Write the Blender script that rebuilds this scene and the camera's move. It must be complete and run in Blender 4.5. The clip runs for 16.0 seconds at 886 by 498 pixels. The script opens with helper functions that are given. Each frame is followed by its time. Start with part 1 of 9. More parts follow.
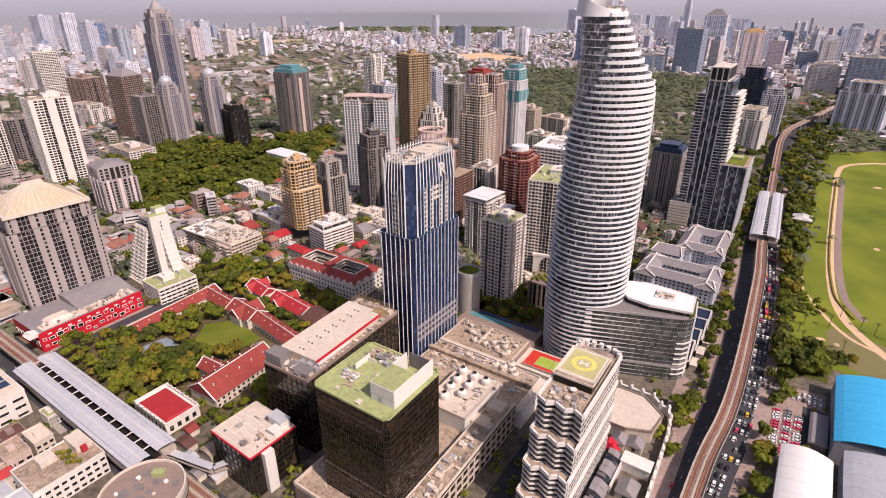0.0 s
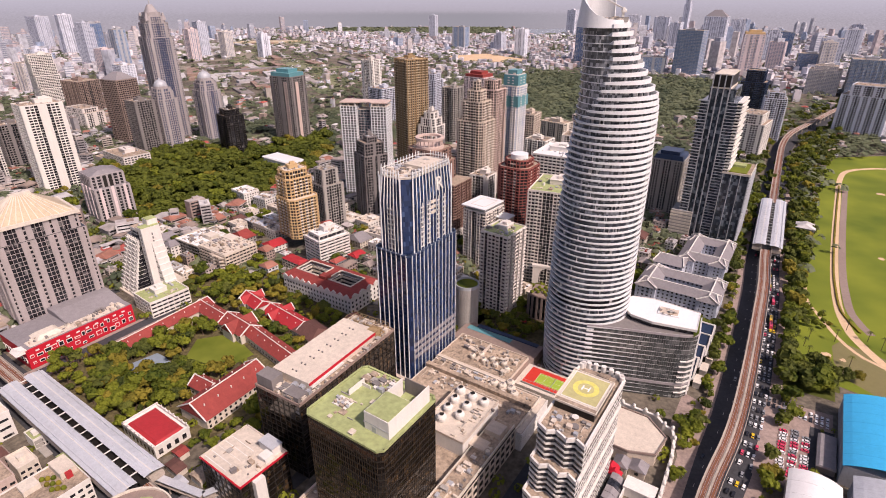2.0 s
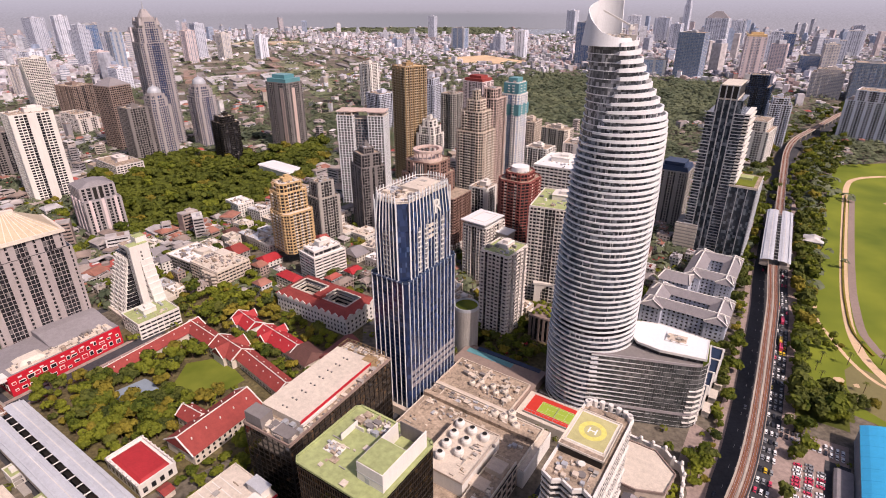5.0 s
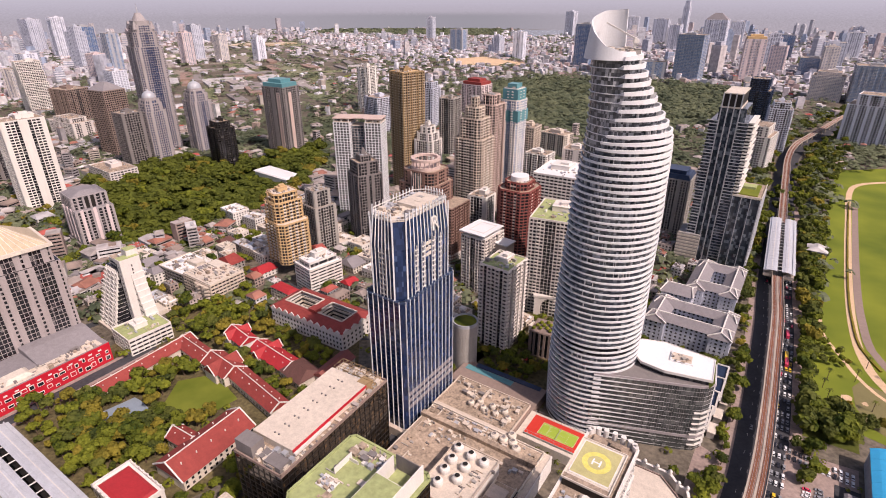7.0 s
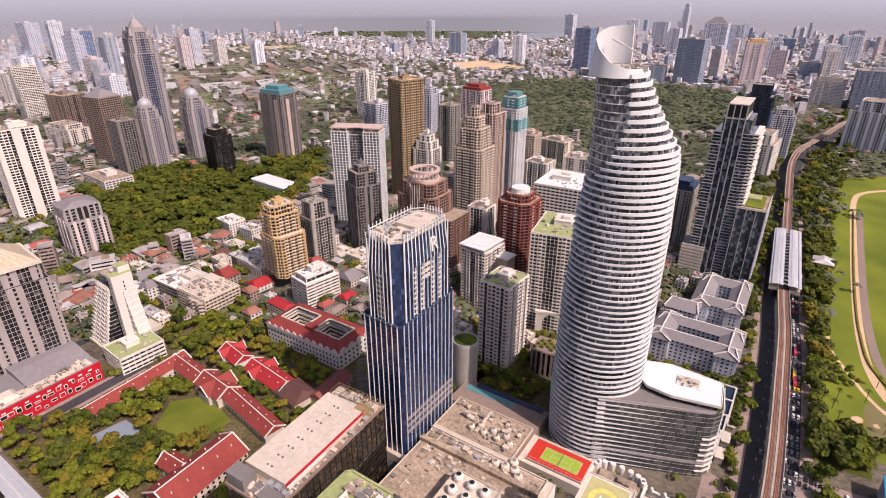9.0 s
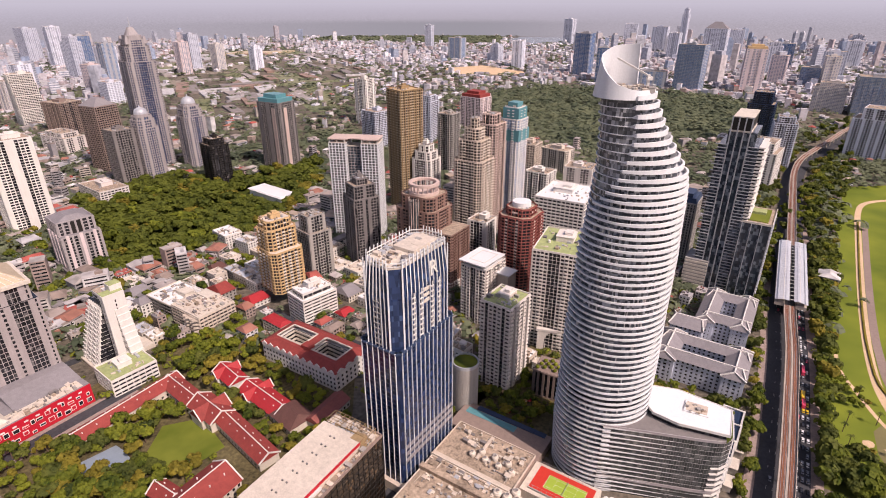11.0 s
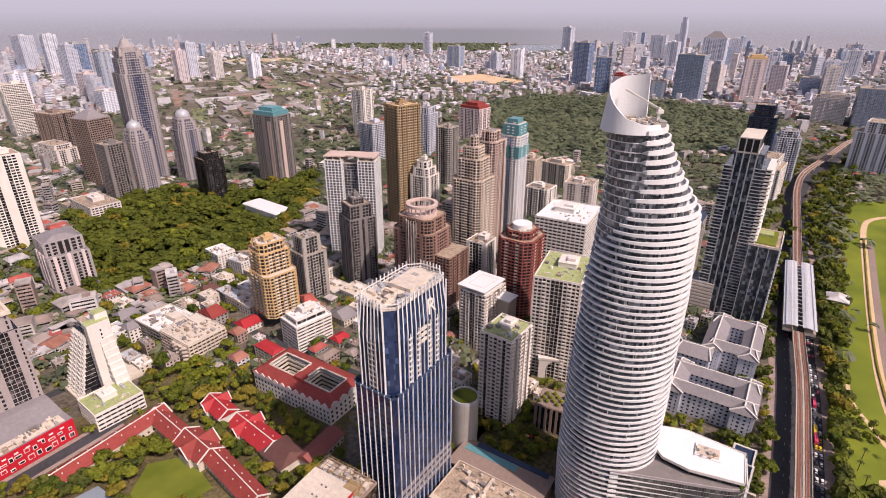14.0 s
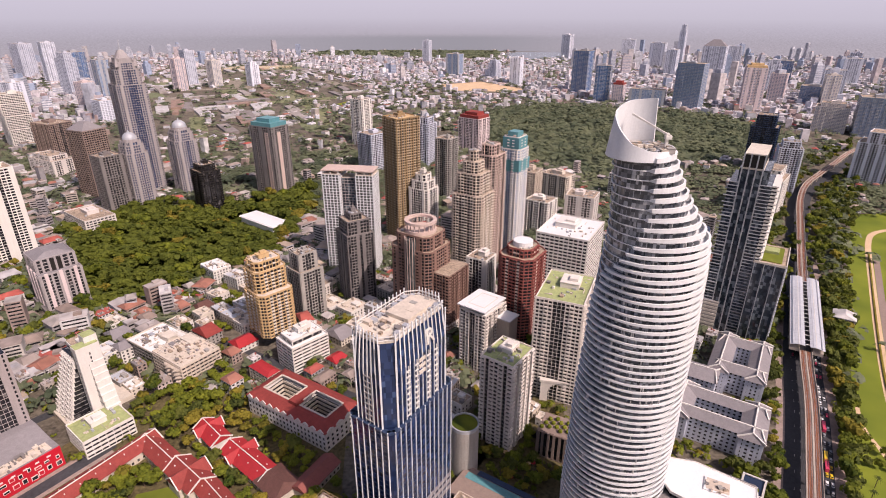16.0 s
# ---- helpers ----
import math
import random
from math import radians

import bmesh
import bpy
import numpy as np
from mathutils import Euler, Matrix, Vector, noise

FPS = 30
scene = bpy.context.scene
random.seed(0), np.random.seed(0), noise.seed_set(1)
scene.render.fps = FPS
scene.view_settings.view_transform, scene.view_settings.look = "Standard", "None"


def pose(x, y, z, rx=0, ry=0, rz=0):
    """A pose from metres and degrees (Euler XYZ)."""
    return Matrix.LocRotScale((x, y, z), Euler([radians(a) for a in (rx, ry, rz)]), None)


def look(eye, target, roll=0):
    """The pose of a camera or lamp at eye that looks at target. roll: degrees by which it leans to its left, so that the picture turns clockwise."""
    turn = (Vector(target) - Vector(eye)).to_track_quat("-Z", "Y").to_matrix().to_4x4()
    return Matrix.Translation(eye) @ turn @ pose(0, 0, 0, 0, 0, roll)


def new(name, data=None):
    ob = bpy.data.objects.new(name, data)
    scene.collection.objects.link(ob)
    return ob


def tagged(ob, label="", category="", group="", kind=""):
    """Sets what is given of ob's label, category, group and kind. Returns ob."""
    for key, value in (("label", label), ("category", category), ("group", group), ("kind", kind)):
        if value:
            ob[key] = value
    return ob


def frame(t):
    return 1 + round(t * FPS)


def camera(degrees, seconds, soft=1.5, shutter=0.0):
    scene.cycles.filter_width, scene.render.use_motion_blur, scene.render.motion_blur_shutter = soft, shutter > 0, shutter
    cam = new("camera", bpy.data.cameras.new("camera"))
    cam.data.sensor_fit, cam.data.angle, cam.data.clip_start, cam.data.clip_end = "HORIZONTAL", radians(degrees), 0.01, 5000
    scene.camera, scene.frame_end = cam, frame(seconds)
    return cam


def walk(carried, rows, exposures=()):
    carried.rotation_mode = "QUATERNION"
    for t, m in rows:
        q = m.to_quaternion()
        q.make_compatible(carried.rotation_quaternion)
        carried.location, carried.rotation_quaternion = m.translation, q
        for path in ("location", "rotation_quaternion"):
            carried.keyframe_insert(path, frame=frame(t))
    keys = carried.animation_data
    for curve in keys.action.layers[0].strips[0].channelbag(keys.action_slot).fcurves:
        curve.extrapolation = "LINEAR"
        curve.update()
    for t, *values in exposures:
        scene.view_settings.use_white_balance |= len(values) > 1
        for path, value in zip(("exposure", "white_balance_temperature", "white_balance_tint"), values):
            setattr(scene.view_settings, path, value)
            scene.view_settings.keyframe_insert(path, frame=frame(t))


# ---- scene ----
cam = camera(78.0, 16.0, soft=1.0)
METRES, EYE, TILT, LEAN, TURN = 120.0, 243.0, -25.0, 0.0, 0.0
ROWS = [
    (0.0, 0.0, 0.0, 0.0, 0.0, 0.0, -0.0),
    (0.5, 0.0026, 0.0207, 0.0226, -0.02, -0.02, 0.02),
    (1.0, 0.0048, 0.0397, 0.044, -0.05, -0.02, 0.05),
    (1.5, 0.0079, 0.0605, 0.0667, -0.07, -0.03, 0.04),
    (2.0, 0.0092, 0.0804, 0.0881, -0.1, -0.05, 0.04),
    (2.5, 0.0112, 0.1022, 0.1115, -0.11, -0.06, 0.05),
    (3.0, 0.0131, 0.1232, 0.133, -0.14, -0.08, 0.07),
    (3.5, 0.0138, 0.1456, 0.1559, -0.13, -0.1, 0.08),
    (4.0, 0.0144, 0.1658, 0.1774, -0.12, -0.11, 0.06),
    (6.5, 0.0183, 0.2728, 0.2909, -0.27, -0.14, 0.13),
    (7.0, 0.0198, 0.2938, 0.3122, -0.3, -0.13, 0.13),
    (7.5, 0.0203, 0.3163, 0.3363, -0.3, -0.12, 0.17),
    (8.0, 0.0207, 0.3372, 0.3583, -0.33, -0.07, 0.15),
    (8.5, 0.0207, 0.3599, 0.383, -0.34, -0.01, 0.16),
    (9.0, 0.0205, 0.3805, 0.4053, -0.36, 0.06, 0.17),
    (11.5, 0.0206, 0.4834, 0.5264, -0.43, 0.43, 0.24),
    (12.0, 0.0208, 0.5039, 0.5489, -0.47, 0.51, 0.21),
    (12.5, 0.0202, 0.5255, 0.5737, -0.52, 0.59, 0.19),
    (13.0, 0.0211, 0.5459, 0.5962, -0.55, 0.69, 0.17),
    (13.5, 0.0216, 0.5675, 0.6205, -0.59, 0.8, 0.16),
    (14.0, 0.0215, 0.5885, 0.643, -0.6, 0.91, 0.17),
    (14.5, 0.0224, 0.6111, 0.6674, -0.62, 1.04, 0.2),
    (15.0, 0.0221, 0.6311, 0.6903, -0.63, 1.15, 0.18),
    (15.5, 0.0229, 0.6531, 0.7144, -0.65, 1.28, 0.2),
    (16.0, 0.0235, 0.6737, 0.7377, -0.67, 1.48, 0.21),
]
walk(cam, [(t, pose(0, 0, EYE, TILT, LEAN, TURN) @ pose(METRES * x, METRES * y, METRES * z, 90 + pitch, roll, yaw)) for t, x, y, z, yaw, pitch, roll in ROWS], exposures=((0.0, -0.01, 6800, 27), (16.0, -0.01, 6800, 27)))

# ---- light: hazy afternoon, sun from the right and a little ahead ----
SUN_AZ, SUN_EL = -45.0, 49.0
world = bpy.data.worlds.new("sky")
scene.world = world
world.use_nodes = True
wn = world.node_tree.nodes
sky = wn.new("ShaderNodeTexSky")
sky.sky_type = "NISHITA"
sky.sun_disc = False
sky.sun_elevation = radians(SUN_EL)
sky.sun_rotation = radians(90 - SUN_AZ)
sky.air_density, sky.dust_density, sky.ozone_density = 1.0, 3.0, 1.0
wn["Background"].inputs["Strength"].default_value = 0.115
world.node_tree.links.new(sky.outputs["Color"], wn["Background"].inputs["Color"])
sun = new("sun", bpy.data.lights.new("sun", "SUN"))
sun.data.energy, sun.data.angle, sun.data.color = 4.4, radians(0.6), (1.0, 0.93, 0.82)
sun.matrix_world = look((cos_az := math.cos(radians(SUN_AZ)) * math.cos(radians(SUN_EL)), math.sin(radians(SUN_AZ)) * math.cos(radians(SUN_EL)), math.sin(radians(SUN_EL))), (0, 0, 0))

# ---- materials ----
def node_mat(name):
    m = bpy.data.materials.new(name)
    m.use_nodes = True
    return m, m.node_tree.nodes, m.node_tree.links


def paint(name, rgb, rough=0.8, var=0.18, big=0.03, fine=1.2, bump=0.3, metal=0.0, island=0.0, streak=True, spec=0.3):
    """A weathered matt surface: broad stains, fine grain and rain streaks that run down the walls."""
    m, n, l = node_mat(name)
    b = n["Principled BSDF"]
    b.inputs["Roughness"].default_value, b.inputs["Metallic"].default_value = rough, metal
    b.inputs["Specular IOR Level"].default_value = spec
    co = n.new("ShaderNodeTexCoord")
    mp = n.new("ShaderNodeMapping")
    mp.inputs["Scale"].default_value = (1, 1, 0.12 if streak else 1)
    l.new(co.outputs["Object"], mp.inputs["Vector"])
    n1, n2, n3 = (n.new("ShaderNodeTexNoise") for _ in range(3))
    n1.inputs["Scale"].default_value, n1.inputs["Detail"].default_value = big, 6
    n2.inputs["Scale"].default_value, n2.inputs["Detail"].default_value = fine, 4
    n3.inputs["Scale"].default_value, n3.inputs["Detail"].default_value = 0.35, 5
    l.new(co.outputs["Object"], n1.inputs["Vector"])
    l.new(co.outputs["Object"], n2.inputs["Vector"])
    l.new(mp.outputs["Vector"], n3.inputs["Vector"])
    add = n.new("ShaderNodeMath")
    add.operation = "ADD"
    add2 = n.new("ShaderNodeMath")
    add2.operation = "ADD"
    l.new(n1.outputs["Fac"], add.inputs[0])
    l.new(n3.outputs["Fac"], add.inputs[1])
    l.new(add.outputs[0], add2.inputs[0])
    l.new(n2.outputs["Fac"], add2.inputs[1])
    rng = n.new("ShaderNodeMapRange")
    rng.inputs["From Min"].default_value, rng.inputs["From Max"].default_value = 1.0, 2.0
    rng.inputs["To Min"].default_value, rng.inputs["To Max"].default_value = 1 - var * 1.6, 1 + var * 0.9
    l.new(add2.outputs[0], rng.inputs["Value"])
    col = n.new("ShaderNodeMix")
    col.data_type, col.blend_type = "RGBA", "MULTIPLY"
    col.inputs["Factor"].default_value = 1.0
    col.inputs["A"].default_value = (*rgb, 1)
    l.new(rng.outputs["Result"], col.inputs["B"])
    out = col.outputs["Result"]
    if island:
        g = n.new("ShaderNodeNewGeometry")
        hs = n.new("ShaderNodeHueSaturation")
        r2 = n.new("ShaderNodeMapRange")
        r2.inputs["To Min"].default_value, r2.inputs["To Max"].default_value = 1 - island, 1 + island
        l.new(g.outputs["Random Per Island"], r2.inputs["Value"])
        l.new(r2.outputs["Result"], hs.inputs["Value"])
        l.new(out, hs.inputs["Color"])
        out = hs.outputs["Color"]
    l.new(out, b.inputs["Base Color"])
    if bump:
        bp = n.new("ShaderNodeBump")
        bp.inputs["Strength"].default_value, bp.inputs["Distance"].default_value = bump, 0.15
        l.new(n2.outputs["Fac"], bp.inputs["Height"])
        l.new(bp.outputs["Normal"], b.inputs["Normal"])
    return m


def glazing(name, rgb, light=(0.35, 0.36, 0.38), share=0.25, cell=(2.2, 2.2, 3.3), rough=0.12, spec=0.6):
    """Window glass with rooms behind it: each pane a little different, some with drawn curtains."""
    m, n, l = node_mat(name)
    b = n["Principled BSDF"]
    b.inputs["Roughness"].default_value = rough
    b.inputs["Specular IOR Level"].default_value = spec
    co = n.new("ShaderNodeTexCoord")
    sn = n.new("ShaderNodeVectorMath")
    sn.operation = "SNAP"
    sn.inputs[1].default_value = cell
    l.new(co.outputs["Object"], sn.inputs[0])
    wh = n.new("ShaderNodeTexWhiteNoise")
    l.new(sn.outputs[0], wh.inputs["Vector"])
    rp = n.new("ShaderNodeValToRGB")
    e = rp.color_ramp.elements
    e[0].position, e[0].color = 0.0, (*[c * 0.7 for c in rgb], 1)
    e[1].position, e[1].color = 1 - share, (*[c * 1.25 for c in rgb], 1)
    x = rp.color_ramp.elements.new(1.0)
    x.color = (*light, 1)
    l.new(wh.outputs["Value"], rp.inputs["Fac"])
    l.new(rp.outputs["Color"], b.inputs["Base Color"])
    ns = n.new("ShaderNodeTexNoise")
    ns.inputs["Scale"].default_value = 0.15
    bp = n.new("ShaderNodeBump")
    bp.inputs["Strength"].default_value, bp.inputs["Distance"].default_value = 0.12, 0.4
    l.new(co.outputs["Object"], ns.inputs["Vector"])
    l.new(ns.outputs["Fac"], bp.inputs["Height"])
    l.new(bp.outputs["Normal"], b.inputs["Normal"])
    return m


def leafy(name, a, c, rough=0.75, scale=0.08):
    """Foliage or grass: two greens mixed by clumps, by leaf and by plant."""
    m, n, l = node_mat(name)
    b = n["Principled BSDF"]
    b.inputs["Roughness"].default_value = rough
    b.inputs["Specular IOR Level"].default_value = 0.2
    co = n.new("ShaderNodeNewGeometry")
    ob = n.new("ShaderNodeObjectInfo")
    ns = n.new("ShaderNodeTexNoise")
    ns.inputs["Scale"].default_value, ns.inputs["Detail"].default_value = scale, 3
    l.new(co.outputs["Position"], ns.inputs["Vector"])
    s1 = n.new("ShaderNodeMath")
    s1.operation = "MULTIPLY_ADD"
    s1.inputs[1].default_value = 0.2
    l.new(co.outputs["Random Per Island"], s1.inputs[0])
    l.new(ns.outputs["Fac"], s1.inputs[2])
    s2 = n.new("ShaderNodeMath")
    s2.operation = "MULTIPLY_ADD"
    s2.inputs[1].default_value = 0.25
    l.new(ob.outputs["Random"], s2.inputs[0])
    l.new(s1.outputs[0], s2.inputs[2])
    rp = n.new("ShaderNodeValToRGB")
    e = rp.color_ramp.elements
    e[0].position, e[0].color = 0.42, (*a, 1)
    e[1].position, e[1].color = 0.95, (*c, 1)
    l.new(s2.outputs[0], rp.inputs["Fac"])
    l.new(rp.outputs["Color"], b.inputs["Base Color"])
    tr = n.new("ShaderNodeBsdfTranslucent")
    l.new(rp.outputs["Color"], tr.inputs["Color"])
    mix = n.new("ShaderNodeMixShader")
    mix.inputs["Fac"].default_value = 0.3
    l.new(b.outputs["BSDF"], mix.inputs[1])
    l.new(tr.outputs["BSDF"], mix.inputs[2])
    l.new(mix.outputs["Shader"], n["Material Output"].inputs["Surface"])
    return m


def islands(name, colours, rough=0.8):
    """Many small roofs and walls: a colour from the row for each piece, with stains."""
    m, n, l = node_mat(name)
    b = n["Principled BSDF"]
    b.inputs["Roughness"].default_value = rough
    g = n.new("ShaderNodeNewGeometry")
    rp = n.new("ShaderNodeValToRGB")
    rp.color_ramp.interpolation = "CONSTANT"
    while len(rp.color_ramp.elements) < len(colours):
        rp.color_ramp.elements.new(0.5)
    for i, (e, c) in enumerate(zip(rp.color_ramp.elements, colours)):
        e.position, e.color = i / len(colours), (*c, 1)
    l.new(g.outputs["Random Per Island"], rp.inputs["Fac"])
    ns = n.new("ShaderNodeTexNoise")
    ns.inputs["Scale"].default_value, ns.inputs["Detail"].default_value = 0.09, 8
    l.new(g.outputs["Position"], ns.inputs["Vector"])
    rg = n.new("ShaderNodeMapRange")
    rg.inputs["From Min"].default_value, rg.inputs["From Max"].default_value = 0.3, 0.7
    rg.inputs["To Min"].default_value, rg.inputs["To Max"].default_value = 0.65, 1.15
    l.new(ns.outputs["Fac"], rg.inputs["Value"])
    mx = n.new("ShaderNodeMix")
    mx.data_type, mx.blend_type = "RGBA", "MULTIPLY"
    mx.inputs["Factor"].default_value = 1.0
    l.new(rp.outputs["Color"], mx.inputs["A"])
    l.new(rg.outputs["Result"], mx.inputs["B"])
    l.new(mx.outputs["Result"], b.inputs["Base Color"])
    return m


M = dict(
    white=paint("white_paint", (0.69, 0.655, 0.615), 0.6, 0.1),
    cream=paint("cream_render", (0.62, 0.55, 0.47), 0.75, 0.16),
    beige=paint("beige_render", (0.56, 0.47, 0.39), 0.8, 0.16),
    pink=paint("pink_render", (0.55, 0.42, 0.37), 0.8, 0.15),
    gold=paint("ochre_render", (0.58, 0.4, 0.21), 0.75, 0.16),
    bronze=paint("bronze_cladding", (0.34, 0.235, 0.125), 0.5, 0.2),
    grey=paint("grey_concrete", (0.36, 0.335, 0.31), 0.85, 0.18),
    dgrey=paint("dark_grey_stone", (0.2, 0.18, 0.175), 0.7, 0.15),
    maroon=paint("maroon_render", (0.27, 0.085, 0.07), 0.7, 0.15),
    taupe=paint("taupe_stone", (0.27, 0.2, 0.17), 0.75, 0.15),
    maroon_brown=paint("reddish_brown_stone", (0.25, 0.15, 0.12), 0.75, 0.15),
    teal=paint("teal_cladding", (0.1, 0.27, 0.3), 0.4, 0.15),
    navy=paint("navy_metal", (0.03, 0.05, 0.1), 0.4, 0.2),
    black=paint("black_cladding", (0.025, 0.022, 0.02), 0.35, 0.2),
    steel=paint("weathered_steel", (0.42, 0.43, 0.46), 0.45, 0.15, metal=0.2),
    red=paint("red_cladding", (0.5, 0.015, 0.03), 0.5, 0.12),
    redtile=paint("red_roof_tiles", (0.28, 0.05, 0.042), 0.75, 0.22, fine=2.5, bump=0.6),
    scarlet=paint("scarlet_roof_sheet", (0.4, 0.03, 0.035), 0.6, 0.15),
    brownroof=paint("brown_roof_tiles", (0.13, 0.06, 0.05), 0.75, 0.2),
    greyroof=paint("slate_grey_roof", (0.24, 0.22, 0.23), 0.75, 0.15),
    roofdirt=paint("stained_concrete_roof", (0.4, 0.31, 0.235), 0.95, 0.45, big=0.06, fine=0.8, streak=False),
    rooflight=paint("pale_screed_roof", (0.6, 0.52, 0.44), 0.9, 0.18, big=0.04, streak=False),
    roofgreen=paint("green_roof_coating", (0.34, 0.38, 0.17), 0.85, 0.22, big=0.05, fine=0.5, streak=False),
    sheet=paint("pale_sheet_metal", (0.6, 0.61, 0.64), 0.4, 0.12, metal=0.3, streak=False),
    cyan=paint("cyan_sheet_roof", (0.03, 0.42, 0.75), 0.45, 0.08, streak=False),
    whiteroof=paint("white_membrane_roof", (0.72, 0.71, 0.71), 0.5, 0.06, streak=False),
    asphalt=paint("asphalt", (0.055, 0.055, 0.062), 0.9, 0.25, big=0.05, fine=0.6, streak=False),
    paving=paint("pink_paving", (0.33, 0.25, 0.22), 0.9, 0.25, big=0.08, fine=0.5, streak=False),
    ground=paint("dusty_ground", (0.16, 0.135, 0.105), 0.95, 0.5, big=0.02, fine=0.2, streak=False),
    earth=paint("garden_earth", (0.13, 0.105, 0.05), 0.95, 0.5, big=0.05, fine=0.4, streak=False),
    darkbronze=paint("dark_bronze", (0.05, 0.034, 0.02), 0.4, 0.2),
    sand=paint("sand", (0.62, 0.44, 0.28), 0.95, 0.15, streak=False),
    pond=paint("brown_water", (0.19, 0.165, 0.07), 0.5, 0.1, bump=0, streak=False, spec=0.2),
    water=paint("pale_water", (0.25, 0.3, 0.36), 0.1, 0.1, streak=False, spec=0.5),
    concrete=paint("viaduct_concrete", (0.4, 0.34, 0.29), 0.9, 0.2),
    rail=paint("rusty_trackbed", (0.22, 0.09, 0.05), 0.9, 0.25, streak=False),
    court=paint("red_court", (0.55, 0.04, 0.025), 0.8, 0.08, streak=False),
    courtg=paint("green_court", (0.3, 0.42, 0.05), 0.8, 0.08, streak=False),
    yellow=paint("faded_yellow_paint", (0.46, 0.42, 0.2), 0.7, 0.15, streak=False),
    lineyellow=paint("yellow_line_paint", (0.66, 0.6, 0.16), 0.7, 0.2, streak=False),
    trunk=paint("bark", (0.12, 0.08, 0.055), 0.95, 0.2),
    tyre=paint("rubber", (0.02, 0.02, 0.02), 0.8, 0.1),
    floorgrey=paint("balcony_floor", (0.55, 0.54, 0.54), 0.7, 0.12, streak=False),
    tan=paint("tan_roof_sheet", (0.5, 0.4, 0.28), 0.6, 0.15),
    palewarm=paint("pale_stone", (0.68, 0.62, 0.57), 0.7, 0.12),
    # f_ walls: distance haze painted in as a paler, bluer base colour
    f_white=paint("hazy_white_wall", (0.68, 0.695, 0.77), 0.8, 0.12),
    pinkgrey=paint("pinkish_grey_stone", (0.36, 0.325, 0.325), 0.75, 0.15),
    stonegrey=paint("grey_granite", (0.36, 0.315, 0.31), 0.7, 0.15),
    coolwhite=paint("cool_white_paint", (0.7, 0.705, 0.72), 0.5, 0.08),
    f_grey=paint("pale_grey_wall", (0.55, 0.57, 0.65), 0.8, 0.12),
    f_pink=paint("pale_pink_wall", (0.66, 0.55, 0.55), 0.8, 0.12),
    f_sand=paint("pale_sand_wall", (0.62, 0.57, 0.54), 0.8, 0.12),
    carw=paint("white_car_paint", (0.75, 0.75, 0.76), 0.25, 0.05, spec=0.6),
    carr=paint("pink_red_car_paint", (0.62, 0.06, 0.12), 0.25, 0.05, spec=0.6),
    cary=paint("yellow_car_paint", (0.75, 0.5, 0.02), 0.3, 0.05, spec=0.6),
    carg=paint("grey_car_paint", (0.25, 0.26, 0.28), 0.25, 0.05, spec=0.6),
    cark=paint("black_car_paint", (0.02, 0.02, 0.025), 0.2, 0.05, spec=0.6),
    jade=paint("jade_roof_sheet", (0.05, 0.4, 0.3), 0.5, 0.1, streak=False),
    g_dark=glazing("dark_window_glass", (0.02, 0.02, 0.024), light=(0.16, 0.15, 0.15), share=0.14),
    g_blue=glazing("blue_curtain_glass", (0.02, 0.035, 0.085), light=(0.06, 0.1, 0.2), share=0.12, rough=0.07),
    g_navy=glazing("navy_curtain_glass", (0.012, 0.022, 0.06), light=(0.035, 0.06, 0.15), share=0.25, rough=0.09, spec=0.45),
    g_sky=glazing("pale_reflecting_glass", (0.075, 0.085, 0.1), light=(0.26, 0.28, 0.3), share=0.3, rough=0.12, spec=0.9),
    # pale panes stand for curtains and for painted bright reflections
    g_mixed=glazing("mirrored_balcony_glass", (0.085, 0.092, 0.1), light=(0.42, 0.43, 0.45), share=0.5, cell=(1.3, 1.3, 2.05), rough=0.1, spec=0.7),
    # glass lightened to carry distance haze, as are g_far and g_haze
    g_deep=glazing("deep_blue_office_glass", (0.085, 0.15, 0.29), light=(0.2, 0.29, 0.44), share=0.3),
    g_slate=glazing("slate_curtain_glass", (0.035, 0.045, 0.058), light=(0.2, 0.23, 0.26), share=0.35, rough=0.1),
    g_grey=glazing("grey_curtain_glass", (0.06, 0.065, 0.065), light=(0.15, 0.155, 0.15), share=0.25, rough=0.1),
    g_brown=glazing("bronze_curtain_glass", (0.012, 0.009, 0.007), light=(0.1, 0.06, 0.03), share=0.15, cell=(1.5, 1.5, 3.6), rough=0.03, spec=0.8),
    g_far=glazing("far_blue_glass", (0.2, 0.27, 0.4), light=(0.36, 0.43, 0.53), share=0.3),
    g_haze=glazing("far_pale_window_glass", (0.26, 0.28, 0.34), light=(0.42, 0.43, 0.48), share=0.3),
    leaf=leafy("tree_leaves", (0.034, 0.06, 0.009), (0.235, 0.255, 0.026), scale=0.05),
    leaf2=leafy("olive_leaves", (0.1, 0.095, 0.014), (0.31, 0.25, 0.035)),
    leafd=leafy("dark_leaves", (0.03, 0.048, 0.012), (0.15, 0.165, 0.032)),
    grass=leafy("fairway_grass", (0.12, 0.175, 0.02), (0.31, 0.35, 0.04), scale=0.014),
    # far green paled and greyed, distance haze put into the leaf colour
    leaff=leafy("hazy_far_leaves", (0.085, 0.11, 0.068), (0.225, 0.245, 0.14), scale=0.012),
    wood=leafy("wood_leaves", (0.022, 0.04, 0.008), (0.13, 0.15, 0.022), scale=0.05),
    lawn=leafy("lawn_grass", (0.13, 0.17, 0.02), (0.24, 0.27, 0.04), scale=0.05),
)


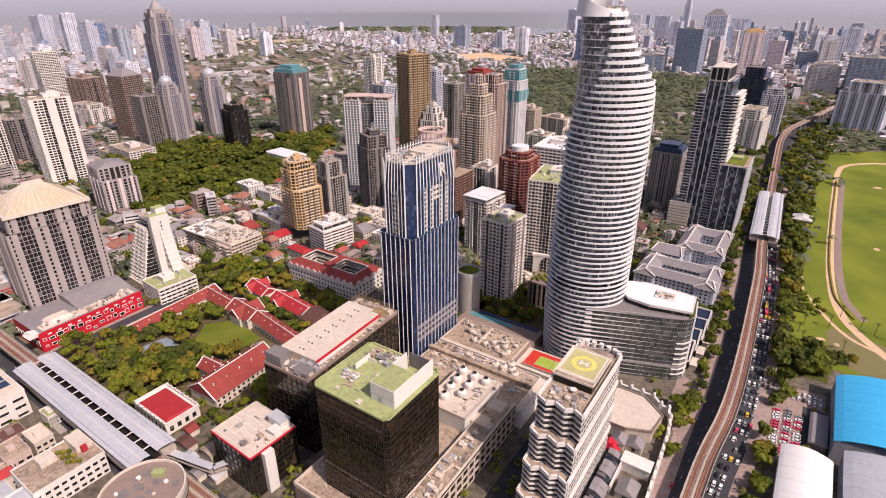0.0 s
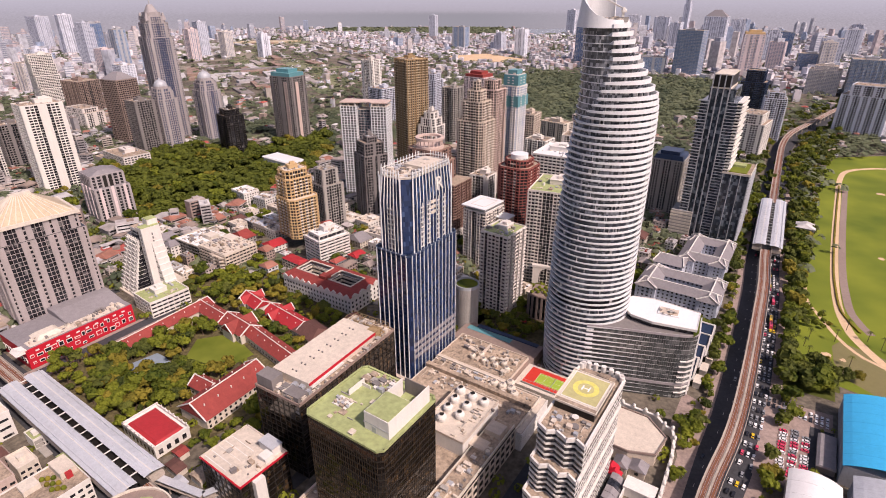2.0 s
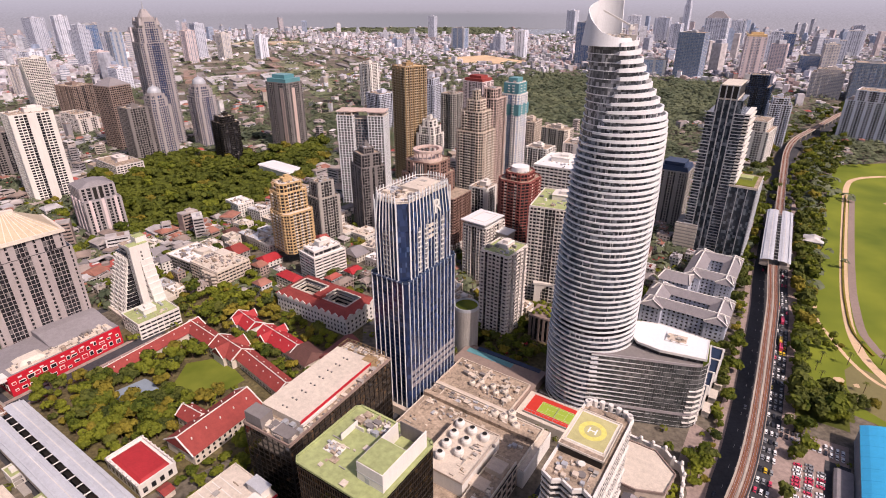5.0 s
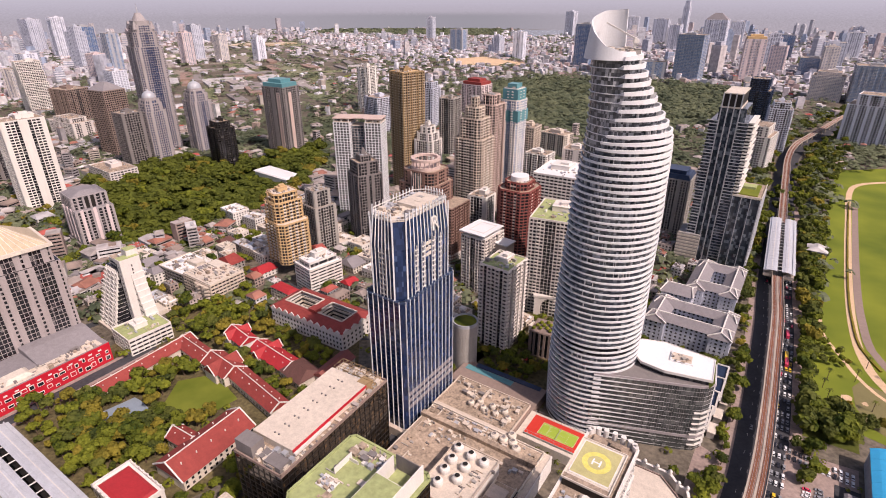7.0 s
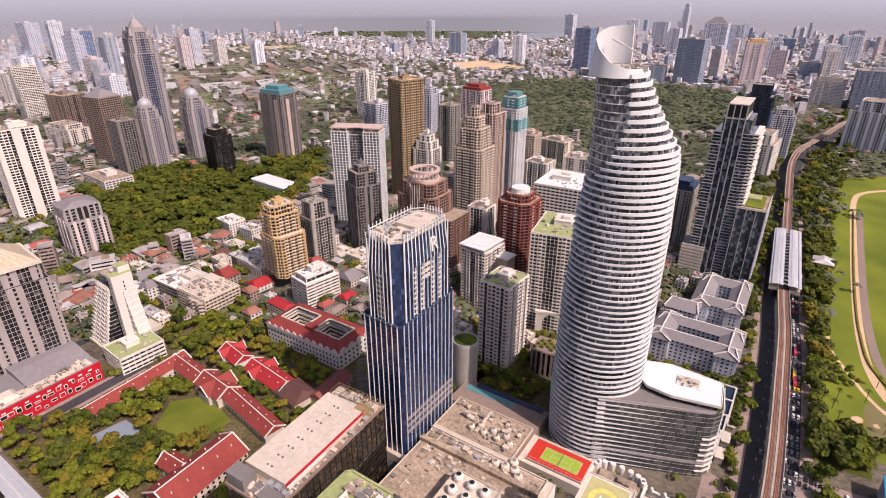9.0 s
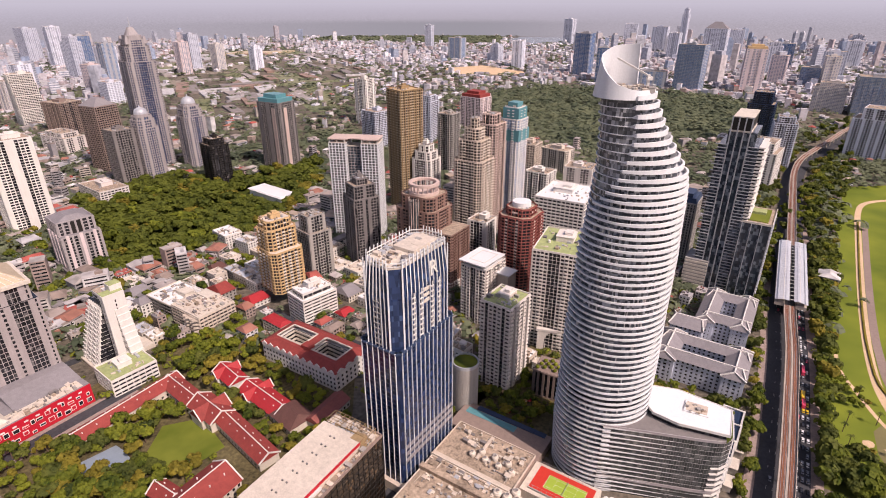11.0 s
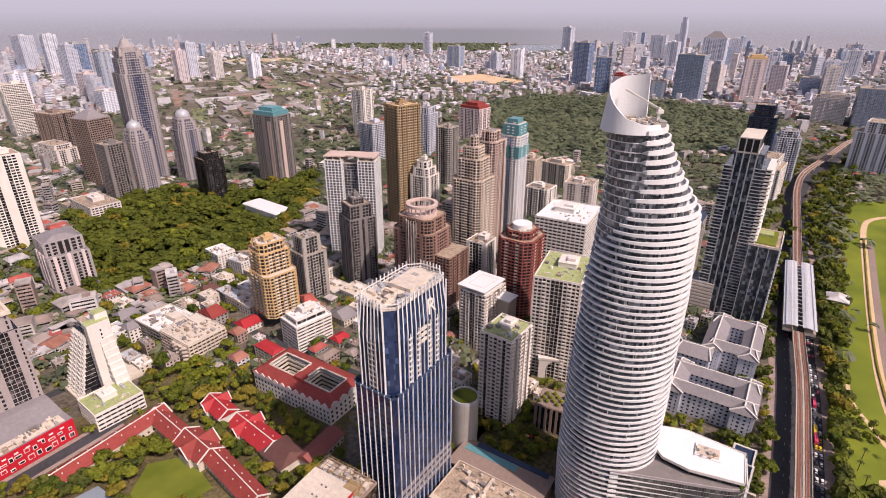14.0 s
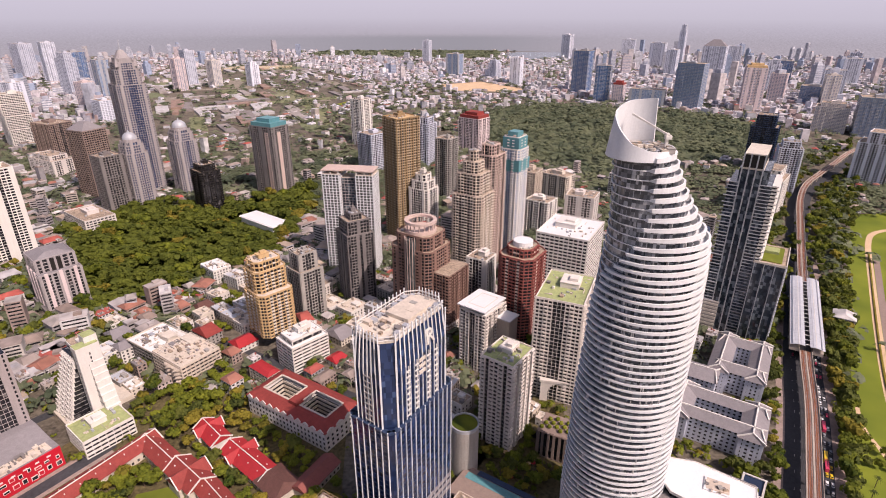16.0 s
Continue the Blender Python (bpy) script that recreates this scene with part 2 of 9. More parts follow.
# ---- mesh tools ----
class Geo:
    """Vertices and faces that grow into one mesh."""

    def __init__(self):
        self.v, self.f = [], []

    def prism(self, pts, z0, z1, top=None, cap=True, floor=True):
        """An upright solid over the outline pts; top: the outline at its upper end."""
        k, n = len(self.v), len(pts)
        self.v += [(p[0], p[1], z0) for p in pts] + [(p[0], p[1], z1) for p in (top or pts)]
        self.f += [(k + i, k + (i + 1) % n, k + n + (i + 1) % n, k + n + i) for i in range(n)]
        if cap:
            self.f.append(tuple(range(k + n, k + 2 * n)))
        if floor:
            self.f.append(tuple(range(k + n - 1, k - 1, -1)))
        return self

    def box(self, x0, y0, z0, x1, y1, z1):
        return self.prism([(x0, y0), (x1, y0), (x1, y1), (x0, y1)], z0, z1)

    def slab(self, p, q, inner, outer, z0, z1, e0=0.0, e1=0.0):
        """A bar along the line p-q, from inner to outer metres off it to its right-hand side."""
        p, q = Vector(p[:2]), Vector(q[:2])
        d = (q - p).normalized()
        o = Vector((d.y, -d.x))
        p, q = p - d * e0, q + d * e1
        return self.prism([p + o * outer, q + o * outer, q + o * inner, p + o * inner], z0, z1)

    def cyl(self, x, y, z0, z1, r, n=12, r2=None):
        ring = [(x + r * math.cos(6.2832 * i / n), y + r * math.sin(6.2832 * i / n)) for i in range(n)]
        r2 = r if r2 is None else r2
        ring2 = [(x + r2 * math.cos(6.2832 * i / n), y + r2 * math.sin(6.2832 * i / n)) for i in range(n)]
        return self.prism(ring, z0, z1, ring2)

    def lathe(self, x, y, prof, n=16):
        """A turned shape: prof is a row of (radius, height)."""
        k = len(self.v)
        for r, z in prof:
            self.v += [(x + r * math.cos(6.2832 * i / n), y + r * math.sin(6.2832 * i / n), z) for i in range(n)]
        for j in range(len(prof) - 1):
            self.f += [(k + j * n + i, k + j * n + (i + 1) % n, k + (j + 1) * n + (i + 1) % n, k + (j + 1) * n + i) for i in range(n)]
        self.f.append(tuple(range(k + (len(prof) - 1) * n, k + len(prof) * n)))
        return self

    def gable(self, x0, y0, x1, y1, z0, z1, hip=0.0, over=0.0):
        """A pitched roof over a box, ridge along y; hip: how far the ridge ends stand back."""
        x0, x1, y0, y1 = x0 - over, x1 + over, y0 - over, y1 + over
        k, xm = len(self.v), (x0 + x1) / 2
        self.v += [(x0, y0, z0), (x1, y0, z0), (x1, y1, z0), (x0, y1, z0), (xm, y0 + hip, z1), (xm, y1 - hip, z1)]
        self.f += [(k, k + 1, k + 4), (k + 1, k + 2, k + 5, k + 4), (k + 2, k + 3, k + 5), (k + 3, k, k + 4, k + 5), (k + 3, k + 2, k + 1, k)]
        return self

    def bar(self, a, b, r):
        """A square rod from a to b."""
        a, b = Vector(a), Vector(b)
        q = (b - a).to_track_quat("Z", "Y").to_matrix()
        k = len(self.v)
        for p in (a, b):
            self.v += [tuple(p + q @ Vector((sx * r, sy * r, 0))) for sx, sy in ((-1, -1), (1, -1), (1, 1), (-1, 1))]
        self.f += [(k + i, k + (i + 1) % 4, k + 4 + (i + 1) % 4, k + 4 + i) for i in range(4)] + [(k + 3, k + 2, k + 1, k), (k + 4, k + 5, k + 6, k + 7)]
        return self

    def mesh(self, name):
        me = bpy.data.meshes.new(name)
        me.from_pydata([tuple(p) for p in self.v], [], self.f)
        me.update()
        return me


def part(name, geo, material, parent, label="", kind="", smooth=False):
    me = geo if isinstance(geo, bpy.types.Mesh) else geo.mesh(name)
    if not me.materials:
        me.materials.append(M[material] if isinstance(material, str) else material)
    if smooth:
        me.polygons.foreach_set("use_smooth", [True] * len(me.polygons))
    ob = new(name, me)
    ob.parent = parent
    return tagged(ob, label=label, kind=kind)


def thing(name, label, category, m=None, group="", kind=""):
    e = new(name)
    e.empty_display_size = 2
    e.matrix_world = m or Matrix()
    return tagged(e, label, category, group, kind)


def solid(name, geo, material, label, category, m=None, group="", kind=""):
    ob = part(name, geo, material, None)
    ob.matrix_world = m or Matrix()
    return tagged(ob, label, category, group, kind)


def rect(w, d, x=0.0, y=0.0, cut=0.0):
    """A rectangle's outline round (x, y), its corners cut off by cut."""
    a, b = w / 2, d / 2
    if not cut:
        return [(x - a, y - b), (x + a, y - b), (x + a, y + b), (x - a, y + b)]
    return [(x - a + cut, y - b), (x + a - cut, y - b), (x + a, y - b + cut), (x + a, y + b - cut), (x + a - cut, y + b), (x - a + cut, y + b), (x - a, y + b - cut), (x - a, y - b + cut)]


def oval(rx, ry, x=0.0, y=0.0, n=24):
    return [(x + rx * math.cos(6.2832 * i / n), y + ry * math.sin(6.2832 * i / n)) for i in range(n)]


def shell(parent, pts, z0, z1, wall, glass, fh=3.3, bay=3.6, band=1.1, band_out=0.25, pier=0.9, pier_out=0.3, balcony=0.0, every=0, gname="glazing", rhythm="w", rail=""):
    """One storey stack: a glass body, and on each side of it the wall's pieces, which stand out from the glass.
    rhythm, from each corner inwards: w window bay, d dark strip, s solid strip, b balcony bay, p projecting bay."""
    part(gname, Geo().prism(pts, z0, z1), glass, parent)
    n = len(pts)
    floors = max(1, round((z1 - z0) / fh))
    fh = (z1 - z0) / floors
    for i in range(n):
        p, q = Vector(pts[i]), Vector(pts[(i + 1) % n])
        length = (q - p).length
        if length < 0.8:
            continue
        m = max(1, round(length / bay))
        o = parent.matrix_world.to_3x3() @ Vector(((q - p).y, (p - q).x, 0)).normalized()
        if o.y > 0.45:
            m, balcony = max(1, m // 3), 0
        kinds = [rhythm[min(k, m - 1 - k) % len(rhythm)] for k in range(m)] if m > 2 and o.y < 0.45 else ["w"] * m
        d = (q - p).normalized()
        g, rails = Geo(), Geo()
        k = 0
        while k < m:
            j = k
            while j < m and kinds[j] == kinds[k]:
                j += 1
            a, b, kind = p.lerp(q, k / m), p.lerp(q, j / m), kinds[k]
            if kind == "s":
                g.slab(a, b, -0.05, pier_out + 0.15, z0, z1 - 0.02)
            out = {"p": 1.3, "d": 0.08, "b": 0.2}.get(kind, band_out)
            high = band * {"d": 0.3, "b": 0.55, "s": 0}.get(kind, 1.0)
            if band and high:
                for f in range(floors + 1):
                    z = z0 + f * fh
                    g.slab(a, b, -0.05, out, max(z0, z - high * 0.5), min(z1, z + high * 0.5) if f < floors else z1, band_out * 0.9 if k == 0 else 0, band_out * 0.9 if j == m else 0)
            if kind == "b":
                for f in range(1, floors):
                    z = z0 + f * fh
                    for s in range(k, j):
                        rails.slab(p.lerp(q, (s + 0.06) / m), p.lerp(q, (s + 0.94) / m), 0, 1.35, z - 0.25, z + 0.85)
            k = j
        if pier:
            for k in range(m + 1):
                left, right = kinds[max(0, k - 1)], kinds[min(m - 1, k)]
                if left == right == "s":
                    continue
                if left == right == "d" and 0 < k < m:
                    g.slab(p.lerp(q, k / m), p.lerp(q, k / m) + d * 0.3, -0.05, 0.14, z0, z1 - 0.02)
                    continue
                c, h, out = p.lerp(q, k / m), d * pier / 2, 1.4 if "p" in (left, right) and left != right else pier_out
                a, b = c - h, c + h
                if k == 0:
                    a, b = p, p + h * 2
                if k == m:
                    a, b = q - h * 2, q
                g.slab(a, b, -0.05, out, z0, z1 - 0.02)
        if balcony:
            for k in range(m):
                if every and k % every:
                    continue
                a, b = p.lerp(q, (k + 0.15) / m), p.lerp(q, (k + 0.85) / m)
                for s in range(1, floors):
                    z = z0 + s * fh
                    rails.slab(a, b, 0, balcony, z - 0.15, z + 0.95)
        part("facade", g, wall, parent, kind="stuff")
        if rails.v:
            part("railing", rails, rail or wall, parent, kind="stuff")


def crown(parent, pts, z, wall, roof, rng, plant=True, parapet=1.2, units=6, tanks=0):
    """A flat roof with its parapet, plant room, tanks and small machines."""
    part("roof", Geo().prism(pts, z - 0.4, z + 0.03), roof, parent)
    g = Geo()
    for i in range(len(pts)):
        g.slab(pts[i], pts[(i + 1) % len(pts)], -0.35, 0.32, z - 0.3, z + parapet, 0.2, 0.2)
    part("parapet", g, wall, parent)
    xs, ys = [p[0] for p in pts], [p[1] for p in pts]
    cx, cy, w, d = sum(xs) / len(xs), sum(ys) / len(ys), max(xs) - min(xs), max(ys) - min(ys)
    if plant:
        pw, pd, ph = w * rng.uniform(0.3, 0.45), d * rng.uniform(0.3, 0.45), rng.uniform(3, 5.5)
        px, py = cx + rng.uniform(-0.1, 0.1) * w, cy + rng.uniform(-0.05, 0.15) * d
        part("plant_room", Geo().prism(rect(pw, pd, px, py), z, z + ph).prism(rect(pw + 0.8, pd + 0.8, px, py), z + ph, z + ph + 0.35), wall, parent)
        part("lift_room", Geo().prism(rect(pw * 0.45, pd * 0.5, px + pw * 0.15, py), z + ph + 0.3, z + ph + 2.8), wall, parent)
    if units >= 4 and w * d < 4000:
        clutter(parent, cx - w * 0.42, cy - d * 0.42, cx + w * 0.42, cy + d * 0.42, z + 0.03, 22, int(w * 31 + d * 17 + z))
    for k in range(min(units, 5)):
        x, y = cx + rng.uniform(-0.38, 0.38) * w, cy + rng.uniform(-0.38, 0.38) * d
        s = rng.uniform(0.7, 1.6)
        part("roof_unit", Geo().box(x - s, y - s * 0.7, z, x + s, y + s * 0.7, z + s * 1.1), "steel", parent)
    for k in range(tanks):
        x, y = cx + rng.uniform(-0.3, 0.3) * w, cy + rng.uniform(-0.3, 0.3) * d
        part("water_tank", Geo().lathe(x, y, [(1.2, z), (1.2, z + 2), (0.4, z + 2.5)], 10), "white", parent, smooth=False)


def tower(name, label, x, y, yaw, tiers, wall, glass="g_dark", roof="roofdirt", category="tower", group="", seed=1, units=6, tanks=0, plant=True, kind="", **style):
    """A building of one or more storeys stacks: tiers are (width, depth, foot, top, corner cut, shift x, shift y)."""
    rng = random.Random(seed)
    t = thing(name, label, category, pose(x, y, 0, 0, 0, yaw), group, kind)
    if category == "tower":
        style.setdefault("rhythm", ("wwb", "swdw", "pwd", "wsbw", "bwdw", "pdwb", "dwws")[seed % 7])
    for i, tier in enumerate(tiers):
        w, d, z0, z1, cut, sx, sy = (*tier, 0, 0, 0)[:7]
        pts = rect(w, d, sx, sy, cut)
        shell(t, pts, z0, z1, wall, glass, **style)
        last = i == len(tiers) - 1
        crown(t, pts, z1, wall, roof, rng, plant=plant and last, units=units if last else 0, tanks=tanks if last else 0)
    return t


def clutter(parent, x0, y0, x1, y1, z, n, seed, tall=1.0):
    """Small roof machinery: boxed units, ducts, pipes and tanks, joined by what they are made of."""
    rg = random.Random(seed)
    kinds = {"rooflight": Geo(), "grey": Geo(), "dgrey": Geo(), "roofdirt": Geo()}
    for k in range(n):
        g = kinds[rg.choice(("rooflight", "rooflight", "grey", "dgrey", "roofdirt"))]
        x, y, q = rg.uniform(x0, x1), rg.uniform(y0, y1), rg.random()
        if q < 0.5:
            a, b = rg.uniform(0.3, 1.3), rg.uniform(0.3, 1.0)
            g.box(x - a, y - b, z, x + a, y + b, z + rg.uniform(0.4, 1.9) * tall)
        elif q < 0.75:
            e = rg.uniform(2, 7)
            p = (min(x1, x + e), y) if rg.random() < 0.5 else (x, min(y1, y + e))
            g.bar((x, y, z + 0.5), (*p, z + 0.5), rg.uniform(0.1, 0.3)).box(x - 0.15, y - 0.15, z, x + 0.15, y + 0.15, z + 0.5)
        elif q < 0.88:
            g.cyl(x, y, z, z + rg.uniform(0.8, 2.0) * tall, rg.uniform(0.4, 0.9), 9)
        else:
            a, b, h = rg.uniform(0.9, 2.0), rg.uniform(0.8, 1.6), rg.uniform(1.2, 2.4) * tall
            g.box(x - a, y - b, z, x + a, y + b, z + h).box(x - a - 0.2, y - b - 0.2, z + h, x + a + 0.2, y + b + 0.2, z + h + 0.2)
    for mat, g in kinds.items():
        if g.v:
            part("roof_machinery", g, mat, parent, kind="stuff")


YAW = -34.0
CG, SG = math.cos(radians(YAW)), math.sin(radians(YAW))


def G(v, u):
    """From the street grid (v across to the west, u along to the south) to the world."""
    return (v * CG - u * SG, v * SG + u * CG)

# ---- ground, roads, golf course, distance ----
def ribbon(pts, width, z0, z1, off=0.0):
    """A flat band along a line; off: metres to its right."""
    g, n = Geo(), len(pts)
    ps = [Vector(p[:2]) for p in pts]
    for i, p in enumerate(ps):
        d = (ps[min(i + 1, n - 1)] - ps[max(i - 1, 0)]).normalized()
        o = Vector((d.y, -d.x))
        a, b = p + o * (off - width / 2), p + o * (off + width / 2)
        g.v += [(a.x, a.y, z0), (b.x, b.y, z0), (b.x, b.y, z1), (a.x, a.y, z1)]
    for i in range(n - 1):
        k = i * 4
        g.f += [(k + s, k + (s + 1) % 4, k + 4 + (s + 1) % 4, k + 4 + s) for s in range(4)]
    g.f += [(0, 3, 2, 1), (n * 4 - 4, n * 4 - 3, n * 4 - 2, n * 4 - 1)]
    return g


def smooth_line(pts, step=8.0):
    """The points, with more of them between on a rounded line."""
    ps, out = [Vector(p) for p in pts], []
    for i in range(len(ps) - 1):
        a, b, c, d = ps[max(i - 1, 0)], ps[i], ps[i + 1], ps[min(i + 2, len(ps) - 1)]
        k = max(1, int((c - b).length / step))
        for s in range(k):
            t = s / k
            out.append(0.5 * (2 * b + (c - a) * t + (2 * a - 5 * b + 4 * c - d) * t * t + (3 * b - a - 3 * c + d) * t ** 3))
    return out + [ps[-1]]


g = Geo()
g.v += [(0, 0, 0)] + [(4950 * math.cos(6.2832 * i / 96), 4950 * math.sin(6.2832 * i / 96), 0) for i in range(96)]
g.f += [(0, 1 + i, 1 + (i + 1) % 96) for i in range(96)]
solid("ground", g, "ground", "dusty grey-brown city ground out to the horizon", "ground", kind="structure")

RAIL = smooth_line([(60, 105), (95, 153), (128, 201), (147, 227), (169, 254), (191, 285), (220, 330), (254, 385), (291, 446), (332, 519), (408, 645), (440, 699), (525, 840), (590, 945), (650, 1025), (720, 1095), (799, 1171), (897, 1265), (1010, 1350)])
solid("road", ribbon(RAIL, 30, 0.0, 0.06), "asphalt", "dark asphalt avenue below the railway viaduct", "road", kind="structure")
for off, w in ((-18.0, 6.0), (18.5, 7.0)):
    solid("pavement", ribbon(RAIL[:90], w, 0.0, 0.2, off), "paving", "pinkish paved sidewalk along the avenue", "pavement", kind="structure")
g = Geo()
for off in (-8.5, -5.0, 5.0, 8.5):
    for i in range(0, 80, 2):
        p, q = RAIL[i], RAIL[i + 1]
        d = (q - p).normalized()
        o = Vector((d.y, -d.x)) * off
        g.slab(p + o, p + o + d * 3, -0.09, 0.09, 0.06, 0.07)
solid("lane_marking", g, "white", "white dashed lane lines on the asphalt", "road marking", kind="structure")

LINE2 = [Vector((-520, 470)), Vector((-322, 335)), Vector((-275, 303)), Vector((-158, 222)), Vector((-60, 154)), Vector((60, 70))]
solid("road", ribbon(LINE2, 26, 0.0, 0.06), "asphalt", "dark asphalt street below the second viaduct", "road", kind="structure")
for a, b, w in (((-330, 420), (-205, 560), 9), ((-205, 560), (-60, 470), 8), ((-256, 545), (-120, 470), 8), (G(-200, 130), G(-200, 560), 8), (G(-92, 150), G(-92, 300), 12), (G(-330, 300), G(-140, 420), 7), (G(-330, 470), G(-330, 900), 8)):
    solid("road", ribbon([a, b], w, 0.0, 0.05), "asphalt", "narrow asphalt side street between the buildings", "road", kind="structure")

POD = pose(-291, 381, 0, 0, 0, -33)
solid("road", ribbon([(POD @ Vector((27, y, 0)))[:2] for y in (-60, 0, 66)], 10, 0.0, 0.05), "asphalt", "asphalt street between the red block and the garden", "road", kind="structure")
for x in (20.3, 34):
    solid("pavement", ribbon([(POD @ Vector((x, y, 0)))[:2] for y in (-50, 0, 62)], 3.6, 0.0, 0.18), "paving", "pinkish paved sidewalk beside the street", "pavement", kind="structure")

# golf course with its racing track
g = Geo()
EDGE = [(287, 309), (272, 324), (258, 337), (270, 364), (304, 412), (349, 478), (381, 526), (444, 621), (506, 710), (619, 865), (660, 905), (760, 915), (1100, 1010), (1150, 700), (900, 300), (500, 150), (330, 240)]
g.prism(EDGE[::-1], 0.0, 0.08)
solid("golf_course", g, "grass", "bright green mown fairway inside the racing track", "golf course", kind="structure")
TRACK = smooth_line([(950, 900), (720, 842), (678, 840), (633, 830), (593, 793), (508, 671), (410, 526), (359, 445), (335, 397), (327, 360), (330, 300), (350, 230)], 12)
solid("racing_track", ribbon(TRACK, 7.0, 0.0, 0.14), "sand", "pale sandy racing track round the fairway", "track", kind="structure")
INNER = smooth_line([(572, 751), (462, 591), (400, 498), (372, 452), (351, 412), (345, 380)], 12)
solid("track_strip", ribbon(INNER, 6.5, 0.0, 0.12), "taupe", "grey-brown strip of worn earth inside the track", "track", kind="structure")
solid("hedge", ribbon([p + Vector((-7, 3)) for p in INNER], 1.6, 0.0, 1.2), "leaf2", "clipped brownish hedge along the track", "hedge", kind="structure")
solid("cart_path", ribbon(smooth_line([(349, 476), (327, 436), (322, 412), (316, 376), (318, 350), (330, 330)], 8), 3.0, 0.0, 0.12), "sand", "pale sandy golf cart path", "path", kind="structure")
g = Geo().prism([(288, 326), (292, 345), (304, 366), (314, 372), (330, 352), (345, 330), (330, 300), (300, 300)][::-1], 0.0, 0.11)
solid("water", g, "pond", "still brown pond on the golf course", "pond", kind="structure")
rng = random.Random(5)
for x, y, r in ((292, 354, 4.2), (270, 337, 4.5), (276, 333, 3.5), (301, 348, 2.5), (600, 720, 5), (560, 620, 5), (470, 470, 5), (455, 520, 4)):
    pts = [(x + r * rng.uniform(0.6, 1.2) * math.cos(a), y + r * rng.uniform(0.6, 1.2) * math.sin(a)) for a in np.linspace(0, 6.28, 15)[:-1]]
    solid("bunker", Geo().prism(pts, 0.05, 0.15), "sand", "pale sand bunker in the fairway", "bunker", kind="structure")

# the hazy rim of the city, past all that shifts
g, N, R = Geo(), 160, 4700
for j, z in enumerate((0, 60, 130, 200, 260, 420, 1600)):
    for i in range(N + 1):
        a = radians(-8 + 196 * i / N)
        g.v.append((R * math.cos(a), R * math.sin(a), z))
for j in range(6):
    for i in range(N):
        k = j * (N + 1) + i
        g.f.append((k, k + N + 1, k + N + 2, k + 1))
m, n, l = node_mat("hazy_distance")
b = n["Principled BSDF"]
co = n.new("ShaderNodeNewGeometry")
sep = n.new("ShaderNodeSeparateXYZ")
l.new(co.outputs["Position"], sep.inputs[0])
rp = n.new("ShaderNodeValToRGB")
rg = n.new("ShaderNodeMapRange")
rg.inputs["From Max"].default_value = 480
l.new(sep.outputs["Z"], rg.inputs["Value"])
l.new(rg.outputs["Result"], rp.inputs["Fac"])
# haze painted as self-lit colour, paler and bluer with height
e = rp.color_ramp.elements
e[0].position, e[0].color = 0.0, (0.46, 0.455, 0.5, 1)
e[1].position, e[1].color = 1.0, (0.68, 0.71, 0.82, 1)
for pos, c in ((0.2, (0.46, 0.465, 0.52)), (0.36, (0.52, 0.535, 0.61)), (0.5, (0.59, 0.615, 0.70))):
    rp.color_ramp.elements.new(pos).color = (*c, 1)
mp = n.new("ShaderNodeMapping")
mp.inputs["Scale"].default_value = (0.016, 0.016, 0.11)
l.new(co.outputs["Position"], mp.inputs["Vector"])
ns = n.new("ShaderNodeTexNoise")
ns.inputs["Detail"].default_value = 9
l.new(mp.outputs["Vector"], ns.inputs["Vector"])
r3 = n.new("ShaderNodeMapRange")
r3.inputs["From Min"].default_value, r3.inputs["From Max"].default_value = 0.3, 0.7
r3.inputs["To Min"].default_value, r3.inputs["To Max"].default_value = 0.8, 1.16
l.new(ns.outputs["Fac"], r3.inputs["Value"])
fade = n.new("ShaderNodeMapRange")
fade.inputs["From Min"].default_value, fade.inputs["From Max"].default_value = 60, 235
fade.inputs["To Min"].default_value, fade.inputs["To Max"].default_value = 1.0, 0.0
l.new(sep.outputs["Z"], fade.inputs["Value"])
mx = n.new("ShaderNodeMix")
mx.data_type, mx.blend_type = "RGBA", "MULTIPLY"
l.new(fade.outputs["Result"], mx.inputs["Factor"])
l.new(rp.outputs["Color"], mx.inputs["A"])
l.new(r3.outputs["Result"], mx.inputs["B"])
# a far dark-green river bend on the left of the middle, greyed by painted haze
fx = n.new("ShaderNodeMapRange")
fx.interpolation_type = "SMOOTHSTEP"
fx.inputs["From Min"].default_value, fx.inputs["From Max"].default_value = 1500, 200
l.new(sep.outputs["X"], fx.inputs["Value"])
fl = n.new("ShaderNodeMapRange")
fl.interpolation_type = "SMOOTHSTEP"
fl.inputs["From Min"].default_value, fl.inputs["From Max"].default_value = -2600, 200
l.new(sep.outputs["X"], fl.inputs["Value"])
fz = n.new("ShaderNodeMapRange")
fz.interpolation_type = "SMOOTHSTEP"
fz.inputs["From Min"].default_value, fz.inputs["From Max"].default_value = 152, 112
zz = n.new("ShaderNodeMath")
zz.operation = "MULTIPLY_ADD"
zz.inputs[1].default_value = 40
l.new(ns.outputs["Fac"], zz.inputs[0])
l.new(sep.outputs["Z"], zz.inputs[2])
l.new(zz.outputs[0], fz.inputs["Value"])
k1, k2 = n.new("ShaderNodeMath"), n.new("ShaderNodeMath")
k1.operation = k2.operation = "MULTIPLY"
l.new(fx.outputs["Result"], k1.inputs[0])
l.new(fl.outputs["Result"], k1.inputs[1])
l.new(k1.outputs[0], k2.inputs[0])
l.new(fz.outputs["Result"], k2.inputs[1])
wood_mix = n.new("ShaderNodeMix")
wood_mix.data_type = "RGBA"
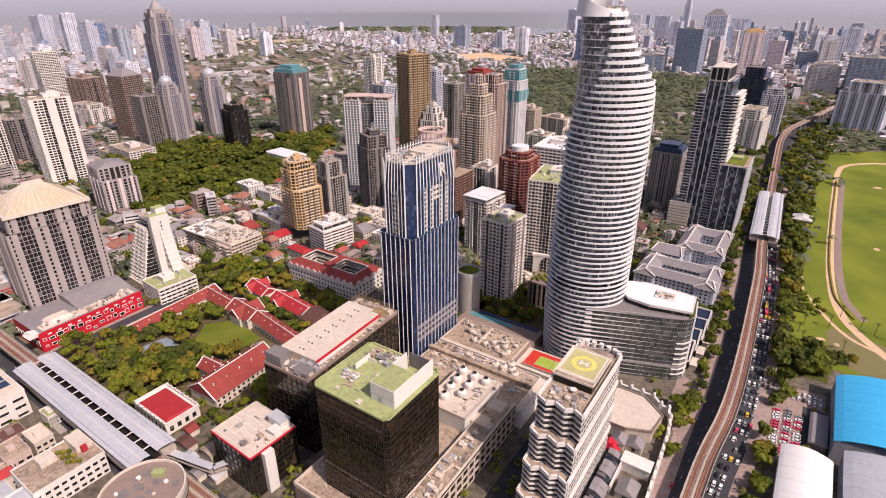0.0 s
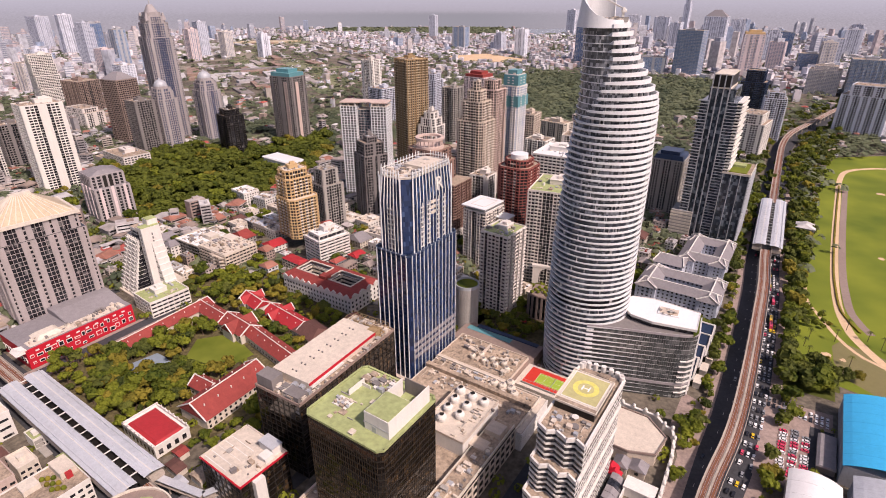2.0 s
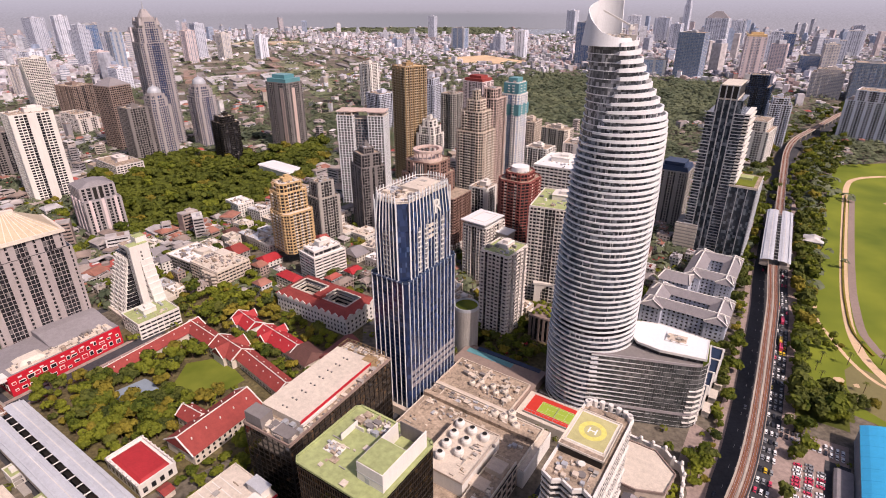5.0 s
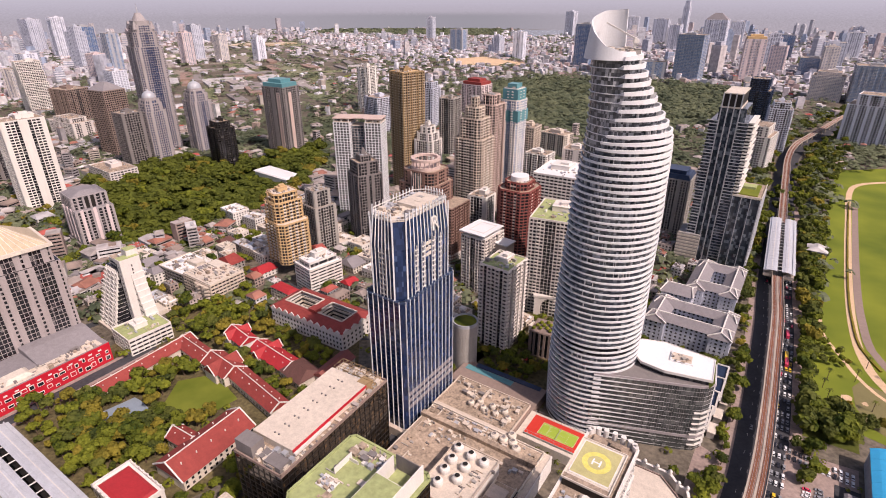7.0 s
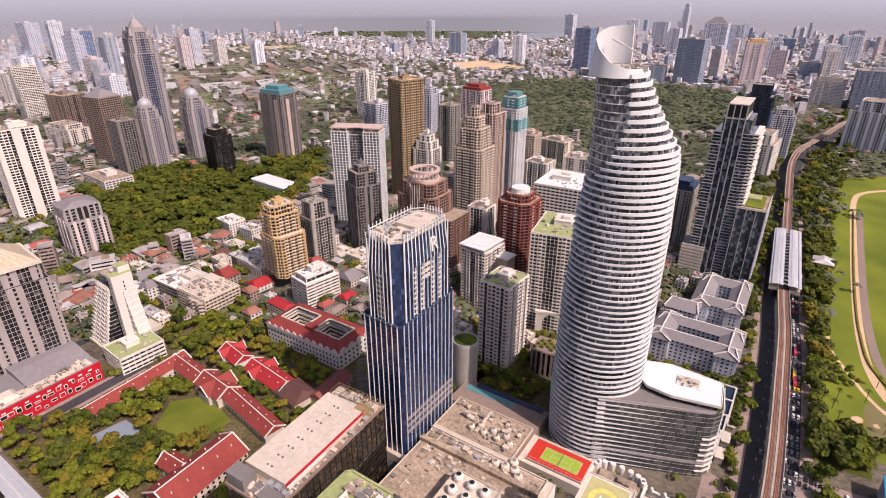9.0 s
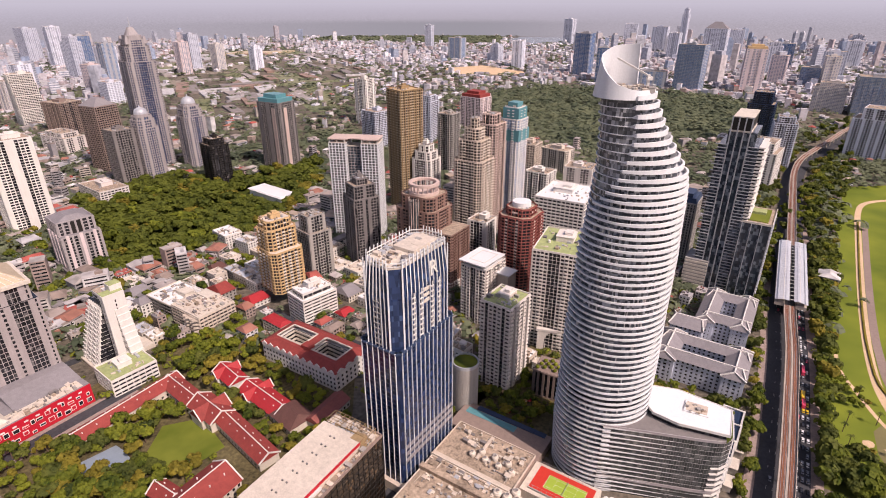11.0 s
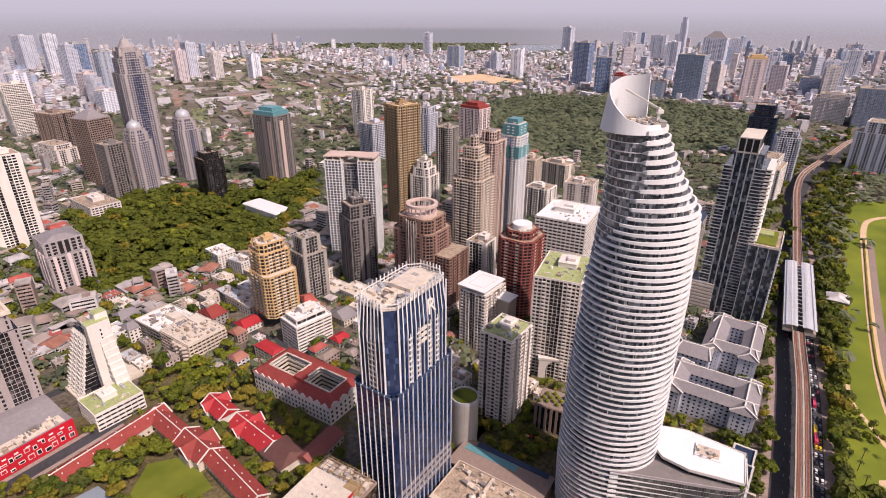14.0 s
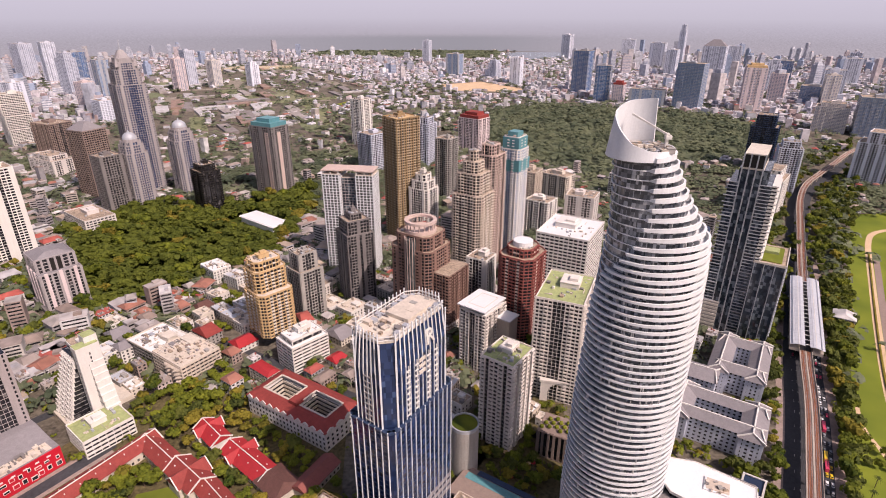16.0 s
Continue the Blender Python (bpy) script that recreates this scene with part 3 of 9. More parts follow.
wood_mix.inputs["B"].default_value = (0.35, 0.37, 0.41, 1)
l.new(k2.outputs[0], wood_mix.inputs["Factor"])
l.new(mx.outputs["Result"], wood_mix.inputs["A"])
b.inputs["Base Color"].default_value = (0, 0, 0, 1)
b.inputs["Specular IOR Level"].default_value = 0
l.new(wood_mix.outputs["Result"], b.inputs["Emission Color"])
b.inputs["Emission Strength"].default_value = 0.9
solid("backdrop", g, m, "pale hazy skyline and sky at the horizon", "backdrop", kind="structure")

# ---- railway ----
def viaduct(line, label, gap=26):
    t = thing("railway_viaduct", label, "viaduct")
    part("deck", ribbon(line, 9.6, 11.2, 12.6), "concrete", t)
    part("girder", ribbon(line, 4.5, 9.6, 11.2), "concrete", t)
    for off in (-4.7, 4.7):
        part("parapet", ribbon(line, 0.35, 12.6, 13.7, off), "concrete", t)
    part("walkway", ribbon(line, 0.9, 12.6, 13.0), "concrete", t)
    for off in (-2.3, 2.3):
        part("trackbed", ribbon(line, 2.6, 12.6, 12.8, off), "rail", t, "rust-brown trackbed")
        for s in (-0.72, 0.72):
            part("rail", ribbon(line, 0.12, 12.8, 12.98, off + s), "steel", t)
    acc = 0.0
    for a, b in zip(line, line[1:]):
        acc += (b - a).length
        if acc > gap:
            acc = 0.0
            part("column", Geo().cyl(b[0], b[1], 0, 8.4, 1.0, 12).prism(rect(5.5, 2.2, b[0], b[1]), 8.4, 9.6), "concrete", t)
    return t


viaduct(RAIL, "brown concrete railway viaduct above the avenue")
viaduct(smooth_line([p[:] for p in LINE2], 10), "brown concrete railway viaduct beside the garden")


def station(x, y, yaw, length, width, label):
    """A raised station: platforms, two curved sheet roofs with a gap between, stairs and canopies."""
    t = thing("railway_station", label, "station", pose(x, y, 0, 0, 0, yaw))
    h, hw = length / 2, width / 2
    part("concourse", Geo().box(-h * 0.8, -hw + 1, 6.2, h * 0.8, hw - 1, 10.2), "grey", t)
    # black slab paints the shade seen through the roof gap
    part("track_floor", Geo().box(-h, -4.9, 12.62, h, 4.9, 13.0), "black", t, "black slab painting the shade between the platforms")
    for s in (-1, 1):
        part("platform", Geo().box(-h, min(s * 5, s * hw), 10.6, h, max(s * 5, s * hw), 13.6), "concrete", t)
        for k in range(int(length / 11)):
            xx = -h + 5 + k * 11
            part("post", Geo().box(xx - 0.2, s * (hw - 1.4) - 0.2, 13.6, xx + 0.2, s * (hw - 1.4) + 0.2, 17.2), "steel", t)
        # curved roof panels
        rows = [(s * (1.9 + (hw - 1.4) * i / 8), 17.0 + 1.5 * math.sin(math.pi * min(1, 0.25 + i / 8 * 0.8))) for i in range(9)]
        cols = int(length / 7)
        for c in range(cols):
            g = Geo()
            x0, x1 = -h - 1 + (length + 2) * c / cols, -h - 1 + (length + 2) * (c + 1) / cols - 0.12
            for yy, zz in rows:
                g.v += [(x0, yy, zz), (x1, yy, zz), (x1, yy, zz - 0.25), (x0, yy, zz - 0.25)]
            for i in range(8):
                k = i * 4
                for e0 in range(4):
                    g.f.append((k + e0, k + (e0 + 1) % 4, k + 4 + (e0 + 1) % 4, k + 4 + e0))
            part("roof_panel", g, "sheet", t)
        for q in (0.25, 0.8):
            yq = s * (1.9 + (hw - 1.4) * q)
            part("roof_ridge", Geo().box(-h - 1, yq - 0.3, 17.9 + 0.5 * (q < 0.5), h + 1, yq + 0.3, 18.45 + 0.3 * (q < 0.5)), "sheet", t)
        part("gutter", Geo().box(-h - 1, s * (hw * 0.52) - 0.25, 18.3, h + 1, s * (hw * 0.52) + 0.25, 18.62), "white", t)
    for k in range(int(length / 9)):
        xx = -h + 3 + k * 9
        part("roof_beam", Geo().box(xx, -2.0, 17.4, xx + 0.7, 2.0, 17.8), "white", t)
    for k in range(6):
        xx = -h * 0.85 + k * h * 0.34
        part("column", Geo().box(xx - 1.2, -1.5, 0, xx + 1.2, 1.5, 9.7).box(xx - 1, -hw + 2, 5.4, xx + 1, hw - 2, 6.2), "concrete", t)
    for s in (-1, 1):
        part("stair", Geo().box(h * 0.3 * s, -hw - 4, 0.1, h * 0.3 * s + 14, -hw, 0.8).box(h * 0.3 * s, -hw - 4, 0.8, h * 0.3 * s + 3, -hw, 6.5), "grey", t)
    return t


station(-217, 263, -34.5, 145, 25, "raised railway station with long pale metal roofs")
station(371, 583, 59.0, 157, 26, "raised railway station with white sheet roofs over the avenue")

# ---- the curved white apartment tower with its glass wing ----
def curved_tower():
    t = thing("apartment_tower", "tall curved apartment tower with white ring balconies and dark glass", "tower", pose(103.0, 345, 0))
    levels = [k * 3.6 for k in range(54)] + [194.4 + k * 4.15 for k in range(10)]

    def radius(z):
        return np.interp(z, (0, 10, 30, 70, 100, 150, 175, 188, 194, 205, 215, 233), (29.9, 29.8, 29.2, 28.2, 27.9, 26.6, 25.5, 24.6, 23.8, 20.5, 17.8, 14.6))

    def centre(z):
        return (np.interp(z, (0, 20, 45, 70, 100, 175, 194, 205, 215, 233), (2.8, 1.2, 0.0, -0.2, 0.2, 1.2, 0.6, -3.0, -6.2, -11.4)), 0.0)

    def inset(z):
        return np.interp(z, (0, 150, 190, 233), (1.9, 1.9, 2.9, 3.0))

    def ring(z, out, n=56):
        cx, cy = centre(z)
        r = radius(z) - inset(z) + out
        return [(cx + r * math.cos(6.2832 * i / n), cy + r * 0.93 * math.sin(6.2832 * i / n)) for i in range(n)]

    rng = random.Random(3)
    for k, z in enumerate(levels):
        fh = 3.6 if z < 194 else 4.15
        part("storey_glass", Geo().prism(ring(z, -0.4), z, z + fh - 0.3), "g_dark" if k in (17, 18) else ("g_mixed" if z > 120 else "g_sky"), t)
        # ring balcony: deep on the sunny side, thin on the other; the border winds round the tower
        n = 56
        inner, outer, tall = ring(z, -0.6), [], []
        cx, cy = centre(z)
        turn = np.interp(z, (0, 60, 120, 160, 178, 195, 215, 231), (140, 148, 150, 155, 172, 210, 238, 250))
        gap = 65 if k in (17, 18) else 0
        for i in range(n):
            a = 360 * i / n
            d = (a - turn) % 360
            deep = 1.0 if d > 22 and d < 200 else 0.0
            if deep and gap and d > 60:
                deep = 0.3
            wave = 1.0 + 0.12 * math.sin(radians(a * 3 + k * 23))
            r = radius(z) - inset(z) + ((np.interp(z, (0, 140, 185, 233), (1.5, 1.7, 3.3, 3.5)) * wave) if deep else 0.3)
            outer.append((cx + r * math.cos(radians(a)), cy + r * 0.93 * math.sin(radians(a))))
            tall.append((0.5 + 0.65 * max(0.0, math.cos(radians(a - 325)))) * np.interp(z, (120, 188), (1.0, 1.9)) if deep else 0.16)
        g = Geo()
        j = len(g.v)
        g.v += [(*p, z - 0.3) for p in outer] + [(*p, z + h) for p, h in zip(outer, tall)] + [(*[a + (b - a) * 0.25 for a, b in zip(p, q)], z + h) for p, q, h in zip(outer, inner, tall)] + [(*[a + (b - a) * 0.25 for a, b in zip(p, q)], z - 0.3) for p, q in zip(outer, inner)]
        for s in range(4):
            for i in range(n):
                i2 = (i + 1) % n
                a0, b0 = s * n, ((s + 1) % 4) * n
                g.f.append((j + a0 + i, j + a0 + i2, j + b0 + i2, j + b0 + i))
        part("balcony", g, "coolwhite", t)
        g = Geo()
        g.v += [(*p, z - 0.2) for p in outer] + [(*p, z - 0.2) for p in inner]
        g.f += [(i, (i + 1) % n, n + (i + 1) % n, n + i) for i in range(n)]
        part("balcony_floor", g, "coolwhite", t)
        if k % 2 == 0 and k > 3:
            g = Geo()
            for s in range(7):
                a = radians(turn + 30 + rng.uniform(0, 160))
                r0, r1 = radius(z) - inset(z) - 0.1, radius(z) - 0.6
                p, q = (cx + r0 * math.cos(a), cy + r0 * 0.93 * math.sin(a)), (cx + r1 * math.cos(a), cy + r1 * 0.93 * math.sin(a))
                g.slab(p, q, -0.12, 0.12, z + 0.5, z + fh - 0.4)
            part("balcony_divider", g, "floorgrey", t, kind="stuff")
    # blank crown, cut along a rising spiral: low in front, highest at the back, where it ends in an upright edge
    n = 72
    z0 = 231.4
    cx, cy = centre(233)

    def rim(i):
        d = (360 * i / n - 48) % 360
        return np.interp(d, (0, 60, 110, 140, 165, 190, 220, 235, 359), (254.5, 253.4, 249.8, 246.6, 242.4, 238.2, 236.0, 235.6, 235.4))

    g = Geo()
    rows = [[], [], [], []]
    for i in range(n + 1):
        a = radians(48 + 360 * i / n)
        h = rim(i + 48 * n / 360) if i < n else 235.4
        for row, (r, z) in zip(rows, ((14.6, z0), (14.6 - 0.13 * (h - z0), h), (14.0 - 0.13 * (h - z0), h), (13.2, z0 + 2.5))):
            row.append((cx + r * math.cos(a), cy + r * 0.93 * math.sin(a), z))
    for row in rows:
        g.v += row
    for k in range(3):
        g.f += [(k * (n + 1) + i, k * (n + 1) + i + 1, (k + 1) * (n + 1) + i + 1, (k + 1) * (n + 1) + i) for i in range(n)]
    g.f += [(0, n + 1, 2 * n + 2, 3 * n + 3), (n, 4 * n + 3, 3 * n + 2, 2 * n + 1)]
    part("crown_wall", g, "coolwhite", t, "smooth white slanting crown wall")
    low = [(cx + 13.4 * math.cos(6.2832 * i / n), cy + 12.4 * math.sin(6.2832 * i / n)) for i in range(n)]
    part("roof", Geo().prism(low, 232.4, 234.4), "roofdirt", t)
    for k in range(44):
        a, r, s = rng.uniform(-2.6, 1.2), rng.uniform(2, 11.0), rng.uniform(0.4, 1.2)
        x, y = cx + r * math.cos(a), r * math.sin(a)
        part("roof_unit", Geo().box(x - s, y - s, 234.4, x + s, y + s * 0.6, 234.4 + s * rng.uniform(0.8, 2.2)), ("cream", "steel", "roofdirt")[k % 3], t)
    clutter(t, cx - 8, -10, cx + 11, 8, 234.4, 90, 401, 1.2)
    part("crane_arm", Geo().bar((cx - 3, 7, 248), (cx + 11.5, -3, 240), 0.4).bar((cx + 10, -2, 235), (cx + 10, -2, 241.5), 0.6).box(cx + 9, -3.4, 239, cx + 11.6, -1.2, 240.4), "white", t)
    return t


curved_tower()


def glass_wing():
    """The low curved glass wing at the tower's foot, with a white flat roof and a drum beside it."""
    rng_wing = random.Random(17)
    t = thing("glass_wing", "curved low glass wing with pale bands and a white flat roof", "building")
    front = smooth_line([(97, 319.5), (106, 317.6), (119, 314.6), (136, 310.6), (152, 307), (161, 306), (166.5, 308.5)], 4)
    back = [Vector((178, 332)), Vector((150, 352)), Vector((124, 352)), Vector((110, 340))]
    pts = [tuple(p) for p in front + back]
    top = 50.0
    part("glass_body", Geo().prism(pts, 0, top), "g_grey", t)
    part("terrace", Geo().prism(pts, top - 0.2, top + 0.25), "dgrey", t)
    n = len(pts)
    for k in range(15):
        z = 3.4 * k + 1.6
        g = Geo()
        for i in range(len(front) - 1):
            w, out = np.interp(i, (0, 3, 8), (0.4, 0.2, 0.05)), np.interp(i, (0, 10), (0.9, 0.1))
            g.slab(pts[i], pts[i + 1], -0.1, out, z - w, z + w, 0.1, 0.1)
        for i in range(len(front) - 1, len(front) + 2):
            g.slab(pts[i], pts[i + 1], -0.1, 0.9, z - 0.3, z + 0.3, 0.3, 0.3)
        part("storey_band", g, "floorgrey", t)
    g = Geo()
    for i in range(5, len(front) - 1):
        p, q = Vector(pts[i]), Vector(pts[i + 1])
        for s in range(3):
            c = p.lerp(q, s / 3)
            g.slab(c, c + (q - p).normalized() * 0.12, 0, 0.12, 8, top)
    part("mullion_grid", g, "dgrey", t, kind="stuff")
    for i in range(len(front) - 1):
        part("plinth_panel", Geo().slab(pts[i], pts[i + 1], -0.1, 0.35, 10.5, 12.6, 0.1, 0.1), "pinkgrey", t)
        part("top_panel", Geo().slab(pts[i], pts[i + 1], -0.1, 0.45, top - 1.0, top + 0.7, 0.1, 0.1), "pinkgrey", t)
    for k in range(7):
        e = [pts[len(front) - 3], pts[len(front) - 2], pts[len(front) - 1], pts[len(front)]]
        g = Geo()
        for a, b in zip(e, e[1:]):
            g.slab(a, b, -0.2, 1.3, 5 + k * 4.2, 5.4 + k * 4.2, 0.6, 0.2)
        part("end_ledge", g, "white", t, "rounded pale ledge")
    roof = [(124, 343), (127, 325), (138, 315.5), (163, 305.5), (174, 326), (150, 345), (136, 349)]
    part("roof_slab", Geo().prism(roof, top + 3.6, top + 4.6), "whiteroof", t, "bright white roof slab")
    part("upper_glass", Geo().prism([(125.5, 342), (128, 326), (138.5, 317), (162, 307.5), (171.5, 326), (149, 343), (137, 346)], top, top + 3.6), "g_dark", t)
    for k in range(14):
        p, q = Vector((124, 342)).lerp(Vector((168, 320)), k / 13), rng_wing.uniform(0.6, 1.4)
        part("terrace_shrub", Geo().lathe(p.x + 12 - k * 0.3, p.y + 8, [(0.3, top), (q, top + 0.8), (q * 0.8, top + 1.9), (0.2, top + 2.5)], 7), "leaf", t)
    part("roof_well", Geo().prism([(145, 326), (157, 319.5), (162, 328.5), (150, 335)], top + 4.6, top + 5.4), "whiteroof", t)
    edge = Geo()
    for i in range(7):
        edge.slab(roof[i], roof[(i + 1) % 7], -0.3, 0.15, top + 3.3, top + 5.0, 0.1, 0.1)
    part("roof_edge", edge, "white", t)
    clutter(t, 147, 322, 158, 331, top + 5.5, 12, 371, 0.5)
    part("well_floor", Geo().prism([(146.4, 326.3), (156.5, 321), (160.5, 328.2), (150.4, 333.6)], top + 5.4, top + 5.5), "beige", t)
    part("planted_bed", Geo().prism([(161, 304.5), (166, 308), (177, 330), (173, 331)], top, top + 0.9), "leaf", t)
    return t


glass_wing()


# ---- the dark blue ribbed hotel tower ----
def ribbed_tower():
    x, y = -15.5, 348.0
    t = thing("hotel_tower", "dark blue glass hotel tower with slim white vertical ribs", "tower", pose(x, y, 0, 0, 0, -35))
    w, d = 29.0, 54.0
    low = rect(w, d, 0, 0, 2.5)
    part("lower_glass", Geo().prism(low, 0, 100), "g_navy", t, "deep blue curtain glass")
    up = rect(w - 2.5, d - 2.5, 0, 0, 5.5)
    tp = rect(w - 5.5, d - 5.5, 0, 0, 5.5)
    part("upper_glass", Geo().prism(up, 100, 132), "g_navy", t)
    part("top_glass", Geo().prism(up, 132, 148.1, tp), "g_blue", t)

    def ribs(p, q, m, z0, z1, wd=0.17, out=0.55, a=None, b=None):
        p, q = Vector(p), Vector(q)
        dr = (q - p).normalized()
        for k in range(m + 1):
            c = p.lerp(q, k / m)
            if a is None:
                part("rib", Geo().slab(c - dr * wd, c + dr * wd, -0.1, out, z0, z1), "coolwhite", t)
            else:
                o = Vector((dr.y, -dr.x))
                c2 = Vector(a).lerp(Vector(b), k / m)
                part("rib", Geo().bar((*(c + o * 0.35), z0), (*(c2 + o * 0.35), z1), 0.27), "coolwhite", t)

    for i, m in ((0, 6), (2, 12), (4, 6), (6, 12)):
        ribs(low[i], low[i + 1], m, 6, 100.8)
        ribs(up[i], up[i + 1], m, 100.4, 132)
        ribs(up[i], up[i + 1], m, 132, 153.5, a=tp[i], b=tp[i + 1])
    for i in (1, 3, 5, 7):
        for k in (i,):
            ribs(up[i], up[(i + 1) % 8], 1, 100.4, 149, wd=0.42)
            part("corner_glass", Geo().slab(up[i], up[(i + 1) % 8], 0, 0.12, 101, 131), "g_blue", t)
    g = Geo()
    for i in range(8):
        g.slab(low[i], low[(i + 1) % 8], -2.2, 0.5, 99.6, 100.5, 0.2, 0.2)
    part("ledge", g, "navy", t)
    # balconies in columns on the lit side and the short side
    # short-side balconies and screens greyed to paint the shade of that face
    for i, cols in ((2, (2, 4, 7, 9)), (0, (2, 3))):
        p, q = Vector(up[i]), Vector(up[i + 1])
        m = 12 if i == 2 else 6
        for c in cols:
            for s in range(9):
                z = 102 + s * 3.3
                part("balcony", Geo().slab(p.lerp(q, (c + 0.12) / m), p.lerp(q, (c + 0.92) / m), 0, 0.7, z, z + 0.5), "white" if i == 2 else "grey", t)
                part("balcony_screen", Geo().slab(p.lerp(q, (c + 0.6) / m), p.lerp(q, (c + 0.74) / m), 0, 0.4, z + 0.5, z + 2.9), "white" if i == 2 else "grey", t)
    p, q = Vector(up[2]), Vector(up[3])
    for s in range(3):
        part("sign_panel", Geo().slab(p.lerp(q, 5.2 / 12), p.lerp(q, 6.7 / 12), 0, 0.5, 121 + s * 3.6, 123 + s * 3.6), "cream", t)
    for i in (0, 2, 4, 6):
        g = Geo()
        for s in range(30):
            z = 6 + s * 3.15
            g.slab(low[i], low[i + 1], -0.1, 0.08, z, z + 0.5)
        part("spandrel_set", g, "navy", t, kind="stuff")
    # pale louvres low on the lit side
    p, q = Vector(low[2]), Vector(low[3])
    for s in range(3):
        part("louvre_band", Geo().slab(p, q, 0, 0.5, 22 + s * 5.0, 24.6 + s * 5.0), "greyroof", t)
    part("roof", Geo().prism(tp, 148.2, 148.9), "cream", t)
    clutter(t, -10, -23, 10, 23, 148.9, 70, 361, 0.9)
    part("roof_deck", Geo().prism(rect(w * 0.5, d * 0.4, 0, d * 0.15), 148.9, 151.0), "rooflight", t)
    g = Geo()
    for i in range(8):
        g.slab(tp[i], tp[(i + 1) % 8], -0.3, 0.1, 151.2, 151.7).slab(tp[i], tp[(i + 1) % 8], -0.3, 0.1, 149.4, 149.8)
    part("roof_frame", g, "white", t, "open white steel roof frame")
    rng = random.Random(8)
    for k in range(30):
        xx, yy, s = rng.choice((-1, 1)) * rng.uniform(7.5, 10.5), rng.uniform(-22, 22), rng.uniform(0.6, 1.5)
        part("roof_unit", Geo().box(xx - s, yy - s, 148.9, xx + s, yy + s, 149.2 + s), "steel", t)
    # the large letter on the lit side
    fc = bpy.data.curves.new("sign_letter", "FONT")
    fc.body, fc.size, fc.extrude, fc.align_x = "R", 12.5, 0.25, "CENTER"
    tmp = bpy.data.objects.new("tmp", fc)
    me = bpy.data.meshes.new_from_object(tmp)
    bpy.data.objects.remove(tmp)
    ob = part("sign_letter", me, "white", t, "large pale letter R")
    ob.matrix_local = pose(w / 2 - 0.5, 6.5, 135.5, 84, 0, 90)
    part("podium", Geo().prism(rect(w + 6, d + 6), 0, 6), "beige", t)
    return t


ribbed_tower()


# ---- bronze glass office with a green roof ----
def green_office():
    t = thing("office_building", "bronze glass office block with a pale green coated roof", "building", pose(-31.5, 213, 0, 0, 0, YAW))
    pts = rect(45, 42, 0, 0, 2.2)
    part("glass_body", Geo().prism(pts, 0, 74.6), "g_brown", t)
    for i in range(8):
        p, q = Vector(pts[i]), Vector(pts[(i + 1) % 8])
        m = max(2, round((q - p).length / 1.45))
        g = Geo()
        for k in range(m + 1):
            c = p.lerp(q, k / m)
            dr = (q - p).normalized() * 0.06
            g.slab(c - dr, c + dr, -0.05, 0.2, 4, 74.8)
        part("mullion_grid", g, "darkbronze", t, "slim bronze mullions", kind="stuff")
        g = Geo()
        for s in range(20):
            z = 4 + s * 3.6
            g.slab(p, q, -0.05, 0.14, z, z + 0.7)
        part("spandrel_set", g, "black", t, kind="stuff")
    part("roof", Geo().prism(pts, 74.4, 75.1), "roofgreen", t, "pale green coated roof")
    g = Geo()
    for i in range(8):
        g.slab(pts[i], pts[(i + 1) % 8], -0.7, 0.45, 74.6, 75.7, 0.15, 0.15)
    part("roof_kerb", g, "roofgreen", t)
    part("penthouse", Geo().box(7, -13, 75, 20.8, 3, 84.6), "white", t, "white rooftop machine house")
    part("penthouse_roof", Geo().box(7.4, -12.6, 84.6, 20.4, 2.6, 84.9), "roofgreen", t)
    part("screen_frame", Geo().box(7, 16.0, 75, 20.2, 16.3, 83.5).box(7, 3, 75, 7.3, 16, 76.4), "dgrey", t)
    part("screen_wall", Geo().box(20.2, 3, 75, 20.8, 17, 84.2).box(12, 16.4, 75, 20.2, 17, 82.5).box(7, 3, 75, 7.5, 14, 84.6), "white", t)
    part("door", Geo().box(7.05, -13.12, 79.0, 20.7, -13.0, 79.25).box(11.2, -13.14, 75, 13.6, -13.0, 78.2), "steel", t)
    part("low_wall", Geo().box(-13.5, -1, 75, -13.1, 10, 78.4).box(-14.5, 8, 75, -8, 8.4, 77), "white", t)
    part("pad", Geo().box(-16.5, -9.5, 75.1, -8, -3, 75.5), "white", t)
    clutter(t, -16, 11, 4, 18.5, 75.1, 46, 331)
    clutter(t, -16, -9, -8.5, -3.5, 75.5, 14, 332, 0.6)
    clutter(t, -19, -19, 5, 8, 75.1, 14, 333, 0.35)
    rng = random.Random(4)
    for k in range(16):
        x, y, s = rng.uniform(-8, 4), rng.uniform(9, 18), rng.uniform(0.5, 1.2)
        part("cooling_unit", Geo().box(x - s, y - s, 75, x + s, y + s, 75.4 + s * 1.5), "white" if k % 2 else "steel", t)
    for k in range(6):
        x, y = rng.uniform(-17, -8), rng.uniform(-9, -3)
        part("cooling_unit", Geo().box(x - 0.6, y - 0.6, 75.5, x + 0.6, y + 0.6, 76.6), "steel", t)
    return t


green_office()


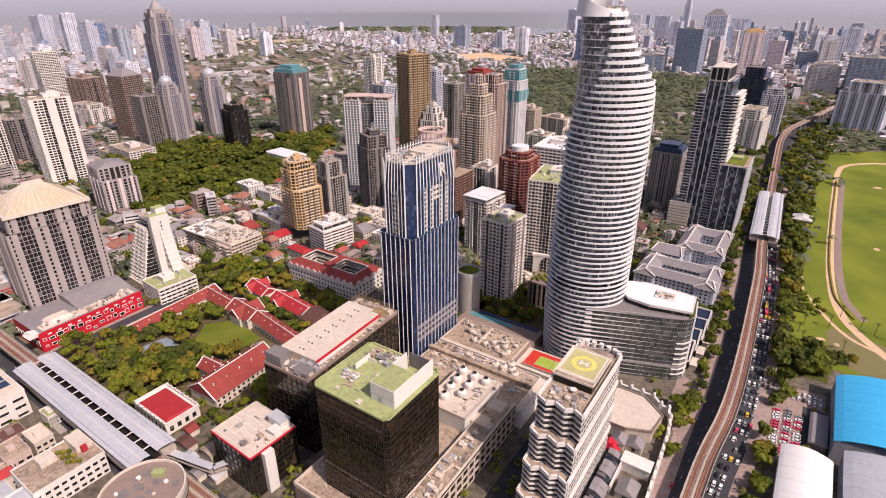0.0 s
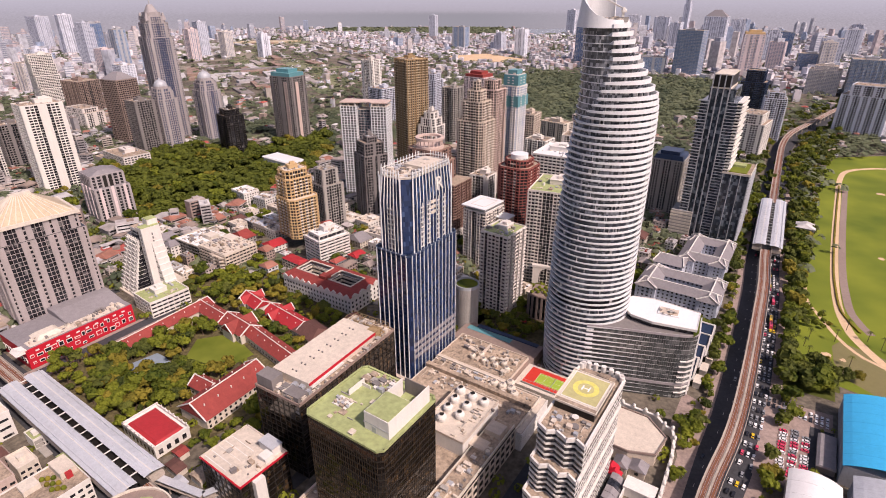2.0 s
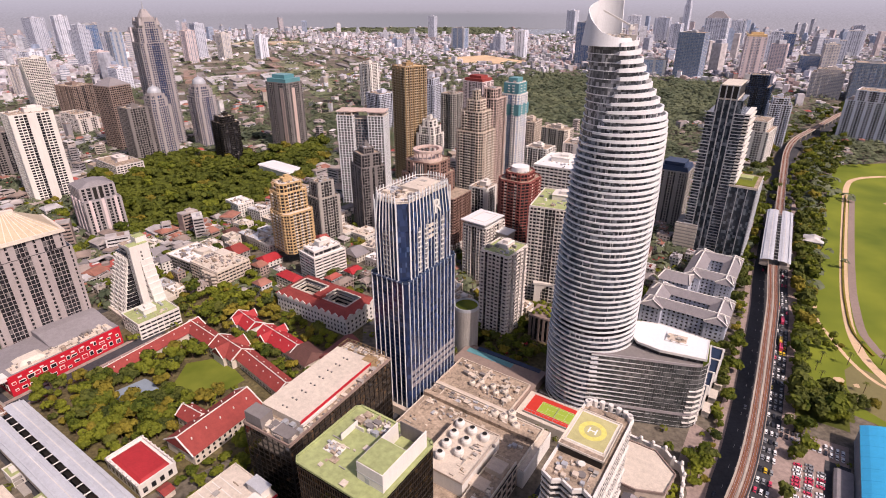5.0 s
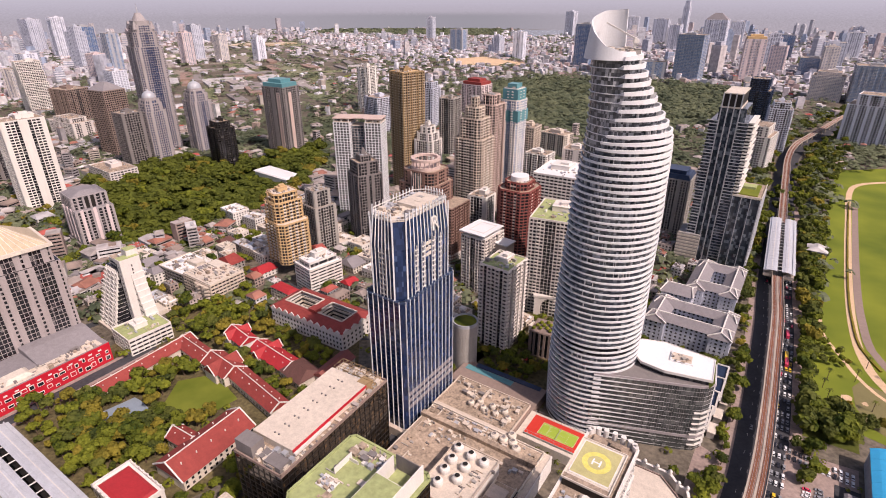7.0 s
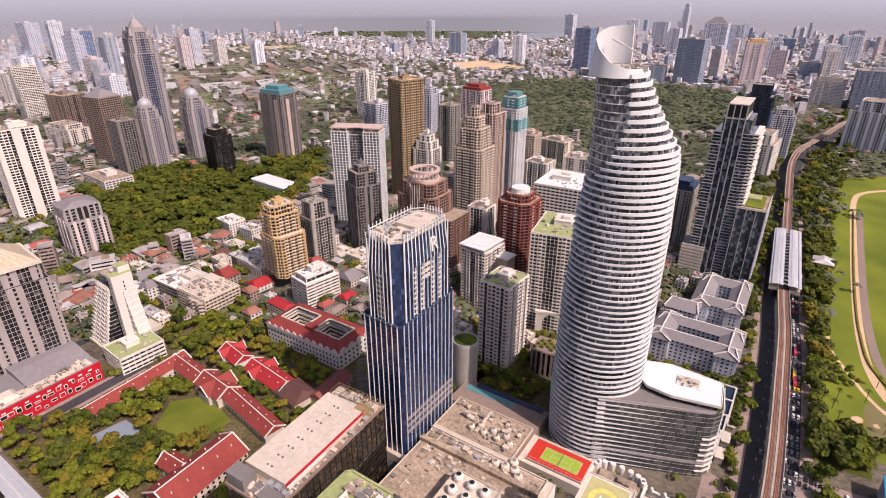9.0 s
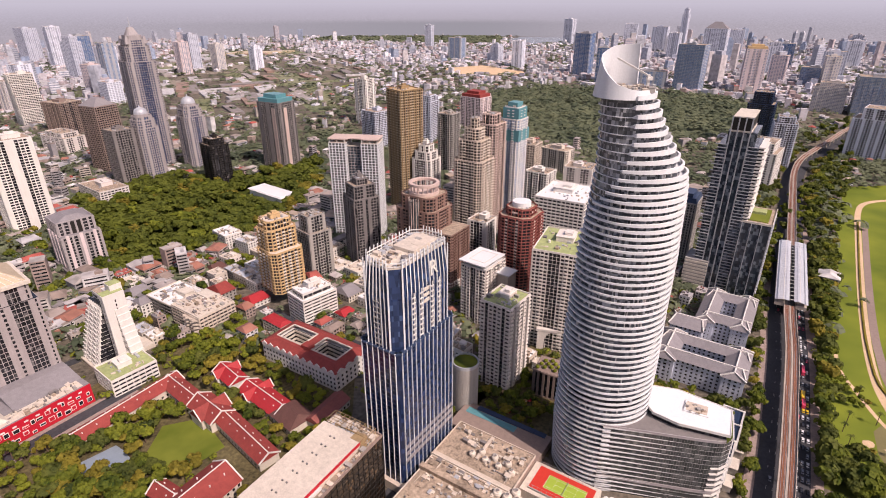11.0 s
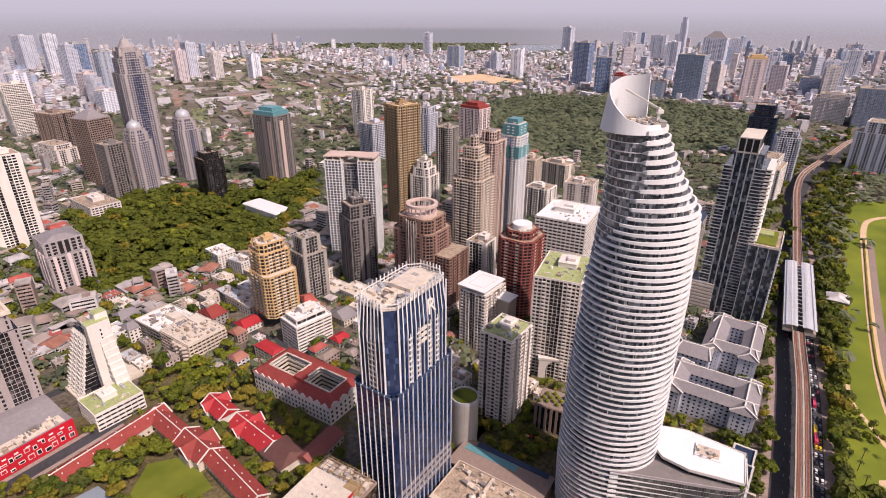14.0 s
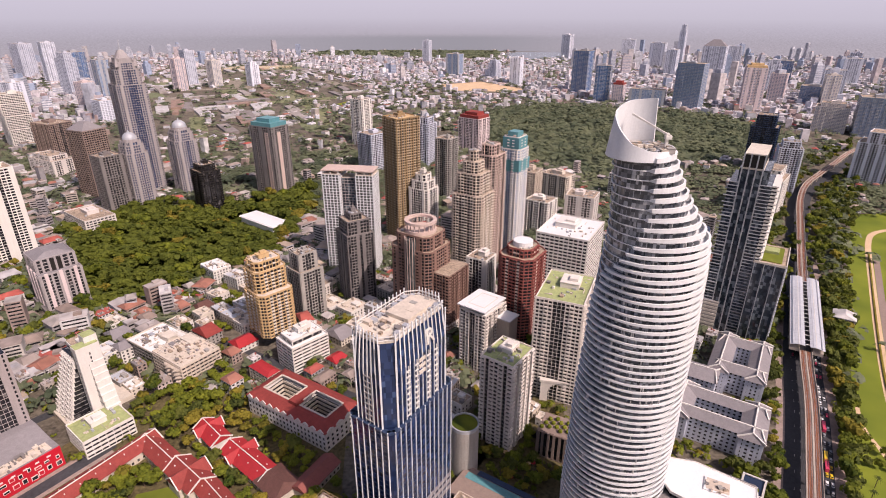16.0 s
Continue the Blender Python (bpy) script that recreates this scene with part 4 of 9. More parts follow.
def pale_roof_block():
    """Long dark block with a pale flat roof and a red edge."""
    t = thing("office_building", "long dark office block with pale roof and red edge", "building", pose(-66, 283, 0, 0, 0, -31.5))
    pts = rect(33, 84)
    shell(t, pts, 0, 52, "black", "g_brown", fh=3.7, bay=4.2, band=0.5, band_out=0.2, pier=0.3, pier_out=0.3)
    part("roof", Geo().prism(pts, 51.6, 52.2), "roofdirt", t)
    g = Geo()
    for i in range(4):
        g.slab(pts[i], pts[(i + 1) % 4], -0.4, 0.35, 51.5, 53.2, 0.3, 0.3)
    part("parapet", g, "taupe", t)
    part("upper_roof", Geo().box(-15.5, -30, 52, 12.5, 31, 56.8), "rooflight", t, "pale screeded raised roof")
    part("red_strip", Geo().box(12.5, -30, 55.2, 12.8, 31, 57.0), "red", t, "narrow red edge strip")
    part("white_strip", Geo().box(13.1, -30, 54.0, 14.4, -4, 55.4), "white", t)
    part("stair_house", Geo().box(-16, -41, 52, -4, -33, 59.5), "dgrey", t)
    part("stair_house", Geo().box(4, -41, 40, 15, -34, 55.5), "dgrey", t)
    rng = random.Random(6)
    for k in range(46):
        if k < 26:
            x, y = rng.uniform(-14, 14), rng.uniform(32, 40)
        else:
            x, y = rng.uniform(-3, 14), rng.uniform(-40, -31)
        s = rng.uniform(0.6, 1.5)
        part("cooling_unit", Geo().box(x - s, y - s, 52.2, x + s, y + s, 52.8 + s * 1.4), "steel" if k % 3 else "cream", t)
    for k in range(8):
        for x in (-4.5, -1.6):
            part("roof_vent", Geo().box(x, -26 + k * 7, 56.8, x + 0.9, -25.3 + k * 7, 57.5), "dgrey", t)
    clutter(t, -15, 32, 14.5, 40.5, 52.2, 110, 311, 1.5)
    clutter(t, -15, -41, 15, -31, 52.2, 80, 312, 1.2)
    clutter(t, 14.6, -30, 15.6, 30, 52.2, 50, 313, 0.8)
    g = Geo()
    for k in range(9):
        x = -15 + k * 3.6
        g.bar((x, 32, 52), (x, 32, 57.5), 0.1).bar((x, 40.5, 52), (x, 40.5, 57.5), 0.1).bar((x, 32, 57.4), (x, 40.5, 57.4), 0.09)
    for y in (32, 36, 40.5):
        g.bar((-15, y, 57.4), (14, y, 57.4), 0.1).bar((-15, y, 55), (14, y, 55), 0.07)
    part("pipe_rack", g, "bronze", t, "rusty pipe rack")
    part("roof_frame", Geo().bar((-10, 34, 55), (14, 34, 55), 0.3).bar((14, 30, 53), (14, 40, 55), 0.3).box(6, 28, 52, 13, 34, 57), "bronze", t)
    return t


pale_roof_block()


def flat_roof_block():
    t = thing("shop_building", "dark glass corner building with a pale flat roof and red edge", "building", pose(-103.5, 229, 0, 0, 0, -36))
    pts = rect(34, 29)
    shell(t, pts, 0, 27.5, "black", "g_brown", fh=3.9, bay=4.5, band=0.6, band_out=0.2, pier=0.4, pier_out=0.3)
    part("roof", Geo().prism(pts, 27.3, 28.0), "rooflight", t, "pale screeded roof")
    for i in range(4):
        part("roof_edge", Geo().slab(pts[i], pts[(i + 1) % 4], -0.2, 0.5, 27.5 if i < 2 else 27.2, 28.4, 0.4, 0.4), "red" if i < 2 else "rooflight", t)
    for k in range(5):
        part("roof_strip", Geo().box(-16.5, -12.5 + k * 4.2, 28.0, 2.4, -12.1 + k * 4.2, 28.07), "white", t)
    part("stair_house", Geo().box(3, 8, 28, 14, 14, 33).box(9, 2.5, 28, 15, 8, 31), "white", t)
    part("stair_house_roof", Geo().box(2.6, 7.6, 33, 14.4, 14.4, 33.4), "sheet", t)
    part("pylon", Geo().box(17, -8, 0, 20, -2, 27), "white", t, "tall white pylon")
    clutter(t, -14, -12, 1, 12, 28.02, 5, 321, 0.4)
    clutter(t, 3.5, -12, 15, 2, 28.02, 16, 322, 0.8)
    part("roof_seam", Geo().box(-16, -4.1, 28.0, 2.5, -3.9, 28.08).box(-16, 4.0, 28.0, 2.5, 4.2, 28.08), "cream", t)
    return t


flat_roof_block()


# ---- shopping centre roofs ----
def mall():
    t = thing("shopping_centre", "low shopping centre with stained brown concrete roofs", "building", pose(*G(0, 0), 0, 0, 0, YAW))
    part("main_block", Geo().box(-189, 184, 0, -109, 276, 14), "cream", t)
    part("main_roof", Geo().box(-188, 184, 14, -110, 275, 14.25), "roofdirt", t, "stained brown roof screed")
    part("long_block", Geo().box(-122, 130, 0, -109.5, 240, 18), "cream", t)
    part("long_roof", Geo().box(-121.6, 130, 18, -110, 239.6, 18.25), "roofdirt", t)
    g = Geo()
    for a, b, z in (((-189, 276), (-109, 276), 14), ((-109, 240), (-109, 276), 14), ((-109.5, 130), (-109.5, 240), 18), ((-122, 130), (-122, 240), 18)):
        g.slab(a, b, -0.3, 0.3, z - 0.5, z + 1.3)
    part("parapet", g, "cream", t)
    part("roof_beam", Geo().box(-189, 262, 14.2, -109, 265.5, 17), "roofdirt", t)
    shell(t, [(-109.3, 130), (-108.6, 130), (-108.6, 240), (-109.3, 240)], 1, 17, "beige", "g_dark", fh=5, bay=6, band=1.6, pier=1.6)
    part("tank_deck", Geo().box(-152, 206, 14, -124, 247, 24), "white", t, "raised white roof house")
    part("tank_deck_roof", Geo().box(-151.6, 206.4, 24, -124.4, 246.6, 24.3), "rooflight", t)
    g = Geo()
    for a, b in (((-152, 206), (-124, 206)), ((-124, 206), (-124, 247)), ((-124, 247), (-152, 247)), ((-152, 247), (-152, 206))):
        g.slab(a, b, -0.4, 0.2, 23.8, 25.2)
    part("deck_parapet", g, "beige", t)
    for v, u in ((-147.5, 241.5), (-138.5, 240.5), (-130, 240), (-146, 232.5), (-137, 231.5), (-145.5, 224), (-136.5, 222.5), (-144, 215)):
        o = part("cooling_tower", Geo().lathe(v, u, [(2.5, 24.3), (2.8, 25.0), (3.0, 27.0), (2.5, 28.0), (1.6, 28.3), (1.5, 28.9), (1.3, 28.9), (1.2, 28.2)], 20), "white", t, "round white cooling tower")
        part("fan_grille", Geo().cyl(v, u, 28.3, 28.95, 1.45, 14), "black", o)
    rng = random.Random(12)
    for k in range(60):
        if k < 24:
            v, u, z = rng.uniform(-166, -128), rng.uniform(267, 274.5), 14.25
        elif k < 42:
            v, u, z = rng.uniform(-120, -112), rng.uniform(140, 236), 18.25
        else:
            v, u, z = rng.uniform(-186, -112), rng.uniform(248, 260), 14.25
        s, q = rng.uniform(0.5, 1.7), rng.uniform(0.5, 1.5)
        part("roof_unit", Geo().box(v - s, u - q, z, v + s, u + q, z + rng.uniform(0.5, 2.0)), ("cream", "steel", "beige")[k % 3], t)
    for v, u in ((-140, 271), (-134, 271.5), (-128, 272), (-124, 268.5), (-131, 277)):
        o = part("cooling_tower", Geo().lathe(v, u, [(2.4, 14), (2.7, 14.6), (2.8, 16.4), (2.3, 17.2), (1.4, 17.4), (1.3, 18)], 18), "cream", t, "round cream cooling tower")
        part("fan_grille", Geo().cyl(v, u, 17.6, 18.05, 1.1, 12), "dgrey", o)
    for k in range(8):
        part("skylight", Geo().box(-118.5, 150 + k * 11, 18.25, -115.5, 152 + k * 11, 18.9), "white", t)
    part("stair_house", Geo().box(-121, 225, 14, -111, 234, 22).box(-124, 212, 14, -114, 220, 19.5), "beige", t)
    # slatted white car park end
    part("car_park", Geo().box(-117, 241, 0, -105, 278, 12.5), "white", t)
    part("car_park_roof", Geo().box(-116.6, 241.4, 12.5, -105.4, 277.6, 13.2), "rooflight", t)
    for k in range(14):
        part("slat", Geo().box(-105.1, 241, 1 + k * 0.88, -104.6, 278, 1.55 + k * 0.88).box(-117, 240.6, 1 + k * 0.88, -105, 241.05, 1.55 + k * 0.88), "white", t)
    part("podium", Geo().box(-180, 128, 0, -121, 186, 11), "taupe", t)
    part("rear_block", Geo().box(-190, 276.4, 0, -134.5, 311.4, 12.4), "taupe", t)
    part("rear_roof", Geo().box(-189.6, 276.8, 12.4, -134.9, 311, 12.7), "roofdirt", t, "stained brown rear roof")
    g = Geo()
    for a, b in (((-190, 276.4), (-134.5, 276.4)), ((-134.5, 276.4), (-134.5, 311.4)), ((-134.5, 311.4), (-190, 311.4)), ((-190, 311.4), (-190, 276.4))):
        g.slab(a, b, -0.4, 0.2, 11.8, 13.6, 0.1, 0.1)
    part("rear_parapet", g, "beige", t)
    part("roof_walk", Geo().box(-189, 277, 12.7, -135, 279.5, 14.4).box(-165, 288, 12.7, -163, 310, 14.2), "beige", t)
    clutter(t, -188, 296, -137, 309, 12.7, 60, 301, 1.2)
    clutter(t, -160, 281, -137, 296, 12.7, 22, 300, 1.6)
    for k in range(7):
        o = part("cooling_tower", Geo().lathe(-168 + k * 4.6, 290 + (k % 2) * 4.5, [(1.9, 12.7), (2.1, 13.3), (2.2, 15.0), (1.8, 15.8), (1.1, 16.0), (1.0, 16.6)], 16), "cream", t, "round cream cooling tower")
        part("fan_grille", Geo().cyl(-168 + k * 4.6, 290 + (k % 2) * 4.5, 16.0, 16.65, 0.9, 10), "dgrey", o)
    clutter(t, -187, 267, -112, 274.5, 14.25, 40, 302, 0.8)
    clutter(t, -187, 248, -154, 261, 14.25, 26, 303)
    clutter(t, -187, 186, -155, 246, 14.25, 36, 304, 0.7)
    clutter(t, -121, 132, -111, 238, 18.25, 70, 305)
    clutter(t, -123, 208, -123, 246, 24.3, 1, 306)
    clutter(t, -134, 208, -126, 246, 24.3, 24, 307, 0.7)
    clutter(t, -178, 130, -123, 184, 11.3, 60, 308)
    part("podium_roof", Geo().box(-179.6, 128.4, 11, -121.4, 185.6, 11.3), "roofdirt", t)
    part("podium_parapet", Geo().slab((-180, 128), (-121, 128), -0.8, 0.3, 10.5, 13).slab((-180, 186), (-180, 128), -0.8, 0.3, 10.5, 13), "beige", t)
    return t


mall()


def court():
    t = thing("tennis_court", "red and green rooftop tennis court with white lines", "tennis court", pose(*G(0, 0), 0, 0, 0, YAW))
    part("deck", Geo().box(-134, 288, 0, -92, 313, 7.6), "cream", t)
    part("surround", Geo().box(-130, 291.5, 7.6, -94.5, 311, 7.72), "court", t)
    part("green_field", Geo().box(-122.5, 296, 7.72, -98.5, 307, 7.76), "courtg", t)
    g = Geo()
    for a, b, c, d in ((-122.4, 296, -98.6, 296.12), (-122.4, 306.9, -98.6, 307), (-122.5, 296, -122.35, 307), (-98.65, 296, -98.5, 307), (-122.4, 297.4, -98.6, 297.5), (-122.4, 305.5, -98.6, 305.6), (-117, 297.4, -116.9, 305.6), (-104.1, 297.4, -104, 305.6), (-117, 301.45, -104, 301.55)):
        g.box(a, b, 7.762, c, d, 7.775)
    part("lines", g, "white", t)
    part("net", Geo().box(-110.52, 295.5, 7.76, -110.48, 307.5, 8.5), "steel", t)
    g = Geo()
    for k in range(13):
        v = -130 + k * 2.96
        g.bar((v, 291.3, 7.7), (v, 291.3, 11), 0.06).bar((v, 311.2, 7.7), (v, 311.2, 11), 0.06)
    g.bar((-130, 291.3, 11), (-94.5, 291.3, 11), 0.05).bar((-130, 311.2, 11), (-94.5, 311.2, 11), 0.05)
    part("fence", g, "steel", t)
    part("wall", Geo().box(-130, 290.6, 4, -94, 291.1, 9).box(-128, 290.4, 1, -122, 290.65, 5).box(-118, 290.4, 1, -112, 290.65, 5).box(-108, 290.4, 1, -102, 290.65, 5), "grey", t)
    return t


court()


# ---- stepped white tower with the helipad ----
def helipad_tower():
    t = thing("office_tower", "stepped white office tower with dark window bands and a helipad", "tower", pose(*G(-67.5, 226.8), 0, 0, 0, YAW) @ Matrix.Diagonal((0.86, 0.86, 0.975, 1)) @ pose(67.5, -229, 0))
    steps = ((192, 53, 70), (185.5, 37, 53.5), (179, 21, 37.5), (173, 0, 21.5))
    for u0, z0, z1 in steps:
        u1 = 256
        # zigzag front
        front = [(-80, u0 + 3), (-74, u0), (-70, u0 + 3), (-63, u0), (-59, u0 + 3), (-53, u0)]
        pts = front + [(-53, u1), (-80, u1)]
        part("glass_body", Geo().prism(pts, z0, z1 - 0.4), "g_dark", t)
        n = max(2, round((z1 - z0) / 3.55))
        for k in range(n + 1):
            z = z0 + (z1 - z0) * k / n
            g = Geo()
            for i in range(5):
                g.slab(pts[i], pts[i + 1], -0.2, 0.6, z - 0.35, z + 0.6, 0.15, 0.15)
            g.slab(pts[7], pts[0], -0.2, 0.55, z - 0.55, z + 0.75)
            part("storey_band", g, "white", t)
        g = Geo()
        m = round((u1 - u0) / 4.1)
        for k in range(m + 1):
            u = u0 + (u1 - u0) * k / m
            g.slab((-53, max(u0, u - 0.28)), (-53, min(u1, u + 0.28)), -0.2, 0.16, z0, z1)
        for k in range(n + 1):
            z = z0 + (z1 - z0) * k / n
            g.slab((-53, u0), (-53, u1), -0.2, 0.14, z - 0.38, z + 0.38)
        part("window_grid", g, "white", t, "white grid of square window openings")
        part("terrace", Geo().prism(pts, z1 - 0.4, z1), "roofdirt", t)
        g = Geo()
        for i in range(5):
            g.slab(pts[i], pts[i + 1], -0.5, 0.7, z1 - 0.6, z1 + 1.6, 0.3, 0.3)
        g.slab((-53, u0), (-53, u1), -0.5, 0.9, z1 - 0.6, z1 + 1.6).slab((-80, u1), (-80, u0 + 3), -0.5, 0.7, z1 - 0.6, z1 + 1.6)
        part("parapet", g, "white", t)
    for k in range(9):
        a = radians(180 * k / 8)
        part("parapet_drum", Geo().cyl(-66.5 + 12.5 * math.cos(a), 255 + 4 * math.sin(a), 69, 73.2, 1.5, 10), "white", t)
    part("back_house", Geo().box(-76, 244, 70, -57, 254, 71.5).box(-66, 248, 71.5, -60, 252, 73.5), "roofdirt", t)
    part("machine_house", Geo().box(-79, 213, 66, -56, 243.5, 74.2), "black", t, "dark glazed floor below the helipad")
    part("pad_deck", Geo().box(-79.5, 212.5, 74.2, -55.5, 244, 74.9), "cream", t)
    part("pad_frame", Geo().box(-79.5, 212.5, 74.9, -55.5, 216, 75.05), "roofdirt", t)
    g = Geo()
    for a, b in (((-79.5, 212.5), (-55.5, 212.5)), ((-55.5, 212.5), (-55.5, 244)), ((-55.5, 244), (-79.5, 244)), ((-79.5, 244), (-79.5, 212.5))):
        g.slab(a, b, -0.25, 0.25, 74.5, 75.5)
    part("pad_kerb", g, "cream", t)
    part("pad_surface", Geo().box(-78, 217.5, 74.9, -57, 243, 75.02), "yellow", t, "faded yellow landing surface")
    cv, cu = -67.5, 230.5

    def hoop(r0, r1, z, n=40):
        g = Geo()
        for i in range(n):
            a, b = 6.2832 * i / n, 6.2832 * (i + 1) / n
            k = len(g.v)
            g.v += [(cv + r * math.cos(w), cu + r * math.sin(w), z) for r, w in ((r0, a), (r1, a), (r1, b), (r0, b))]
            g.f.append((k, k + 1, k + 2, k + 3))
        part("pad_ring", g, "lineyellow", t, "bright yellow painted ring")

    hoop(4.6, 7.4, 75.03)
    g = Geo().box(-69.8, 228.2, 75.02, -69.0, 232.8, 75.04).box(-66.0, 228.2, 75.02, -65.2, 232.8, 75.04).box(-69.0, 230.1, 75.02, -66.0, 230.9, 75.04)
    part("pad_letter", g, "whiteroof", t, "white letter H")
    part("pad_border", Geo().box(-78, 217.5, 75.02, -57, 218.4, 75.03).box(-78, 242.5, 75.02, -57, 243, 75.03).box(-78, 217.5, 75.02, -77.5, 243, 75.03).box(-57.5, 217.5, 75.02, -57, 243, 75.03), "white", t)
    rng = random.Random(7)
    for k in range(10):
        v, u, s = rng.uniform(-77, -57), rng.uniform(196, 210), rng.uniform(0.5, 1.5)
        part("roof_unit", Geo().box(v - s, u - s, 70, v + s, u + s, 70.4 + s), "steel" if k % 2 else "beige", t)
    clutter(t, -77, 196, -57, 210, 70, 16, 351, 0.7)
    part("roof_tank", Geo().cyl(-63, 204, 70, 70.8, 2.2, 16), "dgrey", t)
    part("dish", Geo().lathe(-65, 209, [(0.3, 70), (0.3, 71.2), (2.0, 72.2)], 14), "white", t)
    return t


helipad_tower()

# ---- left foreground: office on a red podium, stepped hotel, school ----
def pyramid_office():
    t = thing("office_tower", "grey stone office tower with a gold pyramid roof", "tower", pose(-326, 415, 0, 0, 0, -40))
    shell(t, rect(48, 62), 12, 78, "stonegrey", "g_dark", fh=3.7, bay=2.9, band=1.3, band_out=0.3, pier=1.2, pier_out=0.55, rhythm="wsddddswsddd")
    shell(t, rect(44, 56), 78, 90, "stonegrey", "g_dark", fh=3.7, bay=2.9, band=1.2, pier=1.2, pier_out=0.5, rhythm="wsddds")
    part("eave_band", Geo().prism(rect(48, 60), 90, 92.5), "cream", t)
    part("pyramid_roof", Geo().prism(rect(44, 56), 92.5, 107, rect(4, 14)), "tan", t, "pale gold pyramid roof")
    g = Geo()
    for k in range(12):
        x = -20 + k * 3.6
        g.bar((x, -27.8, 92.7), (x * 0.1, -7, 107.1), 0.28)
        y = -26 + k * 4.7
        g.bar((22, y, 92.7), (2, y * 0.25, 107.1), 0.28)
        g.bar((-22, y, 92.7), (-2, y * 0.25, 107.1), 0.28)
    part("roof_rib", g, "cream", t)
    part("cap", Geo().box(-2.2, -7, 107, 2.2, 7, 109), "cream", t)
    return t


pyramid_office()


def red_podium():
    t = thing("shopping_podium", "bright red low shopping block with white framed boxes", "building", pose(-291, 381, 0, 0, 0, -33))
    part("body", Geo().box(-24, -40, 0, 18, 38, 16), "red", t, "bright red cladding")
    part("roof", Geo().box(-24, -40, 16, 17.4, 38, 16.4), "greyroof", t)
    part("sloping_roof", Geo().prism([(-24, -6), (6, -6), (6, 38), (-24, 38)], 16.4, 21, [(-24, -6), (-14, -6), (-14, 38), (-24, 38)]), "greyroof", t, "grey sloping sheet roof")
    part("terrace_deck", Geo().box(6.5, -36, 16.4, 16.5, 34, 16.6), "rooflight", t)
    clutter(t, 6.5, -36, 16, 34, 16.6, 60, 391, 1.2)
    rng = random.Random(2)
    for k in range(30):
        y = -37.5 + (k % 15) * 5.1 + rng.uniform(-0.9, 0.9)
        z = (2.2 if k < 15 else 8.6) + rng.uniform(-0.7, 1.4)
        w, h = rng.uniform(1.0, 2.3), rng.uniform(1.6, 3.8)
        f = part("box_frame", Geo().slab((18, y - w), (18, y + w), 0, 0.5, z, z + h), "white", t)
        part("pane", Geo().slab((18, y - w + 0.35), (18, y + w - 0.35), 0.45, 0.55, z + 0.35, z + h - 0.35), "g_dark" if k % 3 else "red", f)
    for k in range(8):
        x = -22 + k * 5
        f = part("box_frame", Geo().slab((x, -40), (x + 3, -40), 0, 0.5, 5, 9), "white", t)
        part("pane", Geo().slab((x + 0.4, -40), (x + 2.6, -40), 0.45, 0.55, 5.4, 8.6), "g_dark", f)
    part("canopy", Geo().prism([(0, -30), (14, -30), (14, -12), (0, -12)], 17, 19.5, [(3, -27), (11, -27), (11, -15), (3, -15)]), "cream", t)
    part("corner_sail", Geo().prism([(6, -46), (18, -46), (18, -38), (6, -38)], 14, 17, [(8, -44), (18, -42), (18, -39), (10, -39)]), "white", t)
    for k in range(10):
        y = -34 + k * 7
        part("sign_bar", Geo().slab((18.0, y), (18.0, y + 2.5), 0.1, 0.3, 12.6, 13.8), "white", t)
    return t


red_podium()


